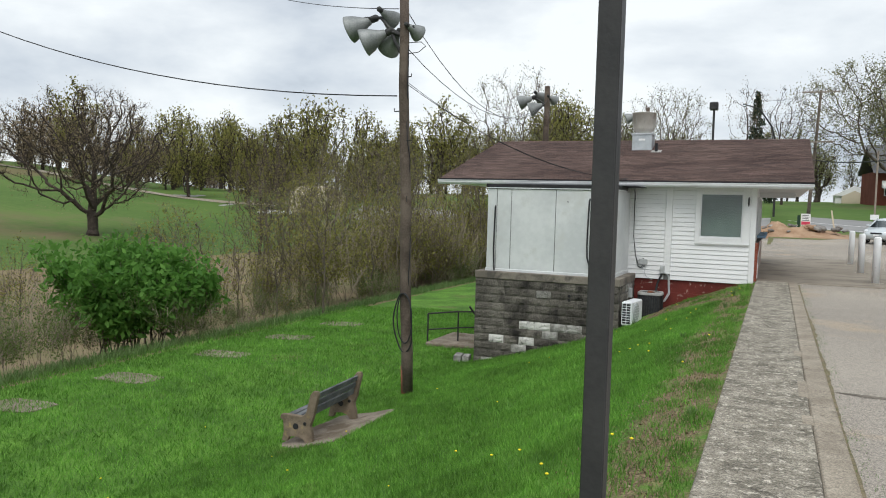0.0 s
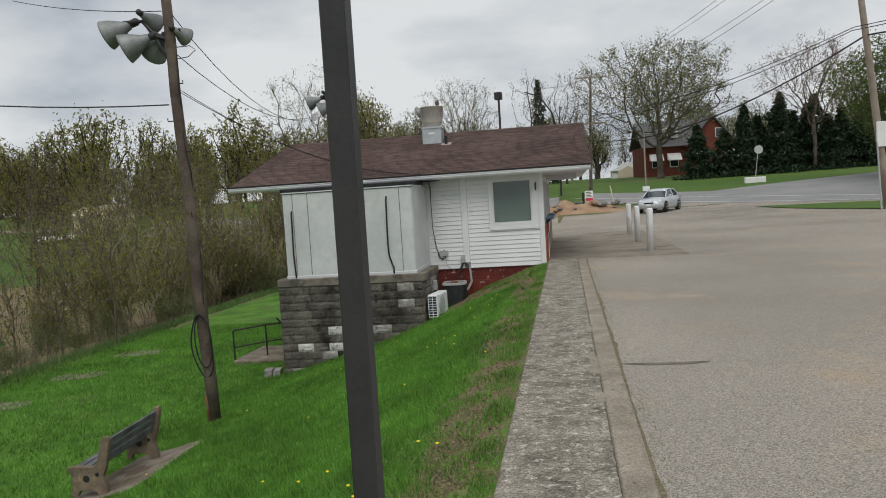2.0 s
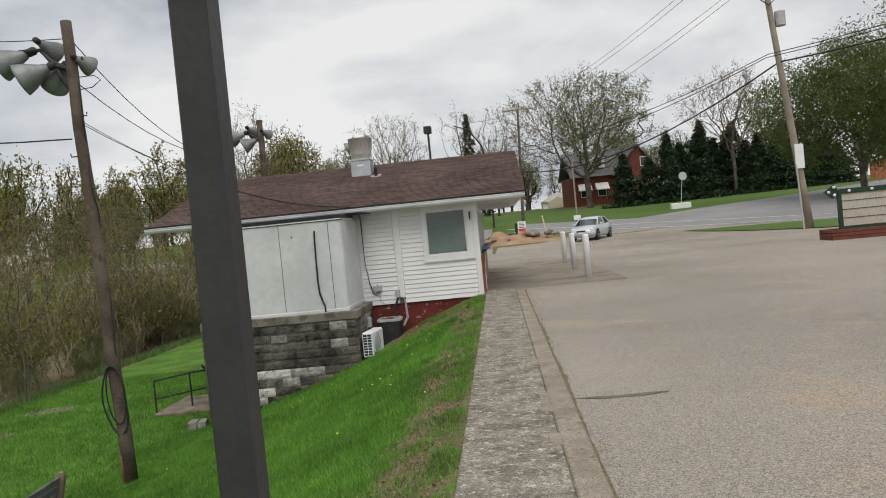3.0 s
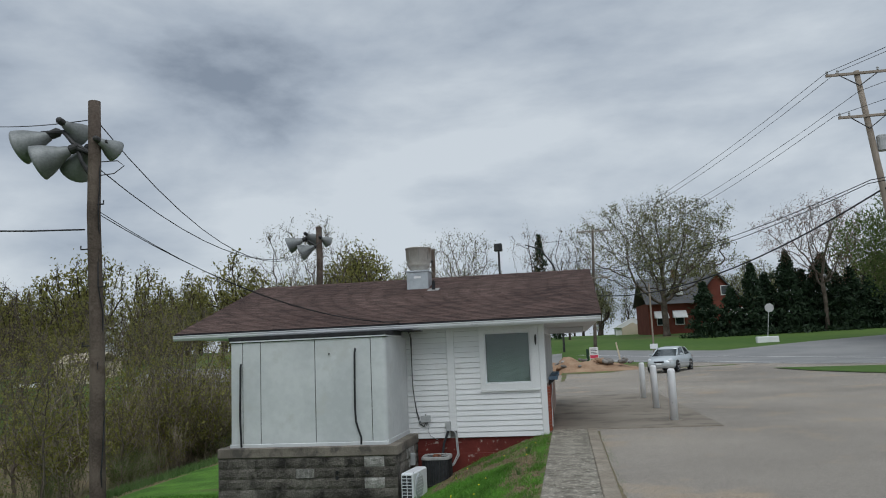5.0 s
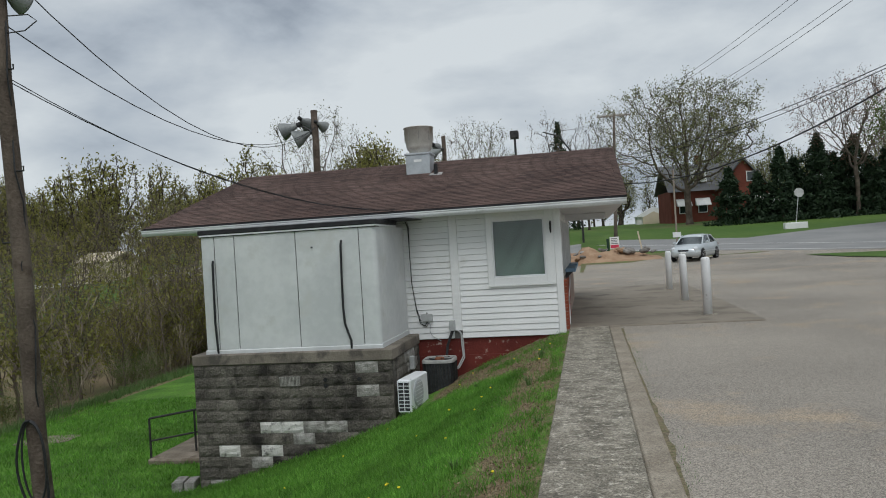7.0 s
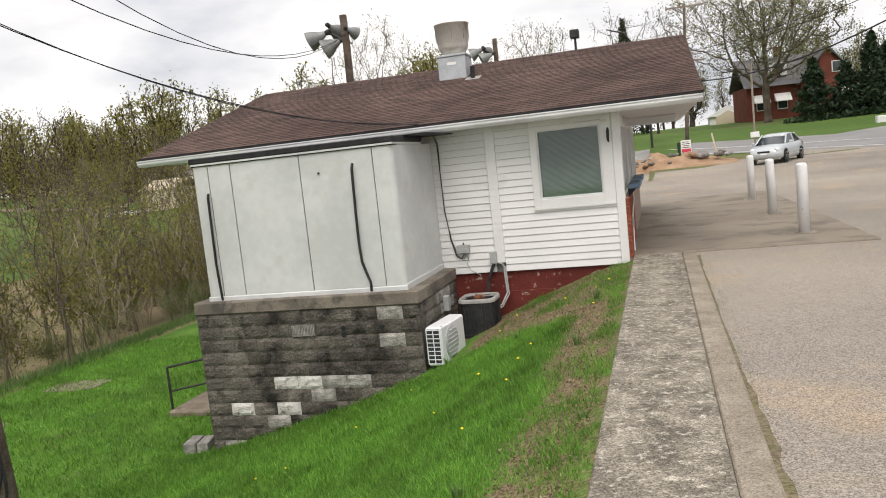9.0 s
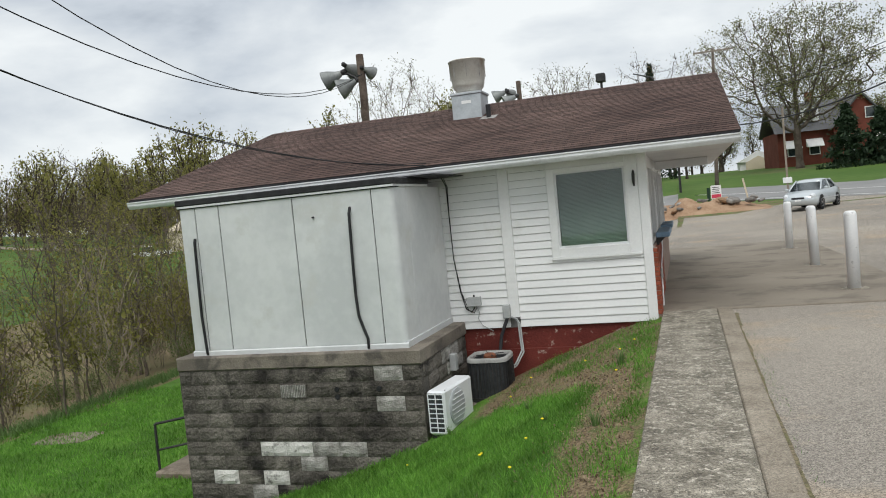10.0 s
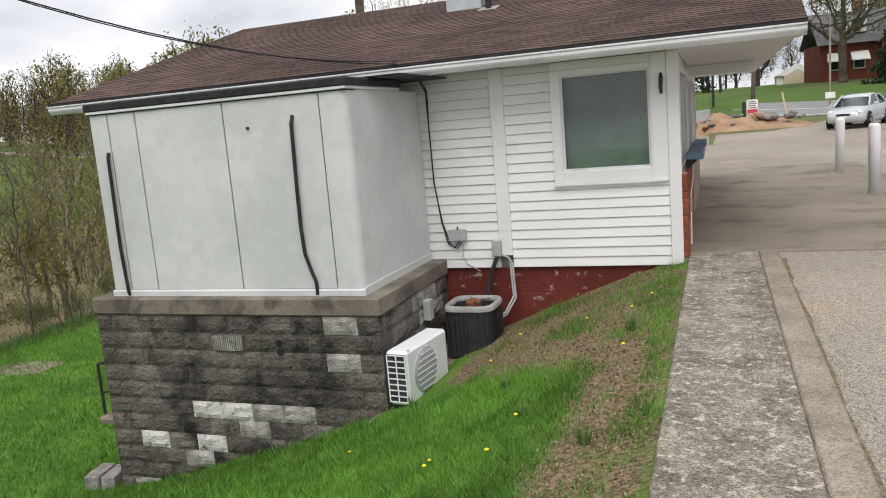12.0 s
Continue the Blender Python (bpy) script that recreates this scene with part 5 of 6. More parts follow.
# ---------------------------------------------------------------- trees and brush
def grown(seed, height, r0, levels=5, forks=(3, 4), rise=0.9, reach=0.5, trunk=0.3, gnarl=0.12, lift=0.10):
    """Limbs of a tree as rows of two ends and two radii, and the tips of its twigs."""
    r = random.Random(seed)
    rows, tips = [], []

    def limb(p, d, ln, rad, lv):
        n = 4 if lv < 3 else 3 if lv < 4 else 2
        for i in range(n):
            d2 = (d + Vector((r.gauss(0, gnarl), r.gauss(0, gnarl), r.gauss(0, gnarl) + (lift if lv else 0)))).normalized()
            q = p + d2 * (ln / n)
            e = rad * (1 - 0.42 / n)
            rows.append((*p, *q, rad, e))
            p, d, rad = q, d2, e
            if lv and lv < levels and i < n - 1 and r.random() < (0.8 if lv < 3 else 0.5):
                fork(p, d, ln * r.uniform(0.4, 0.66), rad * 0.5, lv + 1, r.uniform(0.6, 1.3))
        if lv < levels:
            for k in range(r.randint(*forks) + (2 if lv == 0 and levels == 6 else 0)):
                fork(p, d, ln * (r.uniform(0.6, 0.86) if lv else r.uniform(1.4, 2.6) if levels == 6 else r.uniform(0.7, 1.2)), rad * r.uniform(0.5, 0.76), lv + 1, r.uniform(0.2, 0.8) if lv else r.uniform(0.3, 1.7))
        if lv >= levels - 1:
            tips.append(tuple(p))

    def fork(p, d, ln, rad, lv, spread_):
        a = r.uniform(0, 2 * math.pi)
        side = Vector((math.cos(a), math.sin(a), r.uniform(-0.1, 0.3)))
        limb(p, (d * rise + side * spread_ * reach * 1.4).normalized(), ln, max(rad, 0.006), lv)

    limb(Vector((0, 0, -0.3)), Vector((r.gauss(0, 0.04), r.gauss(0, 0.04), 1)).normalized(), height * trunk + 0.3, r0, 0)
    rows, tips = np.array(rows), np.array(tips)
    k = height / max(rows[:, 5].max(), 0.1)
    rows[:, :6] *= k
    return rows, tips * k


def crowned(seed, height, wide, low, r_tip=0.016, n=900, lift=0.12, vase=0.0, twigs=4, lean=0.0):
    """Limbs that grow towards points strewn through a crown: height, half width, where the crown begins. Rows and tips as grown() gives them."""
    g = np.random.default_rng(seed)
    d = g.normal(size=(n * 2, 3))
    p = d / np.linalg.norm(d, axis=1, keepdims=True) * g.uniform(0, 1, (n * 2, 1)) ** 0.52
    mid, half = (low + height) / 2, (height - low) / 2
    lump = 1 + 0.30 * np.sin(3 * np.arctan2(p[:, 1], p[:, 0]) + seed) + 0.12 * np.sin(5 * p[:, 2] + seed)
    p = np.stack([p[:, 0] * wide * lump + lean * p[:, 2], p[:, 1] * wide * lump, mid + p[:, 2] * half], axis=1)
    if vase:
        p = p[np.hypot(p[:, 0], p[:, 1]) > vase * wide * np.clip((p[:, 2] - low) / half, 0, 1) * g.uniform(0, 1, len(p))]
        p = p[np.hypot(p[:, 0], p[:, 1]) < wide * (0.25 + 1.0 * (p[:, 2] - low) / half)]
    p = p[:n]
    step = height / 42
    trunk = max(2, int(low * 0.8 / step))
    node = [np.array((0.0, 0.0, -0.3))]
    parent = [-1]
    for i in range(trunk):
        node.append(node[-1] + np.array((g.normal(0, 0.06), g.normal(0, 0.06), 1.0)) * (low * 0.8 + 0.3) / trunk)
        parent.append(i)
    node = np.array(node)
    away = np.linalg.norm(p[:, None] - node[None], axis=2)
    nearest, dist = away.argmin(1), away.min(1)
    for turn_ in range(90):
        use = dist < (step * 60 if turn_ < 12 else step * 9)
        if not use.any():
            break
        pull = np.zeros_like(node)
        to = p[use] - node[nearest[use]]
        np.add.at(pull, nearest[use], to / (np.linalg.norm(to, axis=1, keepdims=True) + 1e-9))
        grow = np.unique(nearest[use])
        way = pull[grow] / (np.linalg.norm(pull[grow], axis=1, keepdims=True) + 1e-9) + g.normal(0, 0.16, (len(grow), 3)) + np.array((0, 0, lift))
        fresh = node[grow] + way / np.linalg.norm(way, axis=1, keepdims=True) * step
        base = len(node)
        node = np.concatenate([node, fresh])
        parent += grow.tolist()
        away = np.linalg.norm(p[:, None] - fresh[None], axis=2)
        best, bd = away.argmin(1), away.min(1)
        closer = bd < dist
        nearest, dist = np.where(closer, best + base, nearest), np.where(closer, bd, dist)
        left = dist > step * 1.3
        p, nearest, dist = p[left], nearest[left], dist[left]
        if not len(p) or len(node) > 5200:
            break
    parent = np.array(parent)
    load = np.zeros(len(node))
    inner = np.zeros(len(node), bool)
    inner[parent[1:]] = True
    load[~inner] = 1
    for i in range(len(node) - 1, 0, -1):
        load[parent[i]] += load[i]
    rad = r_tip * load ** 0.46
    rad[:2] *= 1.25
    i = np.arange(1, len(node))
    rows = [np.hstack([node[parent[i]], node[i], np.minimum(rad[parent[i]], rad[i] * 1.5)[:, None], rad[i][:, None]])]
    ends = np.flatnonzero(load <= 2)
    ends = ends[ends > trunk]
    way = node[ends] - node[parent[ends]]
    way /= np.linalg.norm(way, axis=1, keepdims=True) + 1e-9
    a, w = np.repeat(node[ends], twigs, axis=0), np.repeat(way, twigs, axis=0)
    w = w + g.normal(0, 0.55, w.shape) + np.array((0, 0, 0.35))
    b = a + w / np.linalg.norm(w, axis=1, keepdims=True) * step * g.uniform(0.7, 2.0, (len(a), 1))
    rows.append(np.hstack([a, b, np.full((len(a), 1), r_tip * 0.6), np.full((len(a), 1), r_tip * 0.3)]))
    return np.concatenate(rows), b


def limbs(rows, thin=0.0, sliver=0.0):
    """Limbs out of those rows: six-sided, three-sided where thin, slivers where thinner still."""
    a, b = rows[:, 0:3], rows[:, 3:6]
    d = b - a
    d /= np.linalg.norm(d, axis=1, keepdims=True) + 1e-9
    ref = np.where(np.abs(d[:, 2:3]) < 0.9, np.array([[0, 0, 1.0]]), np.array([[1.0, 0, 0]]))
    s = np.cross(d, ref)
    s /= np.linalg.norm(s, axis=1, keepdims=True)
    u = np.cross(d, s)
    out_v, out_f, count = [], [], 0
    for sides, pick in ((6, rows[:, 6] > 0.05), (3, (rows[:, 6] <= 0.05) & (rows[:, 6] > sliver)), (2, rows[:, 6] <= sliver)):
        if not pick.any():
            continue
        pa, pb, ps, pu, pr = a[pick], b[pick], s[pick], u[pick], rows[pick]
        v = np.zeros((len(pr), sides * 2, 3))
        for j in range(sides):
            ang = 2 * math.pi * j / sides
            o = ps * math.cos(ang) + pu * math.sin(ang)
            v[:, j] = pa + o * np.maximum(pr[:, 6:7], thin)
            v[:, sides + j] = pb + o * np.maximum(pr[:, 7:8], thin)
        f = np.array([(j, (j + 1) % sides, sides + (j + 1) % sides, sides + j) for j in range(sides)][:1 if sides == 2 else None])
        out_v.append(v.reshape(-1, 3))
        out_f.append((np.arange(len(pr))[:, None, None] * sides * 2 + f[None]).reshape(-1, 4) + count)
        count += len(pr) * sides * 2
    return np.concatenate(out_v), np.concatenate(out_f)


def leaves(tips, each, size, scatter, seed, flat=0.5):
    """Small folded leaf cards round the tips."""
    g = np.random.default_rng(seed)
    c = np.repeat(tips, each, axis=0) + g.normal(0, scatter, (len(tips) * each, 3))
    n = len(c)
    a, b = g.normal(size=(n, 3)), g.normal(size=(n, 3))
    a /= np.linalg.norm(a, axis=1, keepdims=True)
    b -= a * (a * b).sum(1, keepdims=True)
    b /= np.linalg.norm(b, axis=1, keepdims=True)
    s = size * g.uniform(0.6, 1.4, (n, 1))
    v = np.stack([c - a * s, c + b * s * flat, c + a * s, c - b * s * flat], axis=1)
    return v.reshape(-1, 3), np.arange(n * 4).reshape(-1, 4)


def spread_copies(v, f, places):
    """Many turned and scaled copies of one mesh, as one."""
    vs, fs = [], []
    for i, (x, y, zz, turn, k, kz) in enumerate(places):
        c, s = math.cos(turn), math.sin(turn)
        w = np.empty_like(v)
        w[:, 0], w[:, 1], w[:, 2] = (v[:, 0] * c - v[:, 1] * s) * k + x, (v[:, 0] * s + v[:, 1] * c) * k + y, v[:, 2] * k * kz + zz
        vs.append(w)
        fs.append(f + i * len(v))
    return np.concatenate(vs), np.concatenate(fs)


def tree(name, label, x, y, height, wide, low, seed, leaf, each, size, scatter, bark=BARK, turn=0.0, **how):
    rows, tips = crowned(seed, height, wide, low, **how)
    t = thing(name, label, "tree", (x, y, land(x, y)), turn)
    far = math.hypot(x, y)
    part("trunk", bulk("trunk", *limbs(rows, 0.00016 * far, 0.00026 * far if far > 55 else 0.007), bark, True), None, t)
    if each:
        part("crown", bulk("crown", *leaves(tips, each, size, scatter, seed), leaf), None, t)
    return t


tree("maple_tree", "broad maple with pale spring buds on the far lawn", 12.1, 95.5, 16.4, 8.9, 4.2, 11, LEAF_PALE, 3, 0.10, 0.3, BARK, n=1500, r_tip=0.02, lift=0.05, twigs=5)
tree("budding_tree", "tall tree with reddish buds above the hedge", 26.8, 86, 14.2, 4.8, 4.5, 12, LEAF_RED, 2, 0.075, 0.3, BARK, n=800, vase=0.5, lift=0.2)
tree("roadside_tree", "leafy olive-green tree on the roadside bank", 30.2, 64.3, 12.5, 6.8, 1.9, 13, LEAF_MOSS, 12, 0.10, 0.42, BARK, n=900)
tree("roadside_tree", "tall budding tree reaching over the roadside bank", 33.5, 56.0, 17.0, 7.0, 5.0, 14, LEAF_MOSS, 3, 0.09, 0.4, BARK, n=800, vase=0.4)
tree("bare_tree", "bare budding tree behind the shop roof", -24.0, 75.6, 16.0 - land(-24.0, 75.6), 5.6, 3.2, 15, LEAF_PALE, 1, 0.085, 0.25, BARK, n=700, vase=0.7, lift=0.28, twigs=5)
tree("bare_tree", "bare budding tree behind the shop roof", -10.9, 89, 16.2 - land(-10.9, 89), 4.6, 4.0, 16, LEAF_PALE, 1, 0.085, 0.25, BARK, n=600, vase=0.4, lift=0.15)
tree("bare_tree", "dark bare tree with crooked limbs", -3.3, 99.6, 17.8 - land(-3.3, 99.6), 2.2, 6.0, 17, LEAF_BROWN, 1, 0.08, 0.3, BARK_DARK, n=260, lift=0.1, twigs=3)
tree("bare_tree", "dark bare tree with spreading limbs", 0.9, 101.7, 17.0 - land(0.9, 101.7), 4.2, 4.5, 18, LEAF_BROWN, 1, 0.07, 0.3, BARK_DARK, n=420, vase=0.6, lift=0.15, twigs=3)
tree("bare_tree", "bare budding tree behind the shop roof", -16.5, 90, 13.0 - land(-16.5, 90), 3.6, 3.0, 19, LEAF_PALE, 1, 0.085, 0.25, BARK, n=420, vase=0.4)
tree("field_tree", "wide bare tree standing alone in the meadow", -69.3, 61.5, 16.6, 9.4, 2.6, 21, LEAF_BROWN, 2, 0.07, 0.3, BARK_DARK, n=1500, r_tip=0.03, lift=0.03, twigs=5)
tree("dead_tree", "dark half-dead tree rising out of the brush", -30.4, 40.3, 11.6, 2.4, 3.5, 22, LEAF_BROWN, 1, 0.04, 0.2, BARK_DARK, n=330, vase=0.5, lift=0.15, r_tip=0.012, twigs=3)
for i, (x, y, h) in enumerate(((-27, 40, 8.0), (-24.5, 38, 8.6), (-21.5, 31, 7.2), (-21, 44, 9.6), (-26, 50, 11.0), (-18.5, 38.5, 8.2), (-31, 58, 12.0), (-20, 54, 10.0), (-34, 46, 10.0), (-37, 62, 11.6), (-27, 66, 12.0), (-17.5, 47, 9.0), (-43.8, 71.3, 14.6), (-46.5, 69.5, 14.2), (-38.0, 70.0, 13.2), (-33.0, 66.1, 13.2), (-49.8, 67, 14.2), (-22.5, 36, 8.4), (-25, 33.5, 7.6), (-29, 46, 10.2))):
    tree("brush_tree", "slender olive-budding tree in the roadside brush", x, y, h, 0.24 * h, 0.14 * h, 40 + i % 5, LEAF_OLIVE if i % 3 else LEAF_PALE, 2, 0.045, 0.2, BARK, turn=i * 77, n=300, vase=0.3, lift=0.35, r_tip=0.009, twigs=4)
for i, (x, y, h) in enumerate(((-19.0, 21.0, 5.0), (-23.5, 25.0, 6.0), (-18.0, 28.0, 5.6), (-24, 17.5, 3.4), (-29, 22, 4.6), (-20.3, 25.5, 6.0), (-17.2, 24.0, 4.6), (-16.9, 31.0, 5.2), (-22.0, 22.0, 4.8), (-26.5, 28.5, 6.0), (-17.6, 35.0, 6.4), (-15.2, 24.2, 6.2))):
    tree("sapling", "thin bare sapling in the brush", x, y, h, 0.26 * h, 0.2 * h, 60 + i % 4, LEAF_OLIVE, 1, 0.04, 0.15, BARK, turn=i * 61, n=150, vase=0.3, lift=0.3, r_tip=0.0055, twigs=3)


def conifer(x, y, h, wide, seed):
    g = np.random.default_rng(seed)
    t = thing("spruce_tree", "dark green spruce in the hedge row", "tree", (x, y, land(x, y)), seed * 50, group="hedge row of spruces")
    part("trunk", Shape().tube([(0, 0, -0.2), (0, 0, h * 0.9)], [0.14, 0.02], 6), BARK_DARK, t)
    n = 1500
    z_ = h * (0.03 + 0.97 * g.uniform(0, 1, n) ** 1.35)
    rr = wide * (1 - z_ / h) ** 0.8 * g.uniform(0.45, 1.08, n) * (0.85 + 0.25 * np.sin(z_ * 9 / h * 3))
    a = g.uniform(0, 2 * math.pi, n)
    tips = np.stack([rr * np.cos(a), rr * np.sin(a), z_ - 0.12 * rr], axis=1)
    part("crown", bulk("crown", *leaves(tips, 2, 0.26, 0.12, seed, 0.32), LEAF_DARK), None, t)


rnd2 = random.Random(9)
for i, (x, h) in enumerate(((15.2, 5.6), (17.9, 4.9), (20.0, 7.4), (21.7, 6.2), (23.6, 7.6), (25.2, 6.2), (26.8, 6.9), (28.4, 5.6), (30, 6.3), (31.8, 5.2), (33.4, 5.4), (35.0, 4.6), (36.8, 4.9), (38.4, 4.2))):
    conifer(x, 87.5 + rnd2.uniform(-1, 1), h, 2.5, i)
conifer(-2.5, 108, 14.5, 2.6, 31)
conifer(25, 92, 8.6, 4.2, 32)
conifer(29, 93, 8.2, 4.0, 33)

# the green bush at the bank
bush = thing("green_bush", "dense fresh green bush at the edge of the lawn", "bush", (-18.4, 18.2, land(-18.4, 18.2)))
g = np.random.default_rng(3)
stems = []
for i in range(46):
    a, k = g.uniform(0, 6.28), g.uniform(0.4, 1.0)
    rws, tp = grown(300 + i % 9, g.uniform(2.2, 3.7), 0.03, levels=3, forks=(2, 3), trunk=0.4, reach=0.7)
    c, s_ = math.cos(a), math.sin(a)
    o = np.array([1.45 * k * c, 1.3 * k * s_, 0])
    stems.append((rws, tp, o))
part("branchwork", bulk("branchwork", *limbs(np.concatenate([np.hstack([r_[:, :3] + o, r_[:, 3:6] + o, r_[:, 6:]]) for r_, t_, o in stems])), BARK, True), None, bush)
part("foliage", bulk("foliage", *leaves(np.concatenate([t_ + o for r_, t_, o in stems]), 9, 0.12, 0.17, 5), LEAF_BUSH), None, bush)

# thicket along the bank: bare stems and thin leaf
kinds = []
for i in range(5):
    rr_, tt_ = [], []
    for k in range(7):
        a, b = grown(500 + i * 20 + k, 2.6 + 0.25 * k, 0.022, levels=3, forks=(2, 3), trunk=0.3, reach=0.6, gnarl=0.15)
        off = np.array([1.1 * math.cos(k * 2.4) * (0.3 + 0.1 * k), 1.1 * math.sin(k * 2.4) * (0.3 + 0.1 * k), 0])
        rr_.append(np.hstack([a[:, :3] + off, a[:, 3:6] + off, a[:, 6:]]))
        tt_.append(b + off)
    kinds.append((np.concatenate(rr_), np.concatenate(tt_)))


def thicket(name, label, places, leaf, each, size, seed, stem=TWIG, thin=0.007):
    sv, sf, lv, lf, a, b = [], [], [], [], 0, 0
    for i, (rws, tps) in enumerate(kinds):
        mine = places[i::len(kinds)]
        if not mine:
            continue
        v, f = spread_copies(*limbs(rws, thin, 0.014), mine)
        sv.append(v)
        sf.append(f + a)
        a += len(v)
        if each:
            v, f = spread_copies(*leaves(tps, each, size, 0.16, seed + i), mine)
            lv.append(v)
            lf.append(f + b)
            b += len(v)
    t = thing(name, label, "brush", kind="stuff")
    o = part("stems", bulk("stems", np.concatenate(sv), np.concatenate(sf), stem), None, t)
    o["kind"] = "stuff"
    if each:
        o = part("foliage", bulk("foliage", np.concatenate(lv), np.concatenate(lf), leaf), None, t)
        o["kind"] = "stuff"


def strewn(n, x0, x1, y0, y1, k0, k1, seed, sink=0.1, ok=lambda x, y: True):
    r = random.Random(seed)
    out = []
    while len(out) < n:
        x, y = r.uniform(x0, x1), r.uniform(y0, y1)
        if ok(x, y):
            out.append((x, y, land(x, y) - sink, r.uniform(0, 6.28), r.uniform(k0, k1), r.uniform(0.85, 1.2)))
    return out


def edge(y):
    return -15.6 + 0.5 * math.sin(y * 0.5)


back = lambda x, y: x < edge(y) - 0.6 and y > 19.5 + 1.1 * max(0.0, -17 - x) and (0.4 - x < 0.76 * (y - 9) or noise.noise((x * 0.9, y * 0.9, 7)) > 0.28)
thicket("bank_thicket", "grey-brown leafless thicket along the bank", strewn(30, -26, -16, 16, 62, 0.7, 1.5, 1, ok=back), LEAF_OLIVE, 2, 0.055, 70, thin=0.012)
thicket("bank_thicket", "olive-budding thicket along the bank", strewn(26, -25, -16, 20, 60, 0.8, 1.7, 2, ok=back), LEAF_OLIVE, 4, 0.055, 80, TWIG, 0.012)
thicket("low_brush", "low brown brush on the valley slope", strewn(62, -50, -17.5, 2, 46, 0.22, 0.42, 3, ok=lambda x, y: x < -16.2), LEAF_BROWN, 1, 0.03, 90)
thicket("low_brush", "low green brush at the lawn's edge", strewn(52, -21, -15.9, 6, 60, 0.28, 0.62, 4, ok=lambda x, y: x < edge(y)), LEAF_MOSS, 5, 0.05, 95)
thicket("low_brush", "tall bare stems on the valley slope", strewn(14, -40, -19, 14, 40, 0.7, 1.1, 8), LEAF_BROWN, 1, 0.03, 97)

# far woods
woods = [crowned(700 + i, 10, (2.6, 3.4, 2.2, 3.0)[i], (0.5, 1.2, 0.4, 0.8)[i], r_tip=0.03, n=190, vase=0.15, lift=0.25, twigs=3) for i in range(4)]


def wood(name, label, places, leaf, each, size, thin):
    sv, sf, lv, lf, a, b = [], [], [], [], 0, 0
    for i, (rws, tps) in enumerate(woods):
        mine = places[i::4]
        v, f = spread_copies(*limbs(rws, thin, 0.045), mine)
        sv.append(v), sf.append(f + a)
        a += len(v)
        v, f = spread_copies(*leaves(tps, each, size, 0.35, i), mine)
        lv.append(v), lf.append(f + b)
        b += len(v)
    t = thing(name, label, "woods", kind="stuff")
    part("stems", bulk("stems", np.concatenate(sv), np.concatenate(sf), BARK_DARK), None, t)["kind"] = "stuff"
    part("foliage", bulk("foliage", np.concatenate(lv), np.concatenate(lf), leaf), None, t)["kind"] = "stuff"


wood("far_woods", "far bare brown woods along the meadow's rim", strewn(130, -215, -150, 30, 250, 0.45, 1.7, 11, 0.8), LEAF_BROWN, 2, 0.14, 0.03)
wood("far_woods", "far olive woods behind the brush", strewn(105, -135, -30, 112, 175, 0.5, 1.8, 12, 0.8), LEAF_OLIVE, 2, 0.15, 0.03)
wood("far_woods", "far pale budding woods beyond the road", strewn(60, -40, 75, 122, 165, 0.8, 1.3, 13), LEAF_PALE, 2, 0.13, 0.03)
for i in range(12):
    conifer(-118 + (i * 37) % 60 - 20, 150 + (i * 23) % 30, 9 + i % 4, 2.6, 50 + i)

# ---------------------------------------------------------------- lawn blades, verge, dandelions
def blades(n, x0, x1, y0, y1, ht, wd, seed, material, name, label, keep=None):
    g = np.random.default_rng(seed)
    x, y = g.uniform(x0, x1, n), g.uniform(y0, y1, n)
    if keep is not None:
        m = keep(x, y, g)
        x, y = x[m], y[m]
    n = len(x)
    base = np.array([land(a, b) for a, b in zip(x, y)]) - 0.004
    a = g.uniform(0, 6.283, n)
    h, w = ht * g.uniform(0.5, 1.35, n), wd * g.uniform(0.6, 1.3, n)
    lean = g.normal(0, 0.45, (n, 2)) * h[:, None]
    p = np.stack([x, y, base], axis=1)
    side = np.stack([np.cos(a) * w, np.sin(a) * w, np.zeros(n)], axis=1)
    tip = p + np.stack([lean[:, 0], lean[:, 1], h], axis=1)
    v = np.stack([p - side, p + side, tip], axis=1).reshape(-1, 3)
    ob = new(name, bulk(name, v, np.arange(n * 3).reshape(-1, 3), material))
    return tagged(ob, label, "grass", kind="stuff")


def ripple(x, y, k, seed):
    return np.array([noise.noise((a * k, b * k, seed)) for a, b in zip(x, y)])


def mulched(x, y):
    """How bare the strip beside the walk and below the shop's wall is, from 0 to 1."""
    reach = 0.60 + 1.65 * np.clip((y - 16.3) / 1.5, 0, 1)
    reach = reach + 0.30 * ripple(x, y, 0.9, 21) + 0.16 * ripple(x, y, 2.8, 22)
    return 1 / (1 + np.exp((-x - reach) * 7))


def lawn_keep(x, y, g):
    m = mulched(x, y)
    lush = ripple(x, y, 1.7, 3) + 0.6 * ripple(x, y, 5.0, 8)
    rim = np.exp(-((x + 0.06) / 0.16) ** 2)
    keep = np.where(m > g.uniform(0.3, 0.7, len(x)), np.clip(0.18 + 0.16 * (y < 13) + 0.8 * (lush - 0.05) + 0.45 * rim * (lush > -0.25), 0.02, 1), np.clip(0.93 + 0.5 * lush, 0.45, 1))
    inside = (x > -6.5) & (x < -2.85) & (y > 17.6)
    pads = (np.abs(x + 6.3) < 0.6) & (np.abs(y - 10.85) < 1.15)
    unit = (x < -1.9) & (x > -3.1) & (y > 17.3)
    return (g.uniform(0, 1, len(x)) < keep) & ~inside & ~pads & ~unit


def edge_keep(x, y, g):
    return (g.uniform(0, 1, len(x)) < mulched(x, y)) & (y < 19.66)


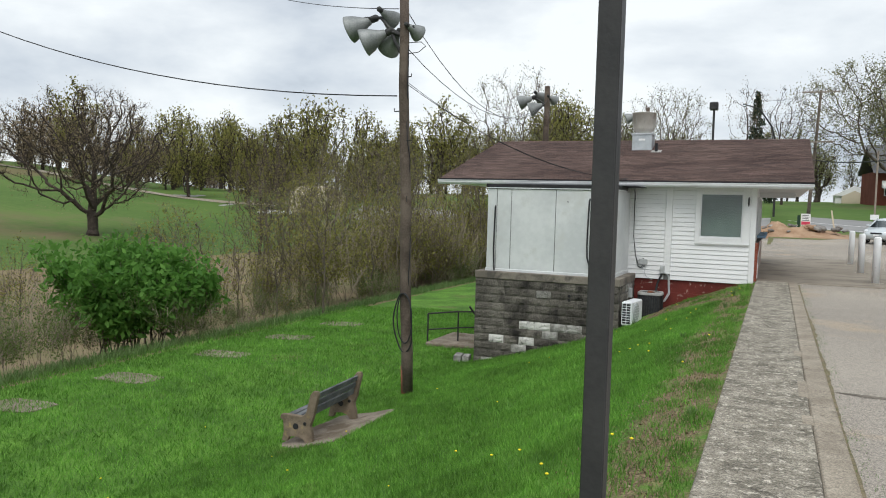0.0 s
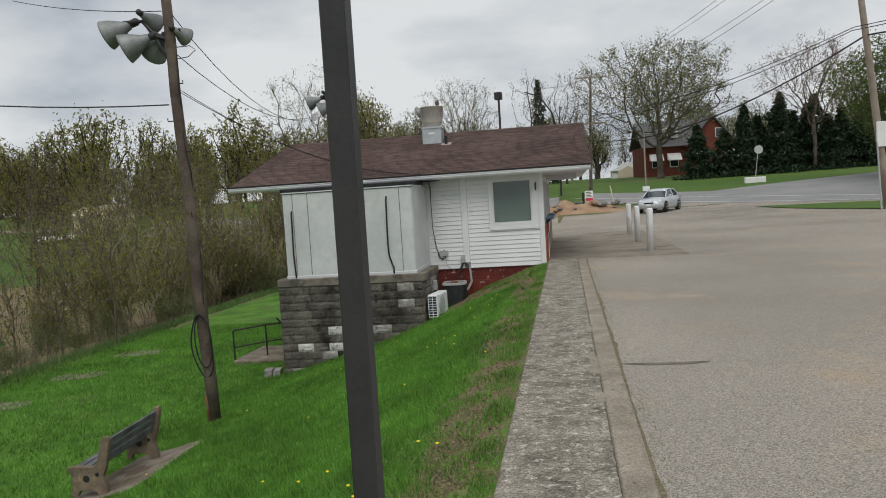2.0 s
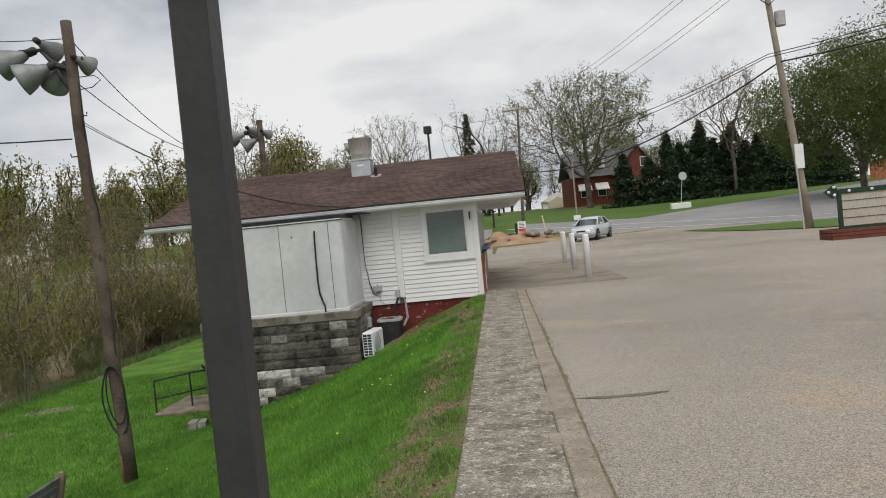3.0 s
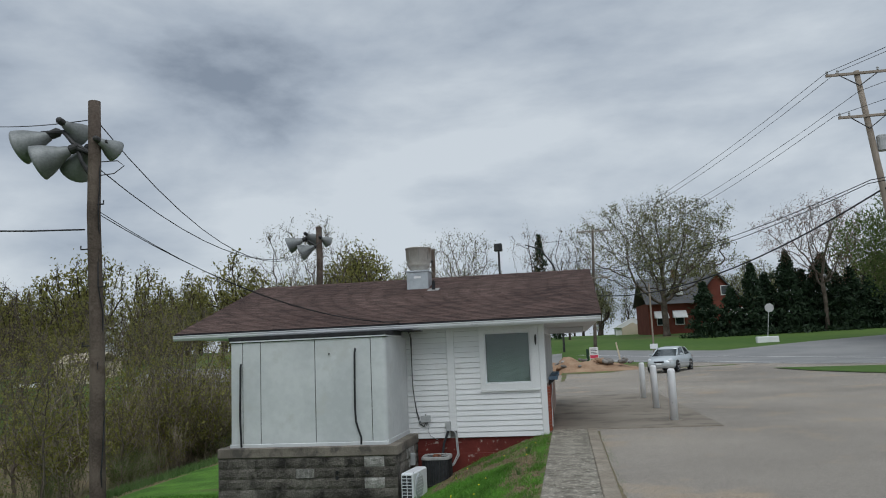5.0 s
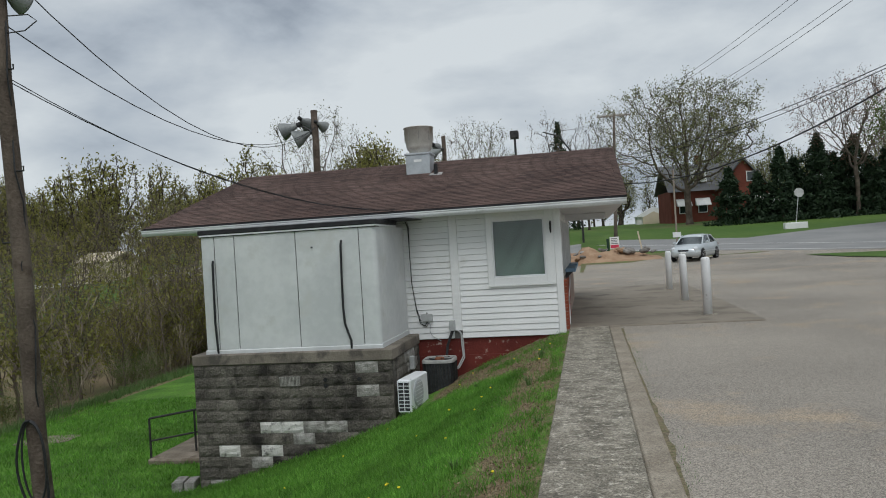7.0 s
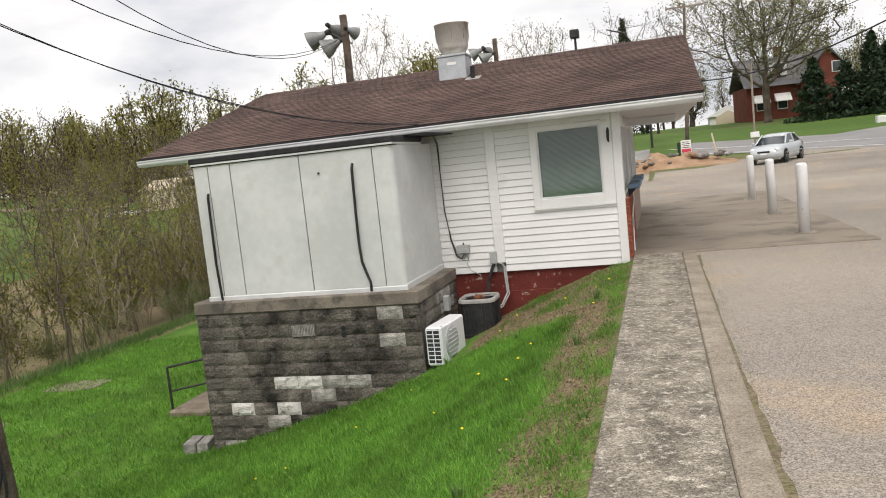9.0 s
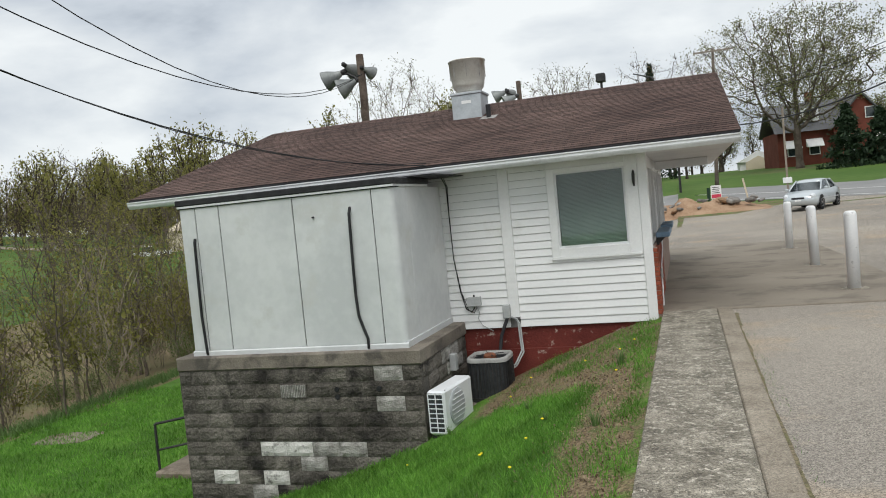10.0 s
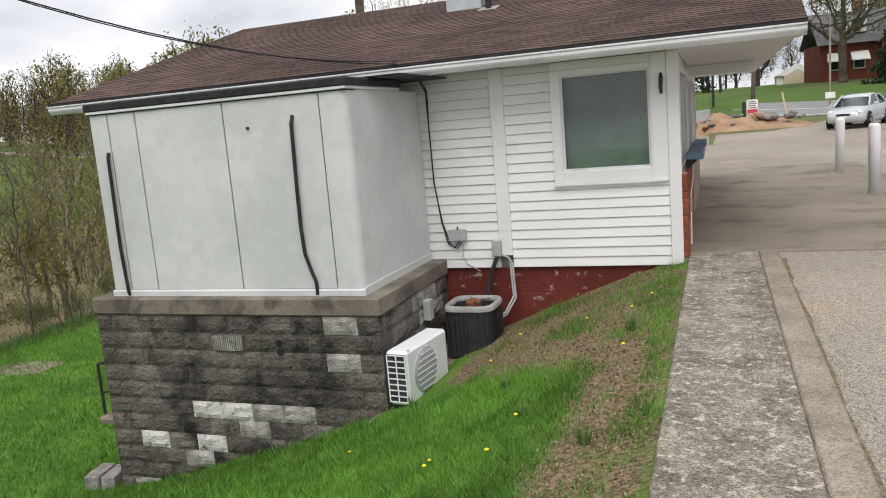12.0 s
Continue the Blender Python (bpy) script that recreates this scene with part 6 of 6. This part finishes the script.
blades(190000, -2.6, 0.045, 2.0, 19.6, 0.06, 0.0036, 1, BLADE, "lawn_grass", "short bright green lawn grass on the slope", lawn_keep)
blades(160000, -7.5, -2.5, 3.0, 19.6, 0.075, 0.0055, 6, BLADE, "lawn_grass", "short bright green lawn grass on the slope", lawn_keep)
blades(110000, -15.6, -7.4, 3.0, 27.0, 0.085, 0.0085, 2, BLADE, "lawn_grass", "short bright green lawn grass on the flat")
blades(52000, -2.4, 0.05, 1.0, 19.6, 0.020, 0.0045, 3, STRAW, "dry_grass", "dry straw and thin grass beside the walk", edge_keep)
blades(16000, -17.4, -14.9, 2.0, 45.0, 0.30, 0.012, 4, WEED, "verge_grass", "tall unmown grass along the bank")


g = np.random.default_rng(91)
lx, ly = g.uniform(-2.4, 0.04, 26000), g.uniform(1.0, 19.6, 26000)
kept = edge_keep(lx, ly, g)
chips = np.array([(a, b, land(a, b) + 0.008) for a, b in zip(lx[kept], ly[kept])])
tagged(new("leaf_litter", bulk("leaf_litter", *leaves(chips, 1, 0.014, 0.003, 92, 0.45), LITTER)), "brown leaf litter and chips in the bare strip", "litter", kind="stuff")


def weed_tuft(x, y, tall, n, seed):
    """A clump of arching leaves."""
    g = np.random.default_rng(seed)
    v, f = [], []
    for i in range(n):
        a, h, out = g.uniform(0, 6.283), tall * g.uniform(0.6, 1.1), g.uniform(0.15, 0.6)
        c, s_ = math.cos(a), math.sin(a)
        for k in range(4):
            u = k / 3
            w = 0.006 * (1 - u) + 0.0006
            px_, py_, pz_ = 0.03 * c + c * out * h * u * u, 0.03 * s_ + s_ * out * h * u * u, h * u * (1 - 0.2 * u)
            v += [(px_ - s_ * w, py_ + c * w, pz_), (px_ + s_ * w, py_ - c * w, pz_)]
        f += [(i * 8 + 2 * k, i * 8 + 2 * k + 1, i * 8 + 2 * k + 3, i * 8 + 2 * k + 2) for k in range(3)]
    o = tagged(new("weed_tuft", bulk("weed_tuft", np.array(v), np.array(f), WEED)), "tuft of long green weed leaves in the bare strip", "weed", group="weed tufts by the walk")
    o.location = (x, y, land(x, y))


for i, (x, y, tall, n) in enumerate(((-0.36, 14.85, 0.16, 34), (-0.34, 17.1, 0.20, 30), (-0.95, 15.7, 0.09, 40), (-1.3, 16.6, 0.10, 30), (-2.45, 17.3, 0.15, 26), (-0.55, 9.2, 0.10, 30), (-0.8, 11.8, 0.11, 36), (-0.10, 12.6, 0.08, 26), (-0.15, 6.4, 0.08, 30))):
    weed_tuft(x, y, tall, n, 400 + i)


def noise_band(y, g):
    return g.uniform(0, 1, len(y)) < 0.35 + 0.35 * np.sin(y * 1.9) * np.sin(y * 0.7)


blades(3400, 0.99, 1.13, -2.0, 19.6, 0.035, 0.004, 5, WEED, "kerb_weeds", "weeds and grit along the kerb", lambda x, y, g: noise_band(y, g))

flower = Shape().turned([(0.003, 0.0), (0.013, 0.008), (0.016, 0.013), (0.008, 0.019), (0.0, 0.02)], 9).mesh("dandelion", YELLOW)
r = random.Random(77)
for i in range(44):
    x, y = (-r.uniform(0.2, 1.9), r.uniform(4.5, 18.8)) if i < 28 else (-r.uniform(2.5, 9), r.uniform(6, 16.8))
    d = part("dandelion", flower, None)
    d.location, d.scale = (x, y, land(x, y) + r.uniform(0.02, 0.06)), (1, 1, 1)
    tagged(d, "small yellow dandelion flower in the grass", "flower", group="dandelions in the lawn")


# ---------------------------------------------------------------- lot's far side and beyond
def sedan(at, turn):
    """A small saloon car; its nose looks along +x."""
    c = thing("parked_sedan", "pale silver four-door sedan standing at the lot's exit", "car", at, turn)
    st = [(-2.25, 0.62, 0.42, 0.92), (-2.15, 0.78, 0.30, 1.0), (-1.6, 0.84, 0.22, 1.02), (-0.8, 0.86, 0.2, 0.97), (0.4, 0.86, 0.2, 0.96), (1.2, 0.85, 0.2, 0.92), (1.8, 0.82, 0.22, 0.82), (2.15, 0.72, 0.28, 0.70), (2.26, 0.52, 0.34, 0.60)]
    body = Shape()
    for x, w, lo, hi in st:
        body.v += [(x, -w * 0.9, lo), (x, -w, lo + 0.14), (x, -w * 0.985, (lo + hi) / 2 + 0.08), (x, -w * 0.88, hi), (x, 0, hi + 0.025), (x, w * 0.88, hi), (x, w * 0.985, (lo + hi) / 2 + 0.08), (x, w, lo + 0.14), (x, w * 0.9, lo)]
    for i in range(len(st) - 1):
        body.f += [(i * 9 + j, i * 9 + j + 1, i * 9 + j + 10, i * 9 + j + 9) for j in range(8)]
        body.f.append((i * 9 + 8, i * 9, i * 9 + 9, i * 9 + 17))
    body.f += [tuple(range(9)), tuple(range(len(st) * 9 - 1, len(st) * 9 - 10, -1))]
    part("body", body, CAR_PAINT, c, smooth=True)
    cab = [(-1.75, 0.70, 0.98), (-1.05, 0.58, 1.42), (-0.35, 0.60, 1.47), (0.30, 0.58, 1.42), (1.15, 0.72, 0.94)]
    gl = Shape()
    for x, w, h in cab:
        b = 0.76 if 0.97 < h else 0.74
        gl.v += [(x, -b, 0.93), (x, -w, h - 0.03), (x, 0, h), (x, w, h - 0.03), (x, b, 0.93)]
    for i in range(len(cab) - 1):
        gl.f += [(i * 5 + j, i * 5 + j + 1, i * 5 + j + 6, i * 5 + j + 5) for j in range(4)]
    gl.f += [(0, 1, 2, 3, 4), tuple(range(24, 19, -1))]
    part("glasshouse", gl, DARK_GLASS, c, "dark glass of the cabin", smooth=True)
    top = Shape()
    for x, w, h in ((-1.2, 0.56, 1.36), (-1.02, 0.60, 1.44), (-0.35, 0.62, 1.49), (0.28, 0.60, 1.44), (0.46, 0.57, 1.36)):
        top.v += [(x, -w, h - 0.035), (x, -w * 0.6, h), (x, w * 0.6, h), (x, w, h - 0.035), (x, w, h - 0.07), (x, -w, h - 0.07)]
    for i in range(4):
        top.f += [(i * 6 + j, i * 6 + (j + 1) % 6, i * 6 + 6 + (j + 1) % 6, i * 6 + 6 + j) for j in range(6)]
    top.f += [(0, 1, 2, 3, 4, 5), (29, 28, 27, 26, 25, 24)]
    part("roof", top, CAR_PAINT, c, smooth=True)
    for s in (-1, 1):
        for a, b in (((1.15, 0.745, 0.94), (0.34, 0.595, 1.43)), ((-0.35, 0.765, 0.94), (-0.32, 0.615, 1.45)), ((-1.72, 0.745, 0.97), (-1.05, 0.595, 1.42))):
            part("pillar", Shape().tube([(a[0], s * a[1], a[2]), (b[0], s * b[1], b[2])], 0.04, 6), CAR_PAINT, c)
        part("mirror", Shape().chamfer(0.72, 0.86, min(s * 0.84, s * 1.02), max(s * 0.84, s * 1.02), 0.95, 1.08, 0.03), CAR_PAINT, c)
        part("headlight", Shape().tube([(1.95, s * 0.62, 0.66), (2.19, s * 0.56, 0.62)], [0.15, 0.10], 12), LIGHT_LENS, c)
        part("tail_light", Shape().chamfer(-2.24, -2.1, min(s * 0.5, s * 0.74), max(s * 0.5, s * 0.74), 0.72, 0.9, 0.02), CRATE_RED, c)
        part("side_trim", Shape().box(-1.5, 1.3, min(s * 0.855, s * 0.868), max(s * 0.855, s * 0.868), 0.50, 0.55), AC_GREY, c)
        for x in (-1.35, 1.38):
            w = part("wheel", Shape().turned([(0.20, -0.10), (0.30, -0.10), (0.315, -0.07), (0.315, 0.07), (0.30, 0.10), (0.20, 0.10)], 24).moved(pose(x, s * 0.765, 0.315, 90)), TYRE, c)
            part("rim", Shape().turned([(0.205, -0.105), (0.205, 0.105), (0.15, 0.085), (0.05, 0.10), (0.0, 0.10)], 20).moved(pose(x, s * 0.768, 0.315, -90 * s)), CHROME, w)
            part("wheel_arch", Shape().turned([(0.37, -0.02), (0.37, 0.02)], 24).moved(pose(x, s * 0.845, 0.33, 90)), BLACK, c)
    part("grille", Shape().chamfer(2.235, 2.275, -0.30, 0.30, 0.55, 0.64, 0.012), BLACK, c)
    part("lower_grille", Shape().chamfer(2.16, 2.25, -0.5, 0.5, 0.33, 0.43, 0.012), BLACK, c)
    part("number_plate", Shape().box(2.262, 2.275, -0.15, 0.15, 0.45, 0.53), WHITE, c)
    return c


sedan((6.6, 51.2, land(6.6, 51.2) + 0.012), 246)


def pickup(at, turn):
    c = thing("pickup_truck", "white pickup truck parked beside the far barn", "truck", at, turn)
    part("body", Shape().chamfer(-2.7, 2.7, -0.95, 0.95, 0.5, 1.15, 0.08), WHITE, c)
    part("cab", Shape().prism([(-0.3, 1.15), (-0.1, 1.85), (1.0, 1.85), (1.5, 1.15)], "y", -0.85, 0.85), DARK_GLASS, c)
    part("roof", Shape().chamfer(-0.15, 1.05, -0.8, 0.8, 1.83, 1.93, 0.03), WHITE, c)
    for x in (-1.7, 1.7):
        for s in (-1, 1):
            part("wheel", Shape().turned([(0.2, -0.12), (0.38, -0.12), (0.38, 0.12), (0.2, 0.12)], 16).moved(pose(x, s * 0.85, 0.38, 90)), TYRE, c)


pickup((-72.5, 99.5, land(-72.5, 99.5)), 215)
barn = thing("barn", "long beige barn with a low roof behind the brush", "barn", (-68.5, 106, land(-68.5, 106)), -12)
part("wall", Shape().box(-4, 3, -3, 3, -0.5, 2.6), BEIGE, barn)
part("roof", Shape().prism([(-3.3, 2.55), (0, 4.0), (3.3, 2.55), (0, 3.8)], "x", -4.3, 3.3), BEIGE, barn)
part("gable", Shape().prism([(-3, 2.6), (0, 3.8), (3, 2.6)], "x", -4, -3.9), BEIGE, barn)


def crossarm_pole(name, label, base, top, r, arms, mat_=POLE_GREY):
    p = thing(name, label, "utility pole", base)
    tip = Vector(top) - Vector(base)
    o = part("pole", Shape().tube([tip * (i / 6) for i in range(7)], [r * (1 - 0.06 * i) for i in range(7)], 12), mat_, p, smooth=True)
    for dz, half in arms:
        q = tip * ((tip.z + dz) / tip.z)
        a = part("crossarm", Shape().chamfer(q.x - half, q.x + half, q.y - 0.17, q.y - 0.07, q.z - 0.06, q.z + 0.06, 0.01), POLE_GREY, p)
        for s in (-1, 1):
            part("arm_brace", Shape().tube([(q.x + s * half * 0.6, q.y - 0.19, q.z - 0.05), (q.x, q.y - 0.19, q.z - 0.62)], 0.025, 5), DARK_METAL, p)
            for k in (0.95, 0.62):
                part("insulator", Shape().turned([(0.03, 0.06), (0.06, 0.10), (0.035, 0.14), (0.06, 0.18), (0.03, 0.24)], 8, (q.x + s * half * k, q.y - 0.12, q.z)), BOX_GREY, a)
    return p, tip


UP = (15.85, 39.5, land(15.85, 39.5))
up, up_tip = crossarm_pole("utility_pole", "tall grey utility pole with crossarms and a transformer", UP, (14.5, 39.5, 13.9), 0.19, [(-0.15, 1.4), (-2.2, 1.25)])
q = up_tip * (10.4 / 13.9)
tr = part("transformer", Shape().turned([(0.22, -0.35), (0.25, -0.33), (0.25, 0.33), (0.23, 0.37), (0.0, 0.38)], 16, (q.x + 0.42, q.y, q.z)), BOX_GREY, up, "grey pole transformer can")
part("meter_panel", Shape().chamfer(0.10 - 0.62, 0.10 - 0.2, -0.25, -0.15, 3.0, 4.2, 0.02), WHITE, up, "white panel fixed to the pole")
guy = part("guard", Shape().tube([(-0.42, -0.3, 0), (-0.5, -0.22, 3.2)], 0.04, 6), BOX_GREY, up)
UQ = Vector(UP)
for dz, dx, end, sag in ((-0.0, -1.35, (-3.0, 108, 16.5), 2.2), (-0.0, -0.85, (-2.0, 108, 16.5), 2.2), (-1.0, 0.0, (-2.6, 108, 15.0), 2.4), (-5.2, 0.0, (2.9, 71.6, 8.6), 0.8), (-5.35, -0.1, (2.9, 71.6, 8.3), 0.9), (-2.1, -1.2, (-3.2, 108, 13.6), 2.2)):
    a = UQ + up_tip + Vector((dx, -0.1, dz))
    wire_run("power_line", a, end, sag, 0.013 if dz > -4 else 0.02, "overhead power line beyond the lot")
    b = a + Vector((14, -42, 0.3))
    wire_run("power_line", a, b, 1.1, 0.013 if dz > -4 else 0.02, "overhead power line beyond the lot")
wire_run("power_line", UQ + up_tip * (8.3 / 13.9), (2.9, 71.6, 6.4), 1.6, 0.042, "thick bundled telephone cable")
wire_run("power_line", UQ + up_tip * (8.3 / 13.9), UQ + up_tip * (8.6 / 13.9) + Vector((14, -42, 0)), 1.2, 0.042, "thick bundled telephone cable")
crossarm_pole("utility_pole", "distant utility pole with two crossarms", (2.9, 71.6, land(2.9, 71.6)), (3.4, 71.9, 12.3), 0.16, [(-0.2, 1.45), (-4.4, 1.45)], BARK)

stop = thing("stop_sign", "octagonal sign seen from behind on a block-footed post", "sign", (17.6, 72.8, land(17.6, 72.8)))
part("post", Shape().tube([(0, 0, 0), (0.4, 0, 3.3)], 0.035, 6), BOX_GREY, stop)
part("plate", Shape().tube([(0.40, -0.05, 2.95), (0.40, -0.03, 2.95)], 0.40, 8), SIGN_RED, stop)
part("block", Shape().chamfer(-0.9, 0.9, -0.3, 0.3, -0.2, 0.5, 0.04), WHITE, stop)

lampmast = thing("area_lamp", "dark area light on a tall mast behind the roof", "street lamp", (-4.5, 64.0, land(-4.5, 64)))
part("mast", Shape().tube([(0, 0, -0.2), (0, 0, 9.6)], [0.12, 0.09], 10), DARK_METAL, lampmast)
part("lamp_head", Shape().chamfer(-0.34, 0.30, -0.34, 0.34, 9.6, 10.2, 0.05), DARK_METAL, lampmast)
gooseneck = thing("gooseneck_lamp", "curved gooseneck street lamp behind the roof", "street lamp", (0.2, 74, land(0.2, 74)))
part("mast", Shape().tube([(0, 0, -0.2), (0, 0, 6.0), (-0.5, 0, 8.0), (-1.6, 0, 9.6), (-3.0, 0, 10.1)], [0.1, 0.09, 0.08, 0.07, 0.05], 8), DARK_METAL, gooseneck)

# house across the road
hx, hy = 17.0, 112.0
house = thing("brick_house", "red brick house with a dormer, grey roof and white awnings", "house", (hx, hy, land(hx, hy)), 6)
part("wall", Shape().box(-6, 6, -4, 4, -1, 4.0), HOUSE_BRICK, house)
roof_h = part("roof", Shape().prism([(-4.6, 3.8), (0, 7.6), (4.6, 3.8), (0, 7.3)], "x", -6.4, 2.6), ROOF_GREY, house)
part("wing_roof", Shape().prism([(-0.4, 3.6), (3.0, 7.8), (6.4, 3.6), (3.0, 7.5)], "y", -5.2, 4.4), ROOF_GREY, house)
part("wing_wall", Shape().prism([(0, -1), (0, 3.9), (3.0, 7.5), (6, 3.9), (6, -1)], "y", -4.8, -4.0), HOUSE_BRICK, house)
part("chimney", Shape().box(-1.4, -0.6, 0.5, 1.3, 6.0, 8.8), HOUSE_BRICK, roof_h)
part("dormer", Shape().box(-3.0, -1.2, -3.6, -1.0, 5.0, 6.4), WHITE, house, "white dormer")
for x, zz, yy in ((-5.0, 1.0, -4), (-2.6, 1.0, -4), (1.0, 1.0, -4.8), (3.4, 4.6, -4.8), (4.6, 1.0, -4.8), (-2.75, 5.25, -3.6)):
    w = part("window", Shape().box(x, x + 1.2, yy - 0.08, yy + 0.02, zz, zz + 1.3), WHITE, house)
    part("pane", Shape().box(x + 0.1, x + 1.1, yy - 0.11, yy - 0.07, zz + 0.1, zz + 1.2), DARK_GLASS, w)
    if zz < 3:
        part("awning", Shape().prism([(yy - 0.05, zz + 1.9), (yy - 0.9, zz + 1.0), (yy - 0.9, zz + 0.9), (yy - 0.05, zz + 1.0)], "x", x - 0.3, x + 1.5), WHITE, house, "white awning")
shed = thing("white_shed", "low white shed with a pale roof across the road", "shed", (10.2, 121, land(10.2, 121)))
part("wall", Shape().box(-2.4, 2.4, -2, 2, -0.5, 1.0), WHITE, shed)
part("roof", Shape().prism([(-2.7, 1.0), (0, 2.4), (2.7, 1.0)], "y", -2.3, 2.3), WHITE, shed)
part("door", Shape().prism([(-1.6, -0.5), (-1.6, 0.9), (0, 1.7), (1.6, 0.9), (1.6, -0.5)], "y", -2.34, -2.31), BEIGE, shed)
fence = thing("wood_fence", "reddish wooden board fence on the bank", "fence", (47, 86, land(47, 86)))
for i in range(44):
    part("fence_board", Shape().chamfer(-6 + i * 0.42, -6 + i * 0.42 + 0.39, -0.03, 0.03, -0.6, 1.9 + 0.03 * (i % 3), 0.01), ORANGE_FENCE, fence)

# dirt heap, rubble and the small sign
g2 = np.random.default_rng(8)
heap = Shape()
NX, NY = 34, 12
for j in range(NY + 1):
    for i in range(NX + 1):
        u, v = i / NX, j / NY
        x, y = -7.5 + 13.0 * u, 54.2 + 4.6 * v
        k = math.sin(math.pi * v) * min(1, 5 * u, 4 * (1 - u))
        heap.v.append((x, y, land(x, y) - 0.03 + k * (0.72 + 0.5 * noise.noise((x * 0.9, y * 0.9, 5)) + 0.22 * noise.noise((x * 3, y * 3, 1)))))
for j in range(NY):
    for i in range(NX):
        a = j * (NX + 1) + i
        heap.f.append((a, a + 1, a + NX + 2, a + NX + 1))
tagged(part("dirt_mound", heap, DIRT), "long mound of tan excavated dirt at the lot's edge", "dirt mound")
for i in range(40):
    x, y, k = g2.uniform(-6.5, 4.6) if i > 18 else g2.uniform(-3.2, 0.2), g2.uniform(54.6, 56.6), g2.uniform(0.09, 0.34)
    s = Shape().chamfer(-k, k, -k * 0.8, k * 0.8, -k * 0.4, k * 0.4, k * 0.22)
    o = tagged(part("rubble", s, ROCK if i % 3 else DIRT), "broken chunk of rubble on the dirt heap", "rubble", group="rubble on the heap")
    o.matrix_basis = pose(x, y, land(x, y) + 0.55 * math.sin(math.pi * (y - 54.2) / 4.6) + 0.16, g2.uniform(-25, 25), g2.uniform(-25, 25), g2.uniform(0, 180))
sg = thing("yard_sign", "white and red sign board on thin legs by the road", "sign", (2.3, 57.6, land(2.3, 57.6) + 0.35), 5)
sg.scale = (0.55, 0.55, 0.55)
part("board", Shape().chamfer(-0.55, 0.55, -0.03, 0.03, 0.55, 2.0, 0.01), WHITE, sg)
part("red_band", Shape().box(-0.5, 0.5, -0.036, -0.031, 0.62, 1.02), PINK, sg)
for i in range(4):
    part("text_bar", Shape().box(-0.4, 0.4 - 0.1 * (i % 2), -0.036, -0.031, 1.14 + i * 0.2, 1.22 + i * 0.2), SEAM, sg)
for x in (-0.5, 0.45):
    part("leg", Shape().box(x, x + 0.06, -0.02, 0.04, -0.6, 0.56), WHITE, sg)
side_panel = part("dark_panel", Shape().box(-0.95, -0.62, 0.1, 0.16, 0.3, 1.8), SIGN_GREEN, sg)
for x, lean in ((-1.6, 14), (4.2, -10)):
    st = tagged(part("survey_stake", Shape().chamfer(-0.05, 0.05, -0.03, 0.03, -0.4, 1.7, 0.01), BEIGE), "pale wooden survey stake leaning at the roadside", "stake")
    st.matrix_basis = pose(x, 58.5, land(x, 58.5), 0, lean)
mast = thing("sign_post", "thin grey post with a small white plate", "post", (7.4, 67, land(7.4, 67)))
part("post", Shape().tube([(0, 0, -0.2), (0, 0, 5.8)], 0.07, 8), POLE_GREY, mast)
part("plate", Shape().chamfer(-0.3, 0.3, -0.12, -0.09, 0.5, 0.9, 0.01), WHITE, mast)

# lettered roadside sign with an arrow, on a timber planter
mq = thing("arrow_sign", "dark framed letter board sign with a bulb arrow", "sign", (12.45, 28.4, land(12.45, 28.4)), -3)
part("frame", Shape().box(0, 0.10, -0.1, 0.1, 0.35, 1.72).box(3.1, 3.2, -0.1, 0.1, 0.35, 1.72).box(0.10, 3.1, -0.1, 0.1, 1.58, 1.76).box(0.10, 3.1, -0.1, 0.1, 0.35, 0.45), SIGN_GREEN, mq)
part("letter_board", Shape().box(0.10, 3.1, -0.06, 0.06, 0.45, 1.58), SIGN_FACE, mq)
for i in range(36):
    part("rib", Shape().box(0.12 + i * 0.083, 0.135 + i * 0.083, -0.075, -0.06, 0.45, 1.58), BEIGE, mq)
for i in range(3):
    part("letter_rail", Shape().box(0.10, 3.1, -0.08, -0.062, 0.72 + i * 0.3, 0.745 + i * 0.3), SEAM, mq)
part("arrow", Shape().prism([(0.0, 1.60), (-0.18, 1.45), (-0.45, 1.68), (-0.12, 1.95), (0.0, 1.76)], "y", -0.08, 0.08), SIGN_GREEN, mq)
for x, zz in ((-0.33, 1.68), (-0.14, 1.56), (-0.14, 1.84), (0.35, 1.67), (1.1, 1.67), (1.85, 1.67), (2.6, 1.67)):
    part("bulb", Shape().turned([(0.03, 0.0), (0.055, 0.04), (0.05, 0.08), (0.0, 0.10)], 10).moved(pose(x, -0.09, zz, 90)), LIGHT_LENS, mq)
pl = thing("timber_planter", "low dark red timber planter under the sign", "planter", (12.3, 28.4, land(12.3, 28.4)), -3)
for i in range(3):
    for y0 in (-0.62, 0.52):
        part("timber", Shape().chamfer(-0.35, 3.9, y0, y0 + 0.10, i * 0.125, i * 0.125 + 0.115, 0.012), CRATE_RED, pl)
    for x0 in (-0.35, 3.8):
        part("timber", Shape().chamfer(x0, x0 + 0.10, -0.518, 0.518, i * 0.125, i * 0.125 + 0.115, 0.012), CRATE_RED, pl)
part("soil", Shape().box(-0.25, 3.8, -0.52, 0.52, 0.0, 0.30), DIRT, pl)
